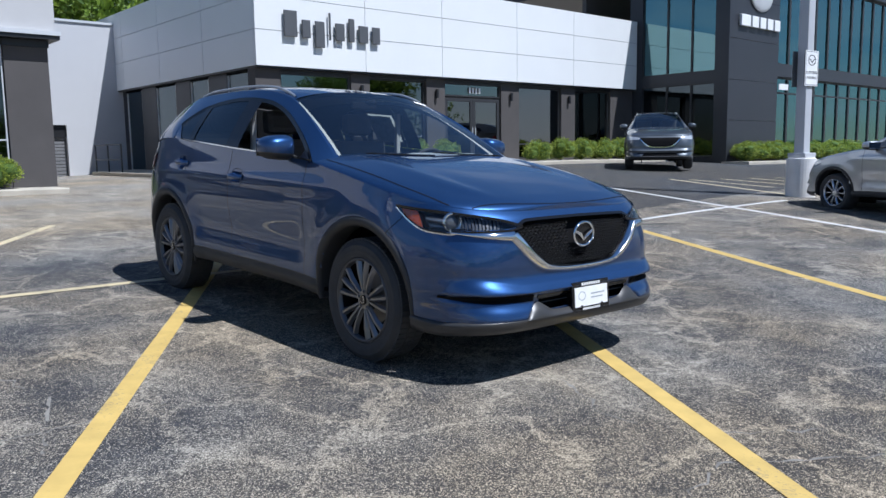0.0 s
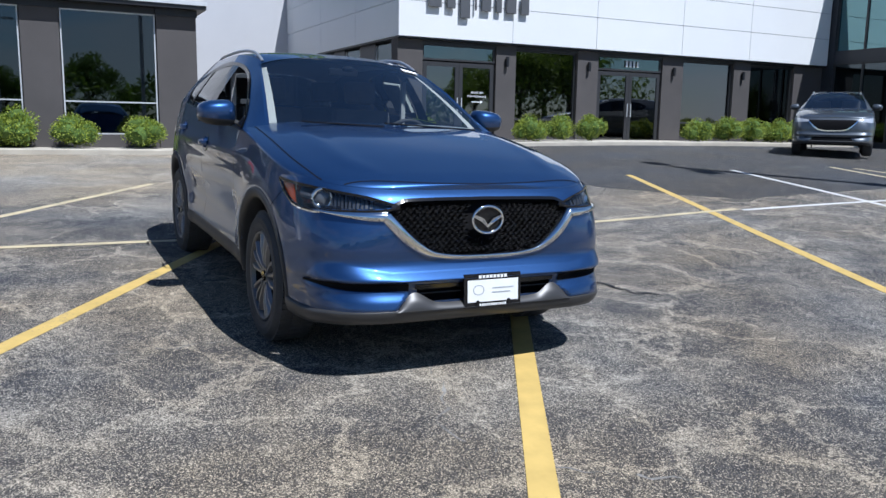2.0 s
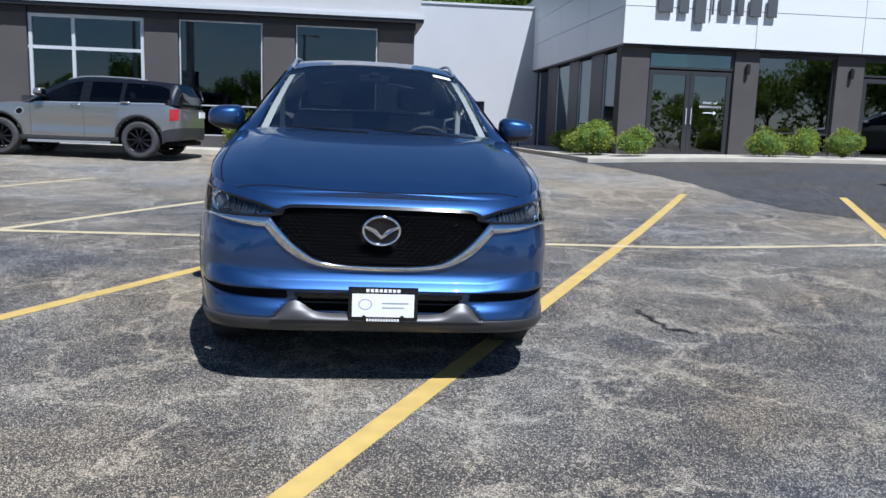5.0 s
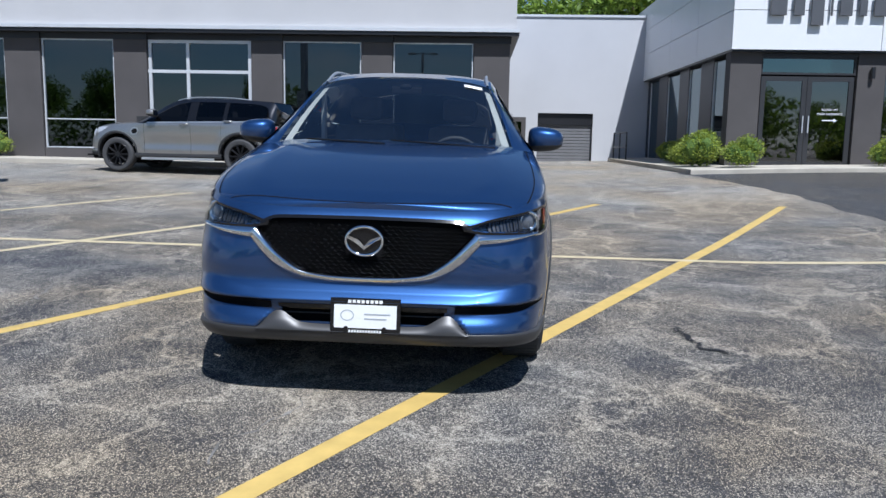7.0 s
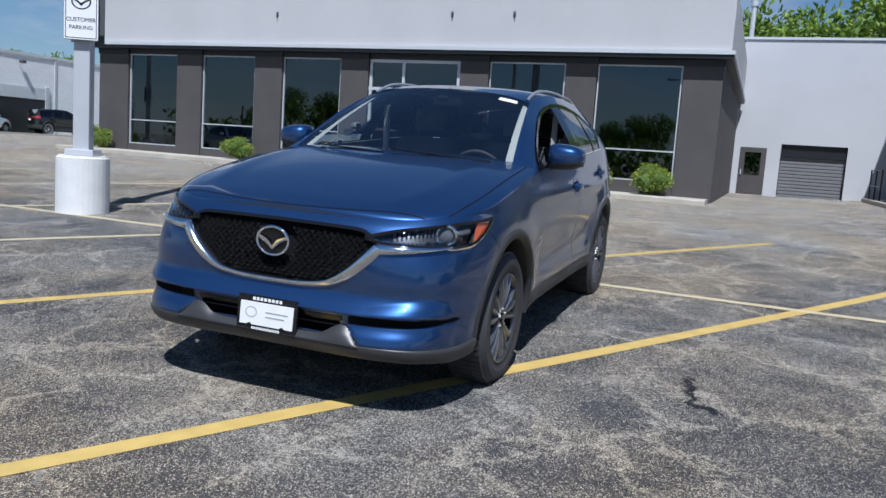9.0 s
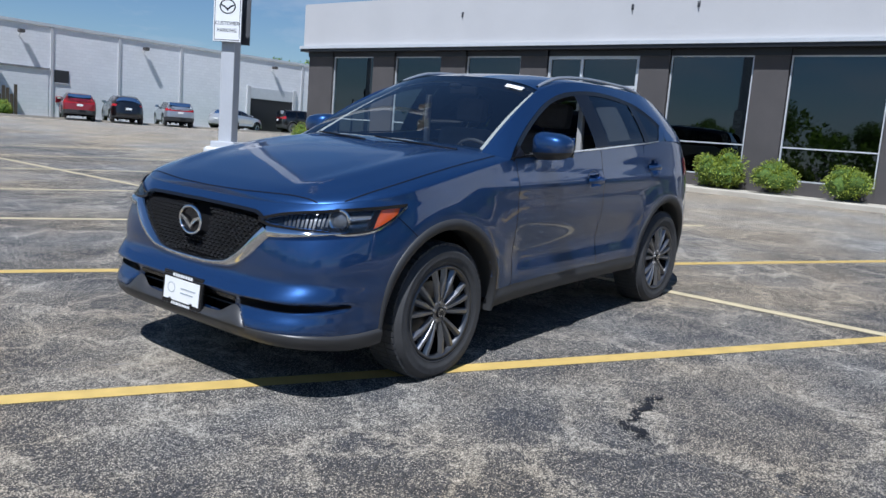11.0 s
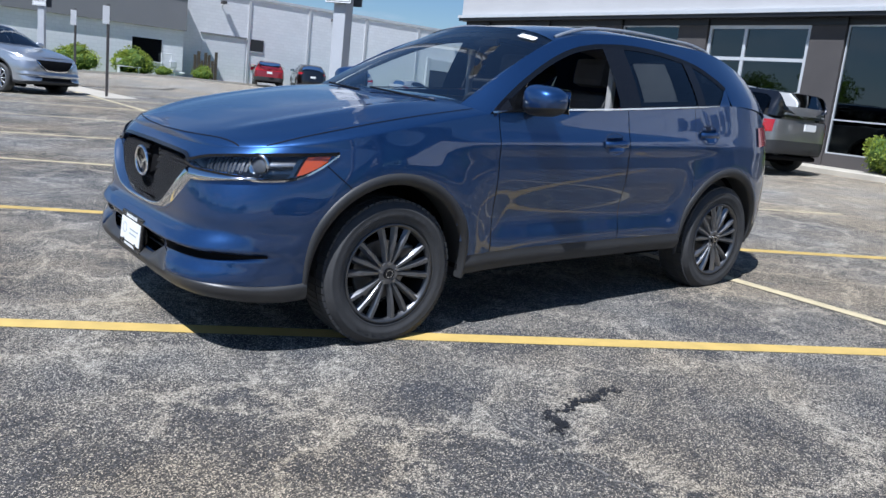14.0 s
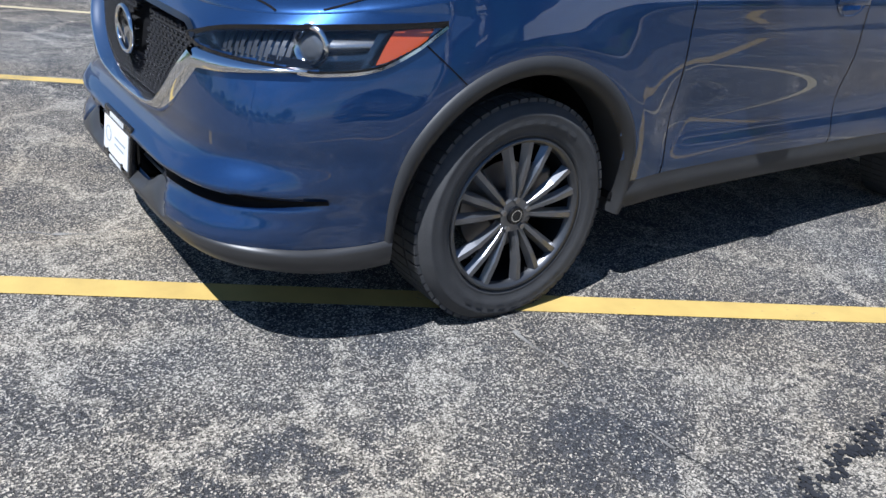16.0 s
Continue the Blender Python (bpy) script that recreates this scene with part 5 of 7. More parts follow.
                for nm, mt, prof in (("projector_ring", CHROME, ((0.048, 0.0), (0.056, 0.012), (0.043, 0.016), (0.034, 0.002))), ("projector_lens", PROJECTOR, ((0.034, 0.002), (0.030, 0.006), (0.018, 0.009), (0.001, 0.010)))):
                    part(nm, grid(lambda a, q: Vector((prof[int(q)][0] * math.cos(a), prof[int(q)][0] * math.sin(a), prof[int(q)][1])), lin(0, 2 * math.pi, 28), list(range(4))), mt, hl, smooth=True, m=Matrix.Translation(c) @ turn)
                barrel = lambda u, v: lamp(-0.040 + 0.026 * math.sin(math.pi * v))(u, 0.34 + 0.44 * v)
                part("reflector_fin", grid(barrel, lin(0.875, 1.03, 8), lin(0, 1, 8), side < 0), RIM_SILVER, hl, "bright reflector", smooth=True)
                part("lower_shelf", grid(lamp(-0.030), lin(0.62, 1.03, 14), lin(0.02, 0.22, 3), side < 0), GLOSS_BLACK, hl, smooth=True)
                for k in range(11):
                    u0 = 0.36 + 0.034 * k
                    part("reflector_rib", grid(lamp(-0.034 + 0.004 * (k % 2)), (u0, u0 + 0.02), lin(0.12, 0.82, 4), side < 0), RIM_EDGE, hl)
                part("indicator", grid(lamp(-0.010), lin(1.075, 1.205, 10), lin(0.10, 0.86, 5), side < 0), AMBER, hl, "amber corner reflector", smooth=True)
                part("lens", grid(lamp(0.001), lin(0.20, 1.23, 44), lin(0, 1, 6), side < 0), LENS, hl, smooth=True).visible_shadow = False
                for v0, mt, wd in ((0.02, GLOSS_BLACK, 0.012), (0.97, GLOSS_BLACK, 0.016)):
                    pts = [(lamp(0.001)(u, v0), Vector((math.cos(u), side * math.sin(u), 0))) for u in lin(0.20, 1.225, 44)]
                    part("lamp_trim", ribbon(pts, wd, 0.002), mt, hl)
                pts = [(lamp(0.001)(u, -0.01), Vector((math.cos(u), side * math.sin(u), 0))) for u in lin(0.80, 1.228, 30)]
                part("lamp_trim", ribbon(pts, 0.008, 0.004), CHROME, hl)
            tz, th, ta, tb = d.get("tail_lamp", (1.00, 0.13, -1.72, -2.10))
            tail = grid(mirrored(lambda u, v: S.side(u, tz + th * v - 0.05 * (u + 1.75)) + Vector((-0.006, 0.008, 0)), side), lin(ta, tb, 10), lin(0, 1, 4), side < 0)
            part("tail_lamp", tail, RED_LENS, root, smooth=True)
    # door mirrors and handles
    for side in sides:
        mir = thing("door_mirror", "", "", parent=root, m=pose(0.49, side * 0.975, 1.228))
        bm = bmesh.new()
        bmesh.ops.create_uvsphere(bm, u_segments=20, v_segments=12, radius=1.0)
        for v in bm.verts:
            x, y, z = v.co
            v.co = Vector((0.118 * math.copysign(abs(x) ** 0.75, x) * (1.0 if x > 0 else 0.55), 0.118 * math.copysign(abs(y) ** 0.7, y), 0.086 * math.copysign(abs(z) ** 0.6, z) * (0.92 - 0.20 * y * side)))
        shell = [f for f in bm.faces if f.calc_center_median().z < -0.03]
        for f in shell:
            f.material_index = 1
        part("mirror_shell", bm, [paint, CLADDING], mir, smooth=True)
        bm = bmesh.new()
        add_tube(bm, (-0.01, -side * 0.16, -0.075), (0.0, -side * 0.05, -0.045), 0.022, 0.03, 10)
        part("mirror_arm", bm, CLADDING, mir)
        part("mirror_glass", box(-0.067, -0.064, -0.095, 0.095, -0.058, 0.055), CHROME, mir)
        for hx, hz in HANDLES:
            y = S.side(hx, hz).y
            h = thing("door_handle", "", "", parent=root, m=pose(hx, side * y, hz))
            bm = bmesh.new()
            rows = []
            for t in lin(-1, 1, 10):
                o = 0.034 * (1 - abs(t) ** 4) * side - 0.004 * side
                rows.append([bm.verts.new((t * 0.10, o + side * e, k)) for e, k in ((0, -0.018), (0.014, -0.014), (0.014, 0.014), (0, 0.018))])
            for p, q in zip(rows, rows[1:]):
                for j in range(4):
                    bm.faces.new((p[j], p[(j + 1) % 4], q[(j + 1) % 4], q[j]))
            bmesh.ops.recalc_face_normals(bm, faces=bm.faces)
            part("grip", bm, paint, h, smooth=True)
            if fine:
                def bowl(a, q):
                    x, z = 0.105 * q * math.cos(a), 0.064 * q * math.sin(a)
                    out = S.side(hx + x, hz + z).y - y + 0.002
                    return Vector((x, side * (out - 0.042 * max(0.0, 1 - (q / 0.92) ** 2)), z))
                part("cup", grid(bowl, lin(0, 2 * math.pi, 28), (0.02, 0.3, 0.55, 0.75, 0.86, 0.92, 1.0), side < 0), paint, h, smooth=True)
    if rails:
        for side in sides:
            def rail(u, a):
                t = (0.10 - u) / 1.52
                p = roof(u, 0.97)
                return Vector((p.x, side * (p.y - 0.015 + 0.010 * math.cos(a)), p.z + 0.004 + 0.022 * min(1, 6 * t, 6 * (1 - t)) ** 0.8 + 0.011 * math.sin(a)))
            bm = grid(rail, lin(0.099, -1.419, 30), lin(0, 2 * math.pi, 10), side > 0)
            part("roof_rail", bm, RAIL, root, smooth=True)
    return root, S, roof, screen




def blue_suv():
    root, S, roof, screen = car("blue_suv", "blue metallic compact SUV with black wheel-arch cladding, driver window open", BLUE, LEVEL, SUV, True, RIM_DARK, 15)
    P = lambda n, bm, m, par=root, lab="", sm=False: part(n, bm, m, par, lab, sm)
    # grille: dark recess, lattice, bright surround
    low = lambda y: curve(abs(y), GRILLE_LOW)
    high = lambda y: curve(abs(y), GRILLE_HIGH)
    gr = thing("grille", "", "", parent=root)
    P("backing", grid(lambda u, v: S.by_y(u, low(u) - 0.03 + (max(high(u), low(u)) - low(u) + 0.05) * v, -0.06), lin(-0.56, 0.56, 40), lin(0, 1, 10)), MATT_BLACK, gr)
    bm = bmesh.new()
    step = 0.034
    for i in range(-18, 19):
        for j in range(0, 22):
            y, z = (i + 0.5 * (j % 2)) * step, 0.53 + j * step * 0.5
            if abs(y) < 0.52 and low(y) + 0.004 < z < high(y) - 0.012 and math.hypot(y / 0.10, (z - 0.787) / 0.082) > 1:
                p = S.by_y(y, z, -0.018)
                a, b = step * 0.46, step * 0.23
                outer = [bm.verts.new(p + Vector((0, dy * a, dz * b))) for dy, dz in ((1, 0), (0, 1), (-1, 0), (0, -1))]
                inner = [bm.verts.new(p + Vector((-0.03, dy * a * 0.62, dz * b * 0.62))) for dy, dz in ((1, 0), (0, 1), (-1, 0), (0, -1))]
                for k in range(4):
                    bm.faces.new((outer[k], outer[(k + 1) % 4], inner[(k + 1) % 4], inner[k]))
    P("lattice", bm, LATTICE, gr)

    def surround(u, j):
        # from one wing tip down round the foot of the grille to the other
        y = 0.52 * abs(u)
        slope = (low(y + 0.004) - low(max(0, y - 0.004))) / (0.004 + min(y, 0.004) + 1e-6)
        k = 1 / math.hypot(1, slope)
        wd = 0.031 + 0.020 * smoothstep(0.40, 0.85, abs(u))
        perp, out = ((-0.004, -0.035), (0.0, 0.020), (0.16 * wd, 0.026), (0.85 * wd, 0.012), (wd, 0.004), (wd + 0.003, -0.01))[int(j)]
        return S.by_y(math.copysign(y + slope * k * perp, u), low(y) - k * perp, out)
    us = [math.copysign(abs(t) ** 0.8, t) for t in lin(-1, 1, 110)]
    P("chrome_surround", grid(surround, us, list(range(6))), CHROME, gr, "bright chrome surround", True)
    for side in (1, -1):
        def blade(u, j):
            z = curve(u, ((0.16, 0.806), (0.30, 0.806), (0.55, 0.812), (0.84, 0.822)))
            h = 0.046 * (1 - smoothstep(0.15, 0.95, u)) + 0.005
            k = ((0.5, 0.002), (0.42, 0.014), (-0.25, 0.020), (-0.5, 0.002))[int(j)]
            p = S.front(u, z + k[0] * h) + Vector((math.cos(u), math.sin(u), 0)) * k[1]
            return Vector((p.x, p.y * side, p.z))
        P("lamp_blade", grid(blade, lin(0.262, 0.84, 34), list(range(4)), side > 0), CHROME, gr, "", True)
    top = [(S.by_y(u, high(u) + 0.006, 0.004), Vector((0.8, 0, 0.6))) for u in lin(-0.50, 0.50, 50)]
    P("upper_trim", ribbon(top, 0.018, 0.003), GLOSS_BLACK, gr)
    # badge: plain bright oval ring with a plain wing
    bg = thing("badge", "", "", parent=root)
    at = S.by_y(0, 0.787, 0.022)
    bm = bmesh.new()
    n = 40
    rings = []
    for i in range(n):
        a = 2 * math.pi * i / n
        c = Vector((0, 0.086 * math.cos(a), 0.067 * math.sin(a)))
        o = Vector((0, math.cos(a), math.sin(a)))
        rings.append([bm.verts.new(at + c + o * 0.0075 * math.cos(t) + Vector((0.008 * math.sin(t), 0, 0))) for t in lin(0, 2 * math.pi, 8)[:-1]])
    for i in range(n):
        for j in range(8):
            bm.faces.new((rings[i][j], rings[i][(j + 1) % 8], rings[(i + 1) % n][(j + 1) % 8], rings[(i + 1) % n][j]))
    P("ring", bm, CHROME, bg, "", True)
    bm = bmesh.new()
    bm.faces.new([bm.verts.new(at + Vector((-0.006, 0.088 * math.cos(t), 0.070 * math.sin(t)))) for t in lin(0, 2 * math.pi, 40)[:-1]])
    P("disc", bm, GLOSS_BLACK, bg)
    bm = bmesh.new()
    for side in (1, -1):
        q = [bm.verts.new(at + Vector((0.004 + e, side * y, z))) for e, y, z in ((0, 0.0, -0.024), (0.004, 0.028, 0.008), (0, 0.080, 0.026), (0, 0.079, 0.012), (0.004, 0.040, -0.008), (0, 0.0, -0.042))]
        bm.faces.new(q if side < 0 else q[::-1])
    P("wing", bm, CHROME, bg)
    # lower intake, side slots and satin skid
    ik = thing("lower_intake", "", "", parent=root)
    P("backing", grid(lambda u, v: S.by_y(u, 0.355 + 0.135 * v, -0.09), lin(-0.44, 0.44, 10), lin(0, 1, 3)), MATT_BLACK, ik)
    P("bar", grid(lambda u, v: S.by_y(u, 0.432 + 0.007 * v, -0.012 + 0.006 * math.sin(math.pi * v)), lin(-0.38, 0.38, 20), lin(0, 1, 3)), SATIN, ik, "", True)
    P("bar", grid(lambda u, v: S.by_y(u, 0.448 + 0.012 * v, -0.03), lin(-0.38, 0.38, 20), lin(0, 1, 2)), GLOSS_BLACK, ik)
    # two hidden sheets added behind the nose to keep sun off the ground below
    P("intake_light_stop", grid(lambda u, v: S.by_y(u, 0.36 - 0.02 * v, -0.012 - 0.16 * v), lin(-0.6, 0.6, 24), lin(0, 1, 3)), MATT_BLACK, ik)
    P("nose_light_stop", grid(lambda u, v: S.by_y(u, 0.29, -0.02 - 0.2 * v), lin(-0.78, 0.78, 24), lin(0, 1, 3)), MATT_BLACK)
    rim_top = [(S.by_y(u, 0.474, 0.0), Vector((0.9, 0, -0.3))) for u in lin(-0.40, 0.40, 40)]
    P("intake_lip", ribbon(rim_top, 0.022, 0.004), GLOSS_BLACK, ik)
    def skid(u, v):
        # satin skid: level under the intake, rising to a horn at either end
        y = abs(u)
        top = curve(y, ((0, 0.394), (0.29, 0.396), (0.385, 0.443), (0.425, 0.438), (0.505, 0.366)))
        low = 0.362
        return S.by_y(u, low + (max(top, low + 0.003) - low) * v, 0.036 - 0.030 * v ** 1.4)
    P("skid_plate", grid(skid, lin(-0.505, 0.505, 80), lin(0, 1, 8)), SATIN, ik, "satin grey skid plate", True)
    for side in (1, -1):
        def slot(u, v):
            zc = 0.474 + 0.010 * (u - 0.20) / 0.80
            h = 0.036 * (1 - 0.62 * smoothstep(0.45, 1.03, u))
            p = S.front(u, zc + h * (v - 0.5)) + Vector((0.004, 0.004, 0))
            return Vector((p.x, p.y * side, p.z))
        # inner sheet added to close a sunlight gap behind the bumper
        leak_sheet = lambda u, z: S.front(u, z, 0.0) - Vector((0.028 * math.cos(u), 0.028 * math.sin(u), 0))
        P("bumper_leak_stop", grid(mirrored(leak_sheet, side), lin(0.30, 1.22, 20), lin(0.29, 0.46, 4), side < 0), MATT_BLACK)
        P("side_slot", grid(slot, lin(0.115, 1.03, 48), lin(0, 1, 5), side < 0), MATT_BLACK, root, "", True)
    # shut lines
    def seam(name, f, pts, width=0.006):
        line = []
        for u, v in pts:
            nrm = normal_of(f, u, v)
            if nrm.dot(f(u, v) - Vector((0, 0, 0.6))) < 0:
                nrm = -nrm
            line.append((f(u, v), nrm))
        P(name, ribbon(line, width, 0.0016), MATT_BLACK)
    for side in (1, -1):
        dk = lambda u, v, s=side: Vector((S.deck(u, abs(v)).x, s * S.deck(u, abs(v)).y, S.deck(u, abs(v)).z))
        seam("bonnet_gap", dk, [(u, curve(u, ((0.86, 0.93), (1.3, 0.925), (1.6, 0.93), (1.8, 0.95), (1.95, 0.992)))) for u in lin(0.86, 1.95, 50)])
        sd = mirrored(S.side, side)
        seam("bumper_gap", sd, [(x, z) for x, z in zip(lin(1.72, 1.605, 12), lin(0.888, 0.788, 12))], 0.004)
    for side in (1, -1):
        dk = lambda u, v, s=side: Vector((S.deck(u, abs(v)).x, s * S.deck(u, abs(v)).y, S.deck(u, abs(v)).z))
        edge = []
        for y in lin(0.001, 0.69, 40):
            x = curve(y, ((0, 2.142), (0.25, 2.130), (0.42, 2.104), (0.56, 2.070), (0.69, 2.040)))
            edge.append((x, min(0.992, y / S.side(x, S.top(x)).y)))
        seam("bonnet_gap", dk, edge, 0.006)
    # cowl and wipers
    P("cowl_panel", grid(lambda u, v: screen(0, v) + Vector((0.02 + 0.10 * u - 0.02 * abs(v), 0, -0.006 - 0.012 * u)), lin(-0.3, 1, 4), lin(-0.93, 0.93, 30)), CLADDING, root, "", True)
    for y0, y1 in ((0.62, -0.02), (-0.05, -0.55)):
        bm = bmesh.new()
        add_tube(bm, screen(0.0, y0 / 0.75) + Vector((0.05, 0, 0.008)), screen(0.035, y1 / 0.75) + Vector((0.02, 0, 0.010)), 0.007, 0.005, 6)
        P("wiper", bm, MATT_BLACK)
    st = grid(lambda u, v: screen(u, v) + Vector((0.004, 0, 0.006)), lin(0.875, 0.925, 3), lin(0.66, 0.86, 4), True)
    P("windscreen_sticker", st, PAPER, root, "small white paper sticker")
    bm = bmesh.new()
    bmesh.ops.create_uvsphere(bm, u_segments=14, v_segments=8, radius=1.0, matrix=Matrix.Translation(screen(0.86, 0.0) + Vector((-0.05, 0, -0.02))) @ Matrix.Diagonal((0.05, 0.045, 0.022, 1)))
    P("camera_pod", bm, MATT_BLACK)
    P("rear_view_mirror", box(0.10, 0.13, -0.11, 0.11, 1.505, 1.56, 0.012), MATT_BLACK)
    # number plate frame with plain bars
    np_ = thing("front_plate", "", "", parent=root)
    tilt = Matrix.Translation((2.292, 0.018, 0.438)) @ Matrix.Rotation(radians(-6), 4, "Y")
    part("plate_frame", box(-0.012, 0.008, -0.166, 0.166, -0.085, 0.085, 0.006), GLOSS_BLACK, np_, m=tilt)
    part("plate_board", box(0.0082, 0.0105, -0.147, 0.147, -0.056, 0.054), PAPER, np_, "white board", m=tilt)
    for k in range(8):
        part("plate_bar", box(0.0082, 0.0095, -0.082 + 0.021 * k, -0.067 + 0.021 * k, 0.062, 0.077), PAPER, np_, m=tilt)
    for k in range(12):
        part("plate_bar", box(0.0082, 0.0095, -0.078 + 0.0132 * k, -0.069 + 0.0132 * k, -0.077, -0.065), PAPER, np_, m=tilt)
    part("plate_bar", box(0.0106, 0.012, -0.005, 0.118, 0.008, 0.014), PLATE_GREY, np_, m=tilt)
    part("plate_bar", box(0.0106, 0.012, -0.005, 0.100, -0.014, -0.008), PLATE_GREY, np_, m=tilt)
    bm = bmesh.new()
    for i in range(24):
        a0, a1 = 2 * math.pi * i / 24, 2 * math.pi * (i + 1) / 24
        q = [bm.verts.new((0.0115, -0.085 + r * 1.25 * math.cos(a), 0.004 + r * math.sin(a))) for r, a in ((0.026, a0), (0.026, a1), (0.022, a1), (0.022, a0))]
        bm.faces.new(q)
    part("plate_mark", bm, PLATE_GREY, np_, m=tilt)
    for y in (-0.09, 0.09):
        part("plate_clip", tube((0.006, y, -0.058), (0.014, y, -0.058), 0.011, 0.011, 10), GLOSS_BLACK, np_, m=tilt)
    part("parking_sensor_bracket", box(2.20, 2.275, -0.14, 0.16, 0.36, 0.50, 0.01), GLOSS_BLACK, np_)
    # window paper inside the rear side pane
    f = lambda u, v: S.green(u, S.top(u) + 0.03 + 0.24 * v) + Vector((0, -0.02, 0))
    P("price_sheet", grid(f, lin(-0.47, -0.80, 4), lin(0.05, 0.98, 4)), SHEET, root, "printed paper sheet behind the rear side window")
    # mud flap and sill screw
    for side in (1, -1):
        P("mud_guard", box(0.84, 0.90, side * 0.70, side * 0.90, 0.32, 0.47, 0.012), CLADDING)
    # cabin
    cb = thing("cabin", "", "", parent=root)
    def dash(u, v):
        return Vector((0.98 - 0.42 * u, 0.72 * v, 1.115 + 0.03 * math.sin(math.pi * u) - 0.02 * v * v))
    part("dashboard", grid(dash, lin(0, 1, 8), lin(-1, 1, 16)), CABIN, cb, smooth=True)
    part("dashboard_front", box(0.50, 0.58, -0.72, 0.72, 0.6, 1.12, 0.02), CABIN, cb)
    # thin pale rectangle lying on the dashboard top
    part("dash_pale_sheet", box(0.66, 0.90, -0.18, 0.05, 1.146, 1.150), PAPER, cb)
    for sx, sy, k in ((-0.02, 0.37, 1), (-0.02, -0.37, 1), (-0.92, 0.38, 0), (-0.92, -0.38, 0)):
        seat = thing("seat", "", "", parent=cb)
        part("cushion", box(sx - 0.28, sx + 0.28, sy - 0.25, sy + 0.25, 0.55, 0.72, 0.05), SEAT_CLOTH, seat)
        bm = box(-0.08, 0.08, -0.24, 0.24, 0, 0.62, 0.06)
        part("backrest", bm, SEAT_CLOTH, seat, m=pose(sx - 0.30, sy, 0.66, 0, -14, 0))
        bm = box(-0.05, 0.05, -0.13, 0.13, 0, 0.18, 0.045)
        part("head_restraint", bm, SEAT_CLOTH, seat, m=pose(sx - 0.46, sy, 1.31, 0, -8, 0))
    bm = bmesh.new()
    n = 36
    rings = [[bm.verts.new(((0.175 + 0.014 * math.cos(t)) * math.cos(a), (0.175 + 0.014 * math.cos(t)) * math.sin(a), 0.014 * math.sin(t))) for t in lin(0, 2 * math.pi, 8)[:-1]] for a in lin(0, 2 * math.pi, n)[:-1]]
    for i in range(n):
        for j in range(8):
            bm.faces.new((rings[i][j], rings[i][(j + 1) % 8], rings[(i + 1) % n][(j + 1) % 8], rings[(i + 1) % n][j]))
    for a in (0, 120, 240):
        add_tube(bm, (0, 0, -0.01), (0.175 * math.cos(radians(a + 90)), 0.175 * math.sin(radians(a + 90)), 0), 0.02, 0.014, 8)
    part("steering_wheel", bm, CABIN, cb, smooth=True, m=pose(0.40, 0.37, 1.06, 0, -65, 0))
    for side in (1, -1):
        pts = grid(mirrored(lambda u, v: screen(u, 0.90 + 0.05 * v) + Vector((-0.03, 0, -0.025)), side), lin(0.02, 0.97, 12), lin(0.0, 1.3, 3))
        part("pillar_trim", pts, PALE_TRIM, cb, smooth=True)
        part("belt_pillar_trim", box(-0.35, -0.31, side * 0.66, side * 0.70, 1.1, 1.5, 0.01), PALE_TRIM, cb)
    part("roof_lining", grid(lambda u, v: roof(u, v) + Vector((0, 0, -0.04)), lin(0.10, -1.8, 12), lin(-0.97, 0.97, 12)), PALE_TRIM, cb, "pale grey cloth roof lining")
    return root


blue_suv()


# ---- other cars ----
SMALL = dict(SUV)
SMALL.update(
    nose=((0.22, 1.98), (0.30, 2.05), (0.45, 2.07), (0.65, 2.06), (0.80, 2.03), (0.90, 1.97), (0.96, 1.90)),
    tail=((0.25, -2.06), (0.40, -2.13), (0.60, -2.14), (0.80, -2.13), (1.0, -2.11), (1.2, -2.06)),
    kick=None, tuck=8.0, skirt=0.24, sill=((-2.3, 0.62), (-1.95, 0.56), (-1.78, 0.45), (-0.9, 0.40), (0.8, 0.40), (1.75, 0.42), (2.3, 0.42)), tail_lamp=(0.74, 0.22, -1.93, -2.08), sill_strip=True,
    top=((-2.25, 0.99), (-2.0, 1.05), (-1.0, 1.045), (0.0, 1.03), (0.7, 1.015), (1.2, 0.985), (1.7, 0.93), (2.0, 0.88), (2.2, 0.86)),
    hood=((0.85, 1.06), (1.3, 1.04), (1.7, 0.995), (1.9, 0.935), (2.05, 0.87)),
    roof_z=((-2.16, 1.10), (-2.09, 1.34), (-1.98, 1.455), (-1.80, 1.485), (-1.4, 1.51), (-0.5, 1.535), (0.0, 1.505), (0.25, 1.42), (0.55, 1.245), (0.88, 1.06)),
    roof_y=((-2.13, 0.66), (-1.75, 0.62), (-1.2, 0.625), (-0.5, 0.635), (0.1, 0.64), (0.5, 0.70), (0.88, 0.765)),
    crown=((-1.95, 1.47), (-1.75, 1.51), (-1.3, 1.545), (-0.8, 1.565), (-0.3, 1.565), (0.14, 1.515)),
    dlo=((-1.90, 1.34), (-1.75, 1.41), (-1.3, 1.445), (-0.5, 1.465), (-0.1, 1.445), (0.15, 1.375), (0.45, 1.215), (0.70, 1.065)),
)
PLAIN = dict(SMALL)
PLAIN.update(sill_strip=False, tail_lamp=(0.95, 0.16, -1.9, -2.13))
BLACK_ALLOY = mat("black_alloy", (0.02, 0.02, 0.022), 0.3, 0.5)


def parked(name, label, paint, x, y, heading, d=SUV, scale=(1, 1, 1), **more):
    z = height(x, y)
    where = Matrix.Translation((x, y, z)) @ Matrix.Rotation(heading, 4, "Z")
    return car(name, label, paint, where, d, False, scale=scale, group="parked cars", **more)[0]


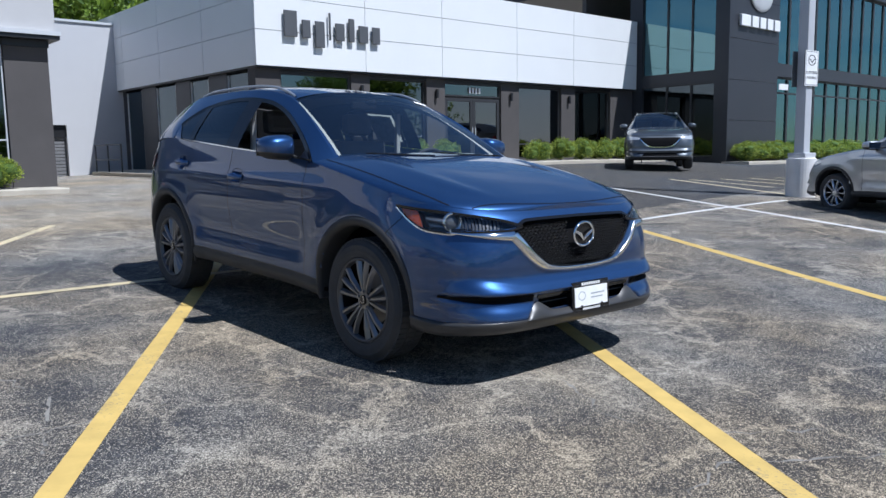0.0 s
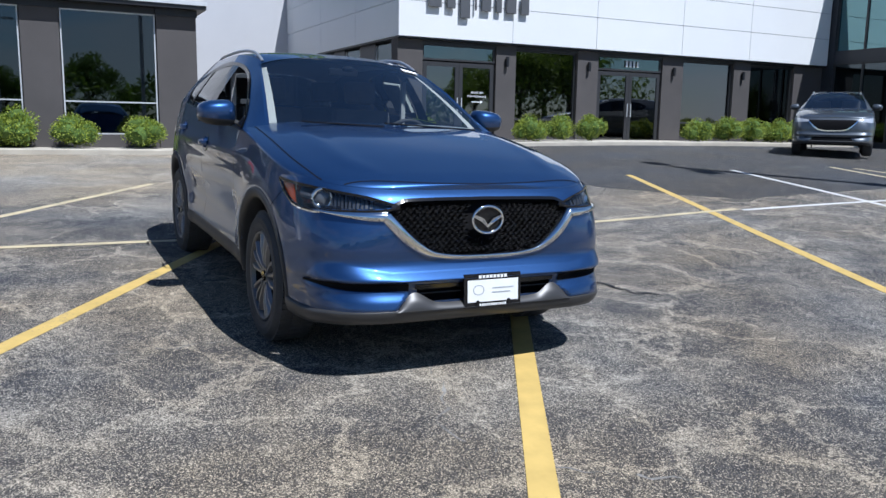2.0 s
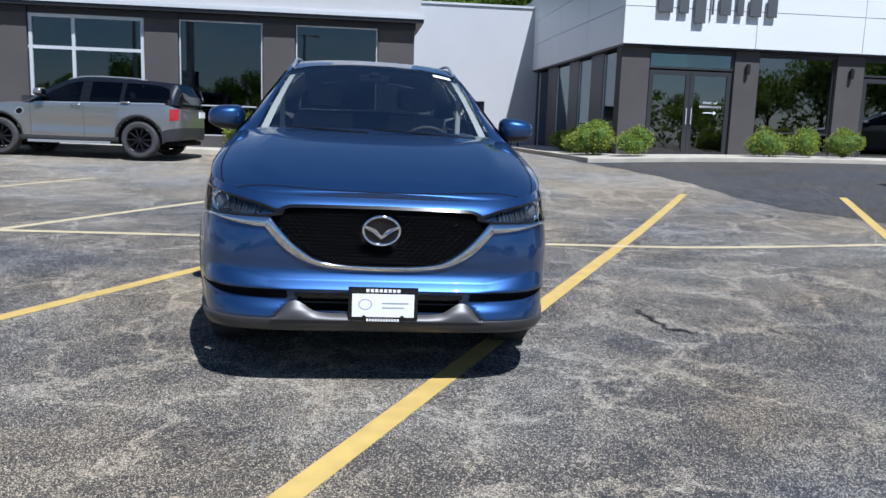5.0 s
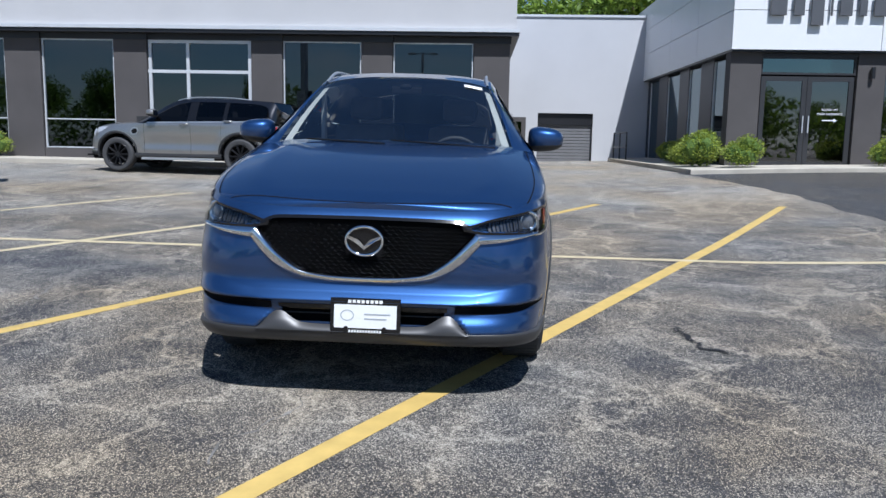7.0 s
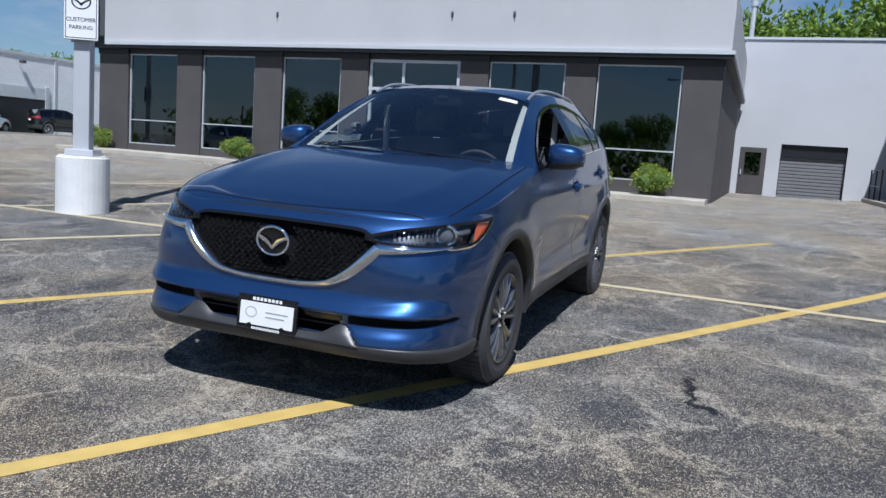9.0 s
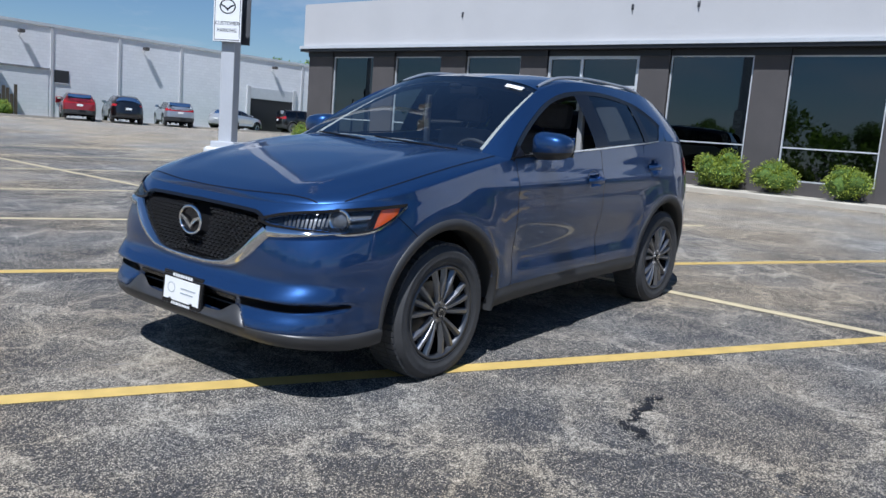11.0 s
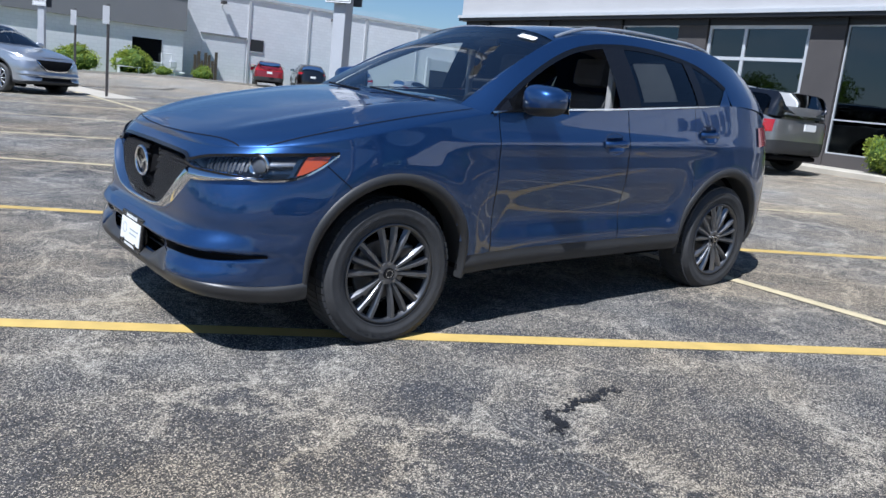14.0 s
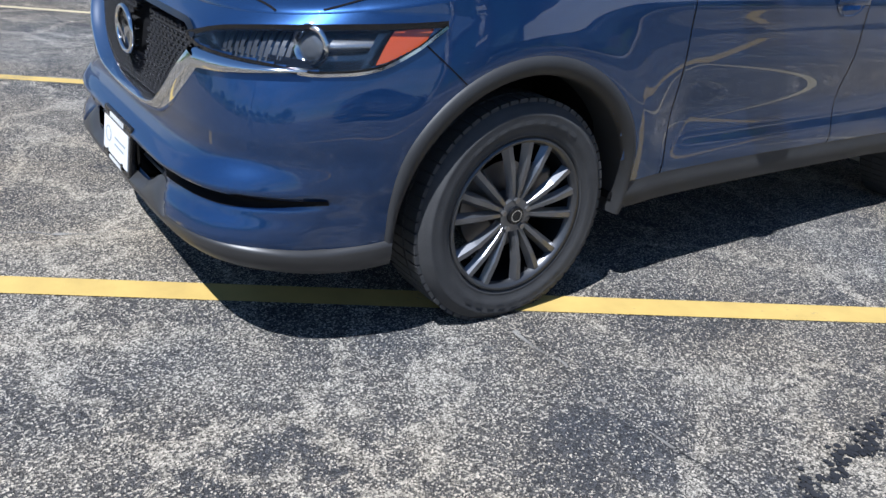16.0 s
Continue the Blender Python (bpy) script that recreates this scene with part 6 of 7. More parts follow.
DARK_CAR_GLASS = glass("dark_car_glass", (0.06, 0.065, 0.07), 1.4)
parked("compact_crossover", "warm grey compact crossover with black roof and black wheels", CHAMPAGNE, -10.0, -5.16, radians(-98), SMALL, (0.955, 0.88, 0.935), rim_mat=BLACK_ALLOY, roof_paint=BLACK_PAINT, glass_side=DARK_CAR_GLASS)
parked("grey_suv", "grey metallic SUV parked nose-out before the showroom", GREY_PAINT, -8.66, 17.2, radians(-54), SUV, (1.06, 1.0, 1.0))
parked("silver_sedan", "silver sedan with dark machined alloy wheels", SILVER, 1.45, 9.33, math.atan2(0.5, -0.86), SUV, (0.99, 0.97, 0.84), rails=False)
parked("silver_suv", "pale silver compact SUV beside the sign posts", SILVER, 0.05, -19.95, math.atan2(0.86, -0.5), SUV)
for nm, lab, pt, x, hd, d, sc in (
    ("red_hatchback", "small red hatchback parked by the warehouse", RED_PAINT, -18.2, 112, PLAIN, (0.92, 0.94, 1.0)),
    ("black_suv", "black SUV parked by the warehouse", BLACK_PAINT, -21.0, 110, SUV, (1, 1, 1)),
    ("silver_wagon", "silver wagon parked by the warehouse", SILVER, -24.5, 112, PLAIN, (1.05, 0.98, 1.02)),
    ("white_sedan", "white sedan parked by the warehouse", WHITE_PAINT, -29.3, 160, SUV, (1, 0.96, 0.86)),
    ("black_off_roader", "black boxy off-road car before the garage opening", BLACK_PAINT, -35.6, 200, PLAIN, (0.95, 1.0, 1.15)),
):
    parked(nm, lab, pt, x, -42.6, radians(-hd), d, sc, rails=False)


# ---- planting ----
def foliage(name, dark, light):
    m = mat(name, light, 0.55)
    g = node(m, "ShaderNodeNewGeometry")
    c = ramp(m, g.outputs["Random Per Island"], [(0.0, dark), (0.55, tuple((a + b) / 2 for a, b in zip(dark, light))), (1.0, light)])
    b = m.node_tree.nodes["Principled BSDF"]
    m.node_tree.links.new(c, b.inputs["Base Color"])
    t = node(m, "ShaderNodeBsdfTranslucent", {"Color": c})
    x = node(m, "ShaderNodeMixShader", {0: 0.3, 1: b.outputs[0], 2: t.outputs[0]})
    m.node_tree.links.new(x.outputs[0], m.node_tree.nodes["Material Output"].inputs["Surface"])
    return m


SHRUB_LEAF = foliage("shrub_leaf", (0.13, 0.19, 0.022), (0.40, 0.46, 0.06))
TREE_LEAF = foliage("tree_leaf", (0.055, 0.11, 0.014), (0.29, 0.41, 0.055))
TWIG = worn("bark", (0.09, 0.07, 0.05), 0.9, 0.3, 6, 60, 0.6, 0.01)


def leaf_cloud(rnd, count, place, size, stretch=1.6):
    """Many small leaves, each a bent pair of faces."""
    verts, faces = [], []
    for _ in range(count):
        p, out = place(rnd)
        d = (out + Vector((rnd.gauss(0, 0.6), rnd.gauss(0, 0.6), rnd.gauss(0.2, 0.6)))).normalized()
        s = d.cross(Vector((rnd.gauss(0, 1), rnd.gauss(0, 1), rnd.gauss(0, 1)))).normalized()
        n = d.cross(s)
        k = size * (0.6 + 0.8 * rnd.random())
        i = len(verts)
        verts += [p, p + d * k * stretch * 0.5 + s * k * 0.4 + n * k * 0.1, p + d * k * stretch, p + d * k * stretch * 0.5 - s * k * 0.4 + n * k * 0.1]
        faces += [(i, i + 1, i + 2), (i, i + 2, i + 3)]
    me = bpy.data.meshes.new("leaves")
    me.from_pydata(verts, [], faces)
    return me


def shrub_mesh(seed):
    rnd = random.Random(seed)
    lumps = []
    for _ in range(16):
        a, q = rnd.uniform(0, 2 * math.pi), rnd.random() ** 0.6
        lumps.append((Vector((0.34 * q * math.cos(a), 0.34 * q * math.sin(a), 0.22 + 0.36 * rnd.random() * (1.15 - 0.5 * q))), 0.20 + 0.08 * rnd.random()))

    def place(r):
        c, k = r.choice(lumps)
        d = Vector((r.gauss(0, 1), r.gauss(0, 1), r.gauss(0.25, 0.9))).normalized()
        p = c + d * k * (0.75 + 0.35 * r.random())
        return Vector((p.x, p.y, max(0.03, p.z))), d
    me = leaf_cloud(rnd, 4600, place, 0.034)
    me.materials.append(SHRUB_LEAF)
    # dark green lumps fill the crown; the inner shade is put into their colour
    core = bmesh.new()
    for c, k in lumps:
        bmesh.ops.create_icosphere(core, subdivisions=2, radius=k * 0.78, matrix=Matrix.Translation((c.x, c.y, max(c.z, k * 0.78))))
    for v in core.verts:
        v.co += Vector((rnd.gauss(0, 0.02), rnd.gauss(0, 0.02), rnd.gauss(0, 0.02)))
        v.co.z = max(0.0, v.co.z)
    cm = mesh_of("shrub_core", core, mat("shrub_shade", (0.07, 0.12, 0.018), 0.9))
    return me, cm


SHRUBS = [shrub_mesh(s) for s in (3, 8, 15)]


def shrub(i, x, y, s, tall=1.0, label="bright green clipped shrub in the planting bed", lift=0.12, group="shrubs along the buildings"):
    me, cm = SHRUBS[i % 3]
    root = thing("shrub", label, "shrub", group, m=pose(x, y, height(max(x, -11.5), y) + lift, 0, 0, 67 * i) @ Matrix.Diagonal((s, s, s * tall, 1)))
    for nm, mesh in (("foliage", me), ("shade_core", cm)):
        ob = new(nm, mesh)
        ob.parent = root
    return root


for i, (x, y, s, t) in enumerate((
    (-11.62, -10.45, 0.75, 0.9), (-11.70, -2.42, 0.98, 1.0), (-11.65, -1.32, 0.82, 0.95), (-11.68, -0.02, 0.82, 0.95), (-11.7, -15.2, 0.7, 1.1),
    (-12.15, 6.55, 0.92, 0.92), (-13.1, 5.85, 1.05, 1.0), (-14.5, 5.9, 0.95, 0.85), (-15.5, 5.95, 0.9, 0.85), (-16.6, 5.9, 0.9, 0.8),
    (-12.15, 9.68, 0.92, 0.95), (-12.1, 10.72, 0.85, 1.0), (-12.15, 11.75, 0.80, 1.1), (-12.2, 15.9, 0.95, 0.9), (-12.15, 16.95, 0.95, 0.95), (-12.2, 18.0, 0.9, 1.0), (-12.2, 19.1, 0.95, 1.0), (-12.2, 20.2, 0.95, 0.95), (-12.2, 21.3, 0.9, 0.95),
)):
    shrub(i, x, y, s, t)
for i, y in enumerate([23.3 + 0.78 * k for k in range(17)]):
    if not 26.6 < y < 27.6:
        shrub(i, -8.95 - 0.06 * (i % 2), y, 1.0 + 0.10 * math.sin(3 * i), 0.85, "loose green hedge shrub before the tower")
for i, (x, y, s) in enumerate(((-7.3, -43.4, 2.2), (-10.1, -43.2, 2.35), (-14.9, -44.6, 1.3), (-12.2, -43.9, 0.9), (-5.6, -43.3, 1.6))):
    shrub(i, x, y, s, 0.85, "rounded shrub before the far white building", 0.0, "shrubs by the warehouse")


def tree_mesh(seed, tall, wide):
    rnd = random.Random(seed)
    trunk = bmesh.new()
    add_tube(trunk, (0, 0, 0), (0.05, 0.02, tall * 0.42), tall * 0.028, tall * 0.017, 8)
    tips = []
    for k in range(9):
        a = 2 * math.pi * (k / 9) + rnd.gauss(0, 0.3)
        z0 = tall * (0.28 + 0.16 * rnd.random())
        tip = Vector((wide * (0.45 + 0.25 * rnd.random()) * math.cos(a), wide * (0.45 + 0.25 * rnd.random()) * math.sin(a), tall * (0.55 + 0.33 * rnd.random())))
        add_tube(trunk, (0.03, 0.01, z0), tip, tall * 0.011, tall * 0.003, 6)
        tips.append(tip)
    lumps = [(t + Vector((rnd.gauss(0, 0.4), rnd.gauss(0, 0.4), rnd.gauss(0, 0.4))) * wide * 0.25, wide * (0.2 + 0.16 * rnd.random())) for t in tips * 3]
    lumps += [(Vector((rnd.gauss(0, 0.3) * wide, rnd.gauss(0, 0.3) * wide, tall * (0.6 + 0.3 * rnd.random()))), wide * 0.28) for _ in range(10)]

    def place(r):
        c, k = r.choice(lumps)
        d = Vector((r.gauss(0, 1), r.gauss(0, 1), r.gauss(0, 0.8))).normalized()
        return c + d * k * (0.5 + 0.55 * r.random()), d
    me = leaf_cloud(rnd, 5200, place, tall * 0.022)
    me.materials.append(TREE_LEAF)
    return mesh_of("trunk", trunk, TWIG, True), me


TREES = [tree_mesh(21, 9.0, 3.6), tree_mesh(34, 11.0, 3.9)]
rnd = random.Random(11)


def tree(i, x, y, s, label, group):
    tm, lm = TREES[i % 2]
    root = thing("tree", label, "tree", group, m=pose(x, y, height(x, y) - 0.05, 0, 0, rnd.random() * 360) @ Matrix.Diagonal((s, s, s, 1)))
    for nm, mesh in (("trunk", tm), ("crown", lm)):
        ob = new(nm, mesh)
        ob.parent = root


for i in range(9):
    tree(i, -40 - 5 * rnd.random(), -8 + 3.6 * i, 0.92 + 0.25 * rnd.random(), "leafy green tree behind the service wall", "trees behind the buildings")
for i, (x, y, s) in enumerate(((-58, -72, 0.95), (-66, -75, 0.85), (-50, -78, 0.8))):
    tree(i, x, y, s, "distant tree behind the warehouse", "trees behind the buildings")
# a dense belt of trees across the road, behind the walk
for i in range(30):
    tree(i, 62 + 8 * rnd.random(), -66 + 4.6 * i + 2 * rnd.random(), (0.55 + 0.30 * rnd.random()) * (1 + 0.8 * smoothstep(25, 27, i)), "leafy tree across the road", "trees across the road")


def belt_place(r):
    y = r.uniform(-75, 80)
    top = (4.6 + 1.5 * math.sin(y * 0.21) + 1.0 * math.sin(y * 0.57 + 1)) * (1 + 0.9 * smoothstep(50, 60, y))
    return Vector((60 + r.uniform(-2.5, 2.5), y, -0.3 + top * r.random() ** 0.8)), Vector((r.gauss(0, 1), r.gauss(0, 1), r.gauss(0, 1))).normalized()


belt = leaf_cloud(random.Random(5), 14000, belt_place, 0.42)
belt.materials.append(TREE_LEAF)
tagged(new("undergrowth", belt), "dense green undergrowth across the road", "bushes", kind="stuff")


# ---- poles, signs and small things ----
def words(parent, text, size, m, material, name="lettering"):
    cu = bpy.data.curves.new(name, "FONT")
    cu.body, cu.size, cu.align_x, cu.align_y, cu.extrude = text, size, "CENTER", "CENTER", 0.001
    tmp = bpy.data.objects.new(name, cu)
    scene.collection.objects.link(tmp)
    me = bpy.data.meshes.new_from_object(tmp.evaluated_get(bpy.context.evaluated_depsgraph_get()))
    bpy.data.objects.remove(tmp)
    me.materials.clear()
    me.materials.append(material)
    ob = new(name, me)
    ob.parent, ob.matrix_basis = parent, m
    return ob


def sign_panel(root, at, face, w=0.40, h=0.62):
    """A white parking sign; face: the heading that it looks to, in degrees."""
    f = Matrix.Translation(at) @ Matrix.Rotation(radians(face), 4, "Z")
    s = thing("parking_sign", "", "", parent=root, m=f)
    part("back_plate", box(-0.012, 0.0, -w / 2, w / 2, -h / 2, h / 2, 0.004), SIGN_GREY, s)
    part("face_plate", box(0.0005, 0.006, -w / 2 + 0.004, w / 2 - 0.004, -h / 2 + 0.004, h / 2 - 0.004, 0.0025), SIGN_WHITE, s, "white sign face")
    bm = bmesh.new()
    b = 0.008
    for y0, y1, z0, z1 in ((-w / 2 + 0.02, w / 2 - 0.02, h / 2 - 0.02 - b, h / 2 - 0.02), (-w / 2 + 0.02, w / 2 - 0.02, -h / 2 + 0.02, -h / 2 + 0.02 + b), (-w / 2 + 0.02, -w / 2 + 0.02 + b, -h / 2 + 0.03, h / 2 - 0.03), (w / 2 - 0.02 - b, w / 2 - 0.02, -h / 2 + 0.03, h / 2 - 0.03)):
        add_box(bm, 0.006, 0.0075, y0, y1, z0, z1)
    part("border", bm, SIGN_BLACK, s)
    bm = bmesh.new()
    for i in range(28):
        a0, a1 = 2 * math.pi * i / 28, 2 * math.pi * (i + 1) / 28
        bm.faces.new([bm.verts.new((0.0075, 0.115 * r * math.cos(a), 0.14 + 0.095 * r * math.sin(a))) for r, a in ((1, a0), (1, a1), (0.84, a1), (0.84, a0))])
    bm.faces.new([bm.verts.new((0.0076, y, z)) for y, z in ((-0.10, 0.175), (-0.04, 0.15), (0, 0.12), (0.04, 0.15), (0.10, 0.175), (0.095, 0.155), (0.04, 0.125), (0, 0.085), (-0.04, 0.125), (-0.095, 0.155))])
    part("mark", bm, SIGN_BLACK, s, "plain ring and wing mark")
    turn = Matrix.Rotation(radians(90), 4, "Z") @ Matrix.Rotation(radians(90), 4, "X")
    words(s, "CUSTOMER", 0.066, Matrix.Translation((0.008, 0, -0.075)) @ turn, SIGN_BLACK)
    words(s, "PARKING", 0.066, Matrix.Translation((0.008, 0, -0.165)) @ turn, SIGN_BLACK)
    return s


WHITE_BASE = worn("white_painted_concrete", (0.72, 0.71, 0.69), 0.75, 0.1, 4, 60, 0.3, 0.004)


def lamp_pole(x, y, sign_at, face, turn=0, label="square metal lamp pole on a white concrete base with parking signs", base=0.31):
    z = height(x, y)
    root = thing("lamp_pole", label, "lamp pole", "lamp poles")
    bm = bmesh.new()
    add_tube(bm, (x, y, z - 0.05), (x, y, z + 0.70), base, base, 32)
    bmesh.ops.bevel(bm, geom=[e for e in bm.edges if all(v.co.z > z + 0.6 for v in e.verts)], offset=0.025, segments=3, affect="EDGES")
    part("concrete_base", bm, WHITE_BASE, root, "white painted concrete base", smooth=False)
    t = Matrix.Translation((x, y, 0)) @ Matrix.Rotation(radians(turn), 4, "Z")
    part("base_cover", box(-0.17, 0.17, -0.17, 0.17, z + 0.70, z + 0.78, 0.015), POLE, root, m=t)
    part("pole", box(-0.095, 0.095, -0.095, 0.095, z + 0.70, z + 8.2, 0.012), POLE, root, m=t)
    for k in (0, 180):
        q = t @ Matrix.Rotation(radians(k), 4, "Z")
        part("lamp_arm", box(0.0, 0.75, -0.03, 0.03, z + 8.05, z + 8.11), POLE, root, m=q)
        part("lamp_head", box(0.55, 1.15, -0.2, 0.2, z + 8.0, z + 8.14, 0.03), POLE, root, m=q)
    if sign_at:
        sign_panel(root, (x + sign_at[0], y + sign_at[1], sign_at[2]), face)
        sign_panel(root, (x - sign_at[0], y - sign_at[1], sign_at[2]), face + 180)
    return root


lamp_pole(-2.05, -5.68, (0.14, 0.09, 2.53), 28, 28)
lamp_pole(-1.35, 10.75, (0.118, -0.017, 2.52), -8, -8, base=0.25)
lamp_pole(-1.77, -23.4, (0.10, 0.10, 2.85), 60, 60)
for x, y in ((19, -13), (17, 3.5), (33, -4), (30, 16)):
    lamp_pole(x, y, None, 0, 90, "square metal lamp pole on a white concrete base")


def sign_post(x, y, tall):
    z = height(x, y)
    root = thing("sign_post", "slim dark metal post with a small sign", "sign post", "sign posts")
    part("post", box(x - 0.03, x + 0.03, y - 0.03, y + 0.03, z - 0.1, z + tall), DARK_WALL, root)
    part("sign_plate", box(x - 0.02, x + 0.15, y + 0.031, y + 0.036, z + tall - 0.5, z + tall - 0.05), SIGN_WHITE, root)


sign_post(-2.28, -18.0, 2.35)
sign_post(-2.72, -23.4, 2.4)
kerb_island = sheet(lin(-2.9, -2.0, 3), lin(-24.5, -17.2, 12), 0.02)
ext = bmesh.ops.extrude_face_region(kerb_island, geom=list(kerb_island.faces))
bmesh.ops.translate(kerb_island, vec=(0, 0, -0.14), verts=[g for g in ext["geom"] if isinstance(g, bmesh.types.BMVert)])
bmesh.ops.recalc_face_normals(kerb_island, faces=kerb_island.faces)
tagged(part("kerb", kerb_island, CONCRETE), "pale concrete kerb island under the sign posts", "kerb", kind="structure")
# verge and kerb before the warehouse
GRASS = worn("mown_grass", (0.08, 0.13, 0.03), 0.95, 0.3, 0.8, 30, 0.6, 0.02)
tagged(part("verge", sheet(lin(-40, 12, 30), lin(-45.6, -41.6, 6), 0.05), GRASS, smooth=True), "narrow mown grass verge by the warehouse", "grass", kind="structure")
bm = sheet(lin(-40, 12, 30), (-41.6, -41.4), 0.12)
ext = bmesh.ops.extrude_face_region(bm, geom=list(bm.faces))
bmesh.ops.translate(bm, vec=(0, 0, -0.2), verts=[g for g in ext["geom"] if isinstance(g, bmesh.types.BMVert)])
bmesh.ops.recalc_face_normals(bm, faces=bm.faces)
tagged(part("kerb", bm, CONCRETE), "pale concrete kerb along the grass verge", "kerb", kind="structure")
for k in range(7):
    fx = -14.4 - 0.22 * k
    fz = height(fx, -44.8)
    tagged(part("fence_board", box(fx - 0.09, fx + 0.09, -44.82, -44.78, fz, fz + 1.5 + 0.3 * math.sin(2.3 * k)), TWIG), "weathered brown fence board by the warehouse", "fence", "old fence boards")
b = thing("bench", "white bench before the far white building", "bench")
bz = height(-9.8, -41.0)
part("seat", box(-10.4, -9.2, -42.6, -42.2, bz + 0.42, bz + 0.47), SIGN_WHITE, b)
part("backrest", box(-10.4, -9.2, -42.65, -42.6, bz + 0.5, bz + 0.85), SIGN_WHITE, b)
for lx in (-10.35, -9.3):
    part("leg", box(lx, lx + 0.06, -42.6, -42.25, bz, bz + 0.42), SIGN_WHITE, b)
meter = thing("gas_meter", "pale grey gas meter with bent pipes against the far wall", "gas meter")
mz = height(-13.0, -44.6)
part("meter_body", box(-13.25, -12.85, -44.9, -44.65, mz + 0.55, mz + 0.95, 0.04), ALU, meter)
for a, b2 in (((-13.15, -44.75, mz), (-13.15, -44.75, mz + 0.6)), ((-12.95, -44.75, mz + 0.9), (-12.95, -44.75, mz + 1.35)), ((-12.95, -44.75, mz + 1.35), (-12.35, -44.75, mz + 1.35)), ((-12.35, -44.75, mz), (-12.35, -44.75, mz + 1.35)), ((-13.15, -44.75, mz + 0.3), (-13.75, -44.75, mz + 0.3))):
    part("pipe", tube(a, b2, 0.035, 0.035, 8), SIGN_WHITE, meter)
s = thing("wall_notice", "small dark red notice fixed to the warehouse wall", "sign")
part("plate", box(-18.95, -18.55, -46.0, -45.95, 1.5, 1.85), RED_PAINT, s)
rail = thing("hand_rail", "black metal hand rail beside the service wall", "rail")
for px in (-22.6, -21.4, -20.2):
    part("post", tube((px, 5.35, 0.5), (px, 5.35, 1.55), 0.025), BLACK_TRIM, rail)
for z in (1.05, 1.53):
    part("rail_bar", tube((-22.6, 5.35, z), (-20.2, 5.35, z), 0.022), BLACK_TRIM, rail)
cone = thing("traffic_cone", "orange traffic cone beside the hedge", "cone")
ORANGE = mat("cone_orange", (0.75, 0.16, 0.02), 0.5)
cz = height(-8.4, 27.1) + 0.13
part("cone_body", tube((-8.85, 27.1, cz), (-8.85, 27.1, cz + 0.6), 0.13, 0.025, 16), ORANGE, cone)
part("cone_foot", box(-9.02, -8.68, 26.93, 27.27, cz - 0.02, cz + 0.02, 0.01), ORANGE, cone)
# notice on the entrance door, plain bars for the street number
notice = thing("door_notice", "white lettering on the glass entrance door", "sign")
face = Matrix.Translation((WB_X - 0.255, 8.88, 2.05)) @ Matrix.Rotation(radians(90), 4, "Z") @ Matrix.Rotation(radians(90), 4, "X")
words(notice, "PLEASE USE", 0.075, face, SIGN_WHITE)
words(notice, "MAIN ENTRANCE", 0.075, face @ Matrix.Translation((0, -0.10, 0)), SIGN_WHITE)
bm = bmesh.new()
add_box(bm, -0.17, 0.10, -0.26, -0.235, 0, 0.002)
bm.faces.new([bm.verts.new(p) for p in ((0.10, -0.295, 0.001), (0.18, -0.248, 0.001), (0.10, -0.20, 0.001))])
part("arrow", bm, SIGN_WHITE, notice, m=face)
bars = thing("number_plate", "plain white bars on the transom glass", "sign")
for k in range(4):
    part("bar", box(WB_X - 0.235, WB_X - 0.23, 14.00 + 0.14 * k, 14.07 + 0.14 * k, 2.98, 3.16), SIGN_WHITE, bars)
pipe = thing("roof_pipe", "pale metal vent pipe behind the wall", "pipe")
part("pipe", tube((-27.0, 1.25, height(-27.0, 1.25)), (-27.0, 1.25, 7.4), 0.09), ALU, pipe)
part("pipe_cap", tube((-27.0, 1.25, 7.4), (-27.0, 1.25, 7.6), 0.13), ALU, pipe)
# long pale cracks in the asphalt
CRACK = worn("crack_grit", (0.235, 0.22, 0.195), 0.95, 0.55, 5, 190, 0.6)
DARK_CRACK = mat("crack_dark", (0.03, 0.03, 0.03), 0.95)


def crack(points, width, material, seed):
    r = random.Random(seed)
    pts = []
    for a, b in zip(points, points[1:]):
        n = max(2, int(math.dist(a, b) / 0.06))
        pts += [(a[0] + (b[0] - a[0]) * i / n + r.gauss(0, 0.02), a[1] + (b[1] - a[1]) * i / n + r.gauss(0, 0.02)) for i in range(n)]
    bm = bmesh.new()
    last = None
    for i, (x, y) in enumerate(pts[:-1]):
        dx, dy = pts[i + 1][0] - x, pts[i + 1][1] - y
        l = math.hypot(dx, dy) or 1
        w = width * (0.15 + 1.0 * r.random() ** 1.5)
        pair = [bm.verts.new((x - dy / l * w * s, y + dx / l * w * s, height(x, y) + 0.0028)) for s in (1, -1)]
        gap = r.random() < (0.30 if width > 0.005 else 0.15)
        if last and not gap:
            bm.faces.new((last[0], last[1], pair[1], pair[0]))
        last = pair
    tagged(part("crack", bm, material), "long thin crack in the asphalt", "crack", kind="structure")


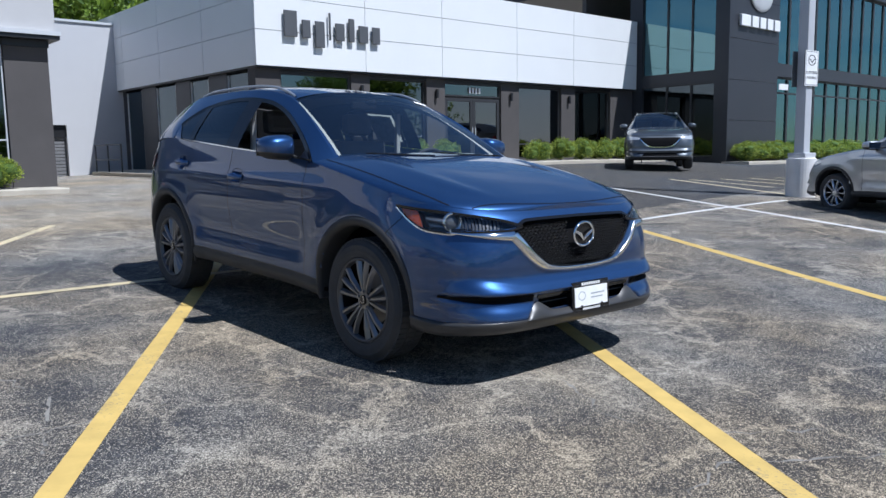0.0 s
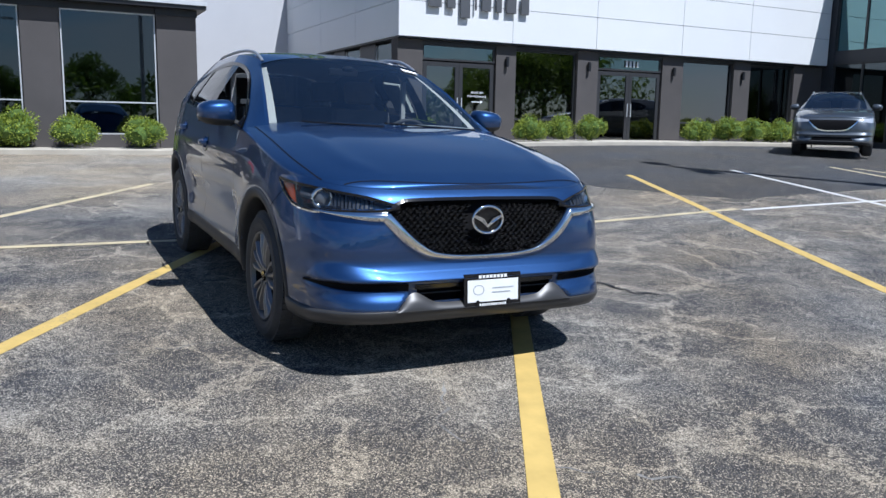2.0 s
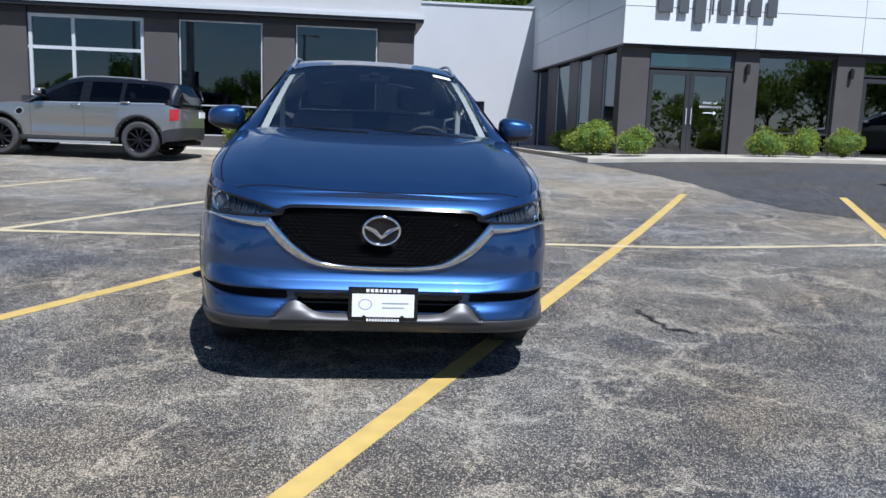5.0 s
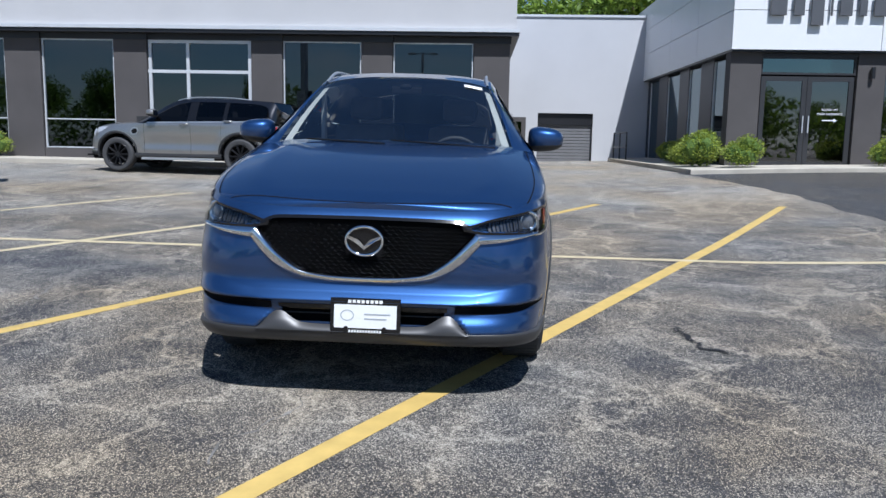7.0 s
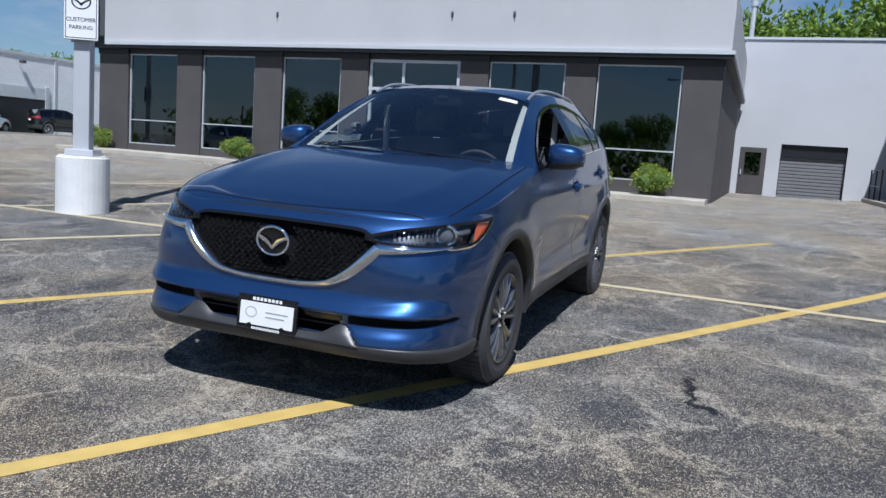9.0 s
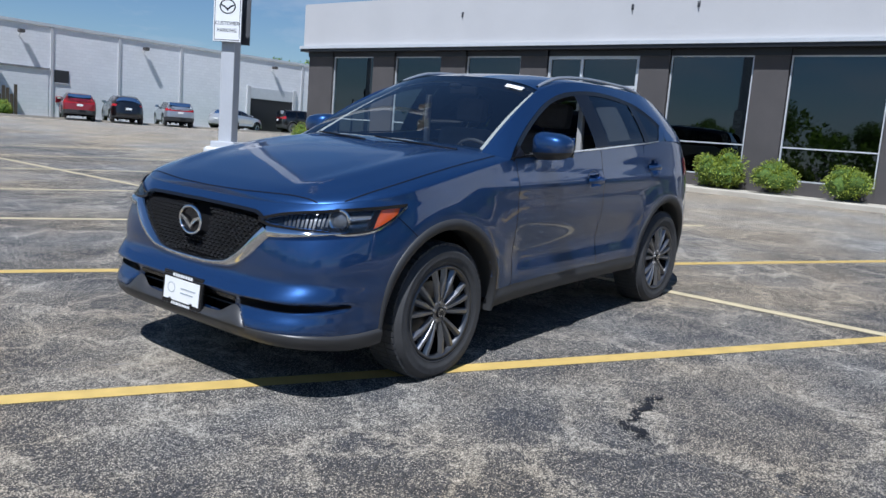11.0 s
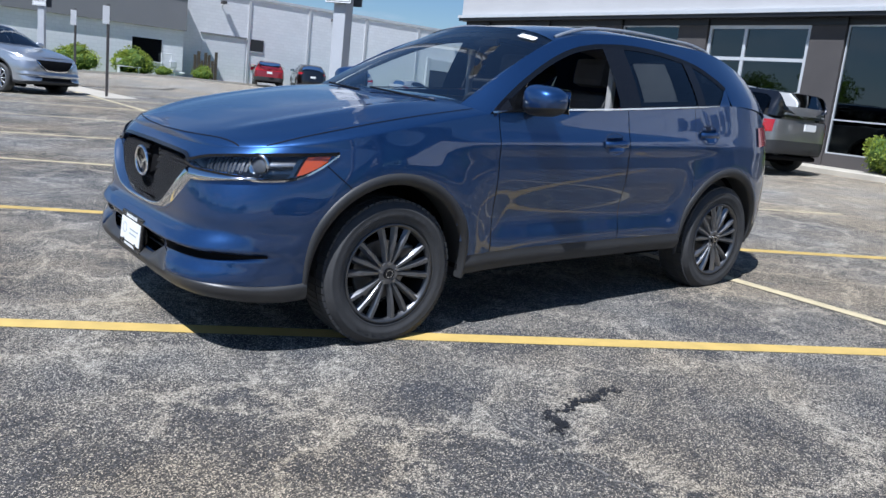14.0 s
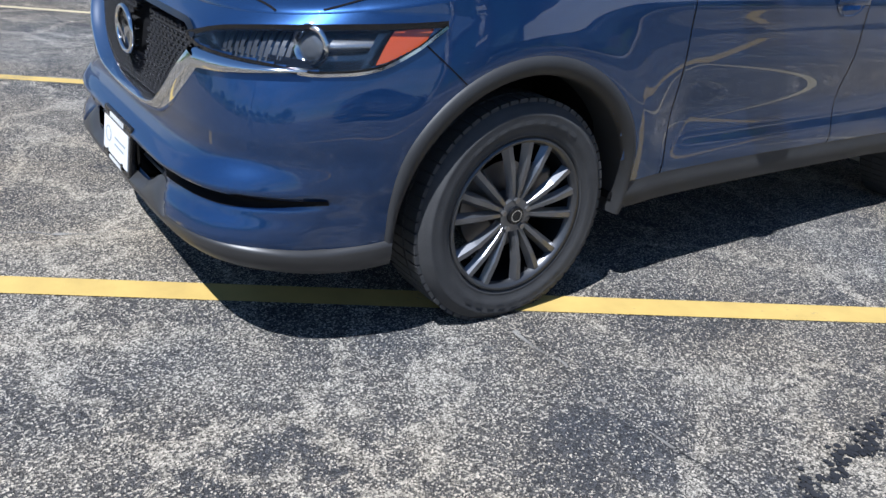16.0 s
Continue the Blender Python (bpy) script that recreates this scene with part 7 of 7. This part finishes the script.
crack(((1.42, -6.5), (1.39, -2.9), (1.36, -1.0), (1.37, 1.0), (1.40, 2.0), (1.33, 3.2), (1.3, 6.0)), 0.010, CRACK, 1)
crack(((1.42, -6.5), (1.39, -2.9), (1.36, -1.0), (1.37, 1.0), (1.40, 2.0), (1.33, 3.2), (1.3, 6.0)), 0.003, DARK_CRACK, 2)
crack(((-1.95, -9), (-1.9, -3), (-1.86, 2.0), (-1.8, 6.0)), 0.016, CRACK, 3)
crack(((-1.52, -7), (-1.5, -2.5), (-1.47, 2.4), (-1.4, 5.5)), 0.012, CRACK, 4)
crack(((2.16, -0.2), (2.5, -0.32), (2.78, -0.5), (3.06, -0.5), (3.4, -0.2), (3.7, 0.3)), 0.012, CRACK, 5)
crack(((-6, 3.2), (-7.5, 4.4), (-8.6, 4.0), (-10.5, 4.6)), 0.012, DARK_CRACK, 6)
crack(((-4.5, 3.0), (-5.2, 4.2), (-5.0, 5.4)), 0.010, DARK_CRACK, 7)
crack(((4.4, 1.2), (3.3, 1.9), (2.6, 3.0), (1.0, 3.4), (-0.5, 3.9)), 0.010, CRACK, 8)
crack(((-3.2, -1.5), (-4.6, -2.0), (-5.8, -1.2), (-8, -2.2)), 0.010, CRACK, 9)
crack(((-2.6, 4.6), (-4.4, 5.6), (-5.4, 7.2), (-7.4, 7.9)), 0.012, CRACK, 10)
crack(((-6.4, -7.5), (-5.6, -4.0), (-6.1, -0.5), (-5.7, 2.6)), 0.014, CRACK, 11)
crack(((-8.2, -9.0), (-8.6, -4.5), (-8.3, 1.5)), 0.012, CRACK, 12)
crack(((3.9, -3.4), (3.0, -2.6), (2.2, -2.9), (0.9, -2.5), (-0.8, -2.9)), 0.010, CRACK, 13)
crack(((4.6, 0.9), (4.0, 0.2), (3.5, -0.6), (3.6, -1.4), (3.1, -1.9)), 0.012, CRACK, 14)
crack(((-9.0, -12.0), (-3.0, -12.6), (3.0, -12.2)), 0.02, CRACK, 15)
crack(((-9.0, -18.0), (-4.0, -17.5), (2.0, -18.4)), 0.02, CRACK, 16)
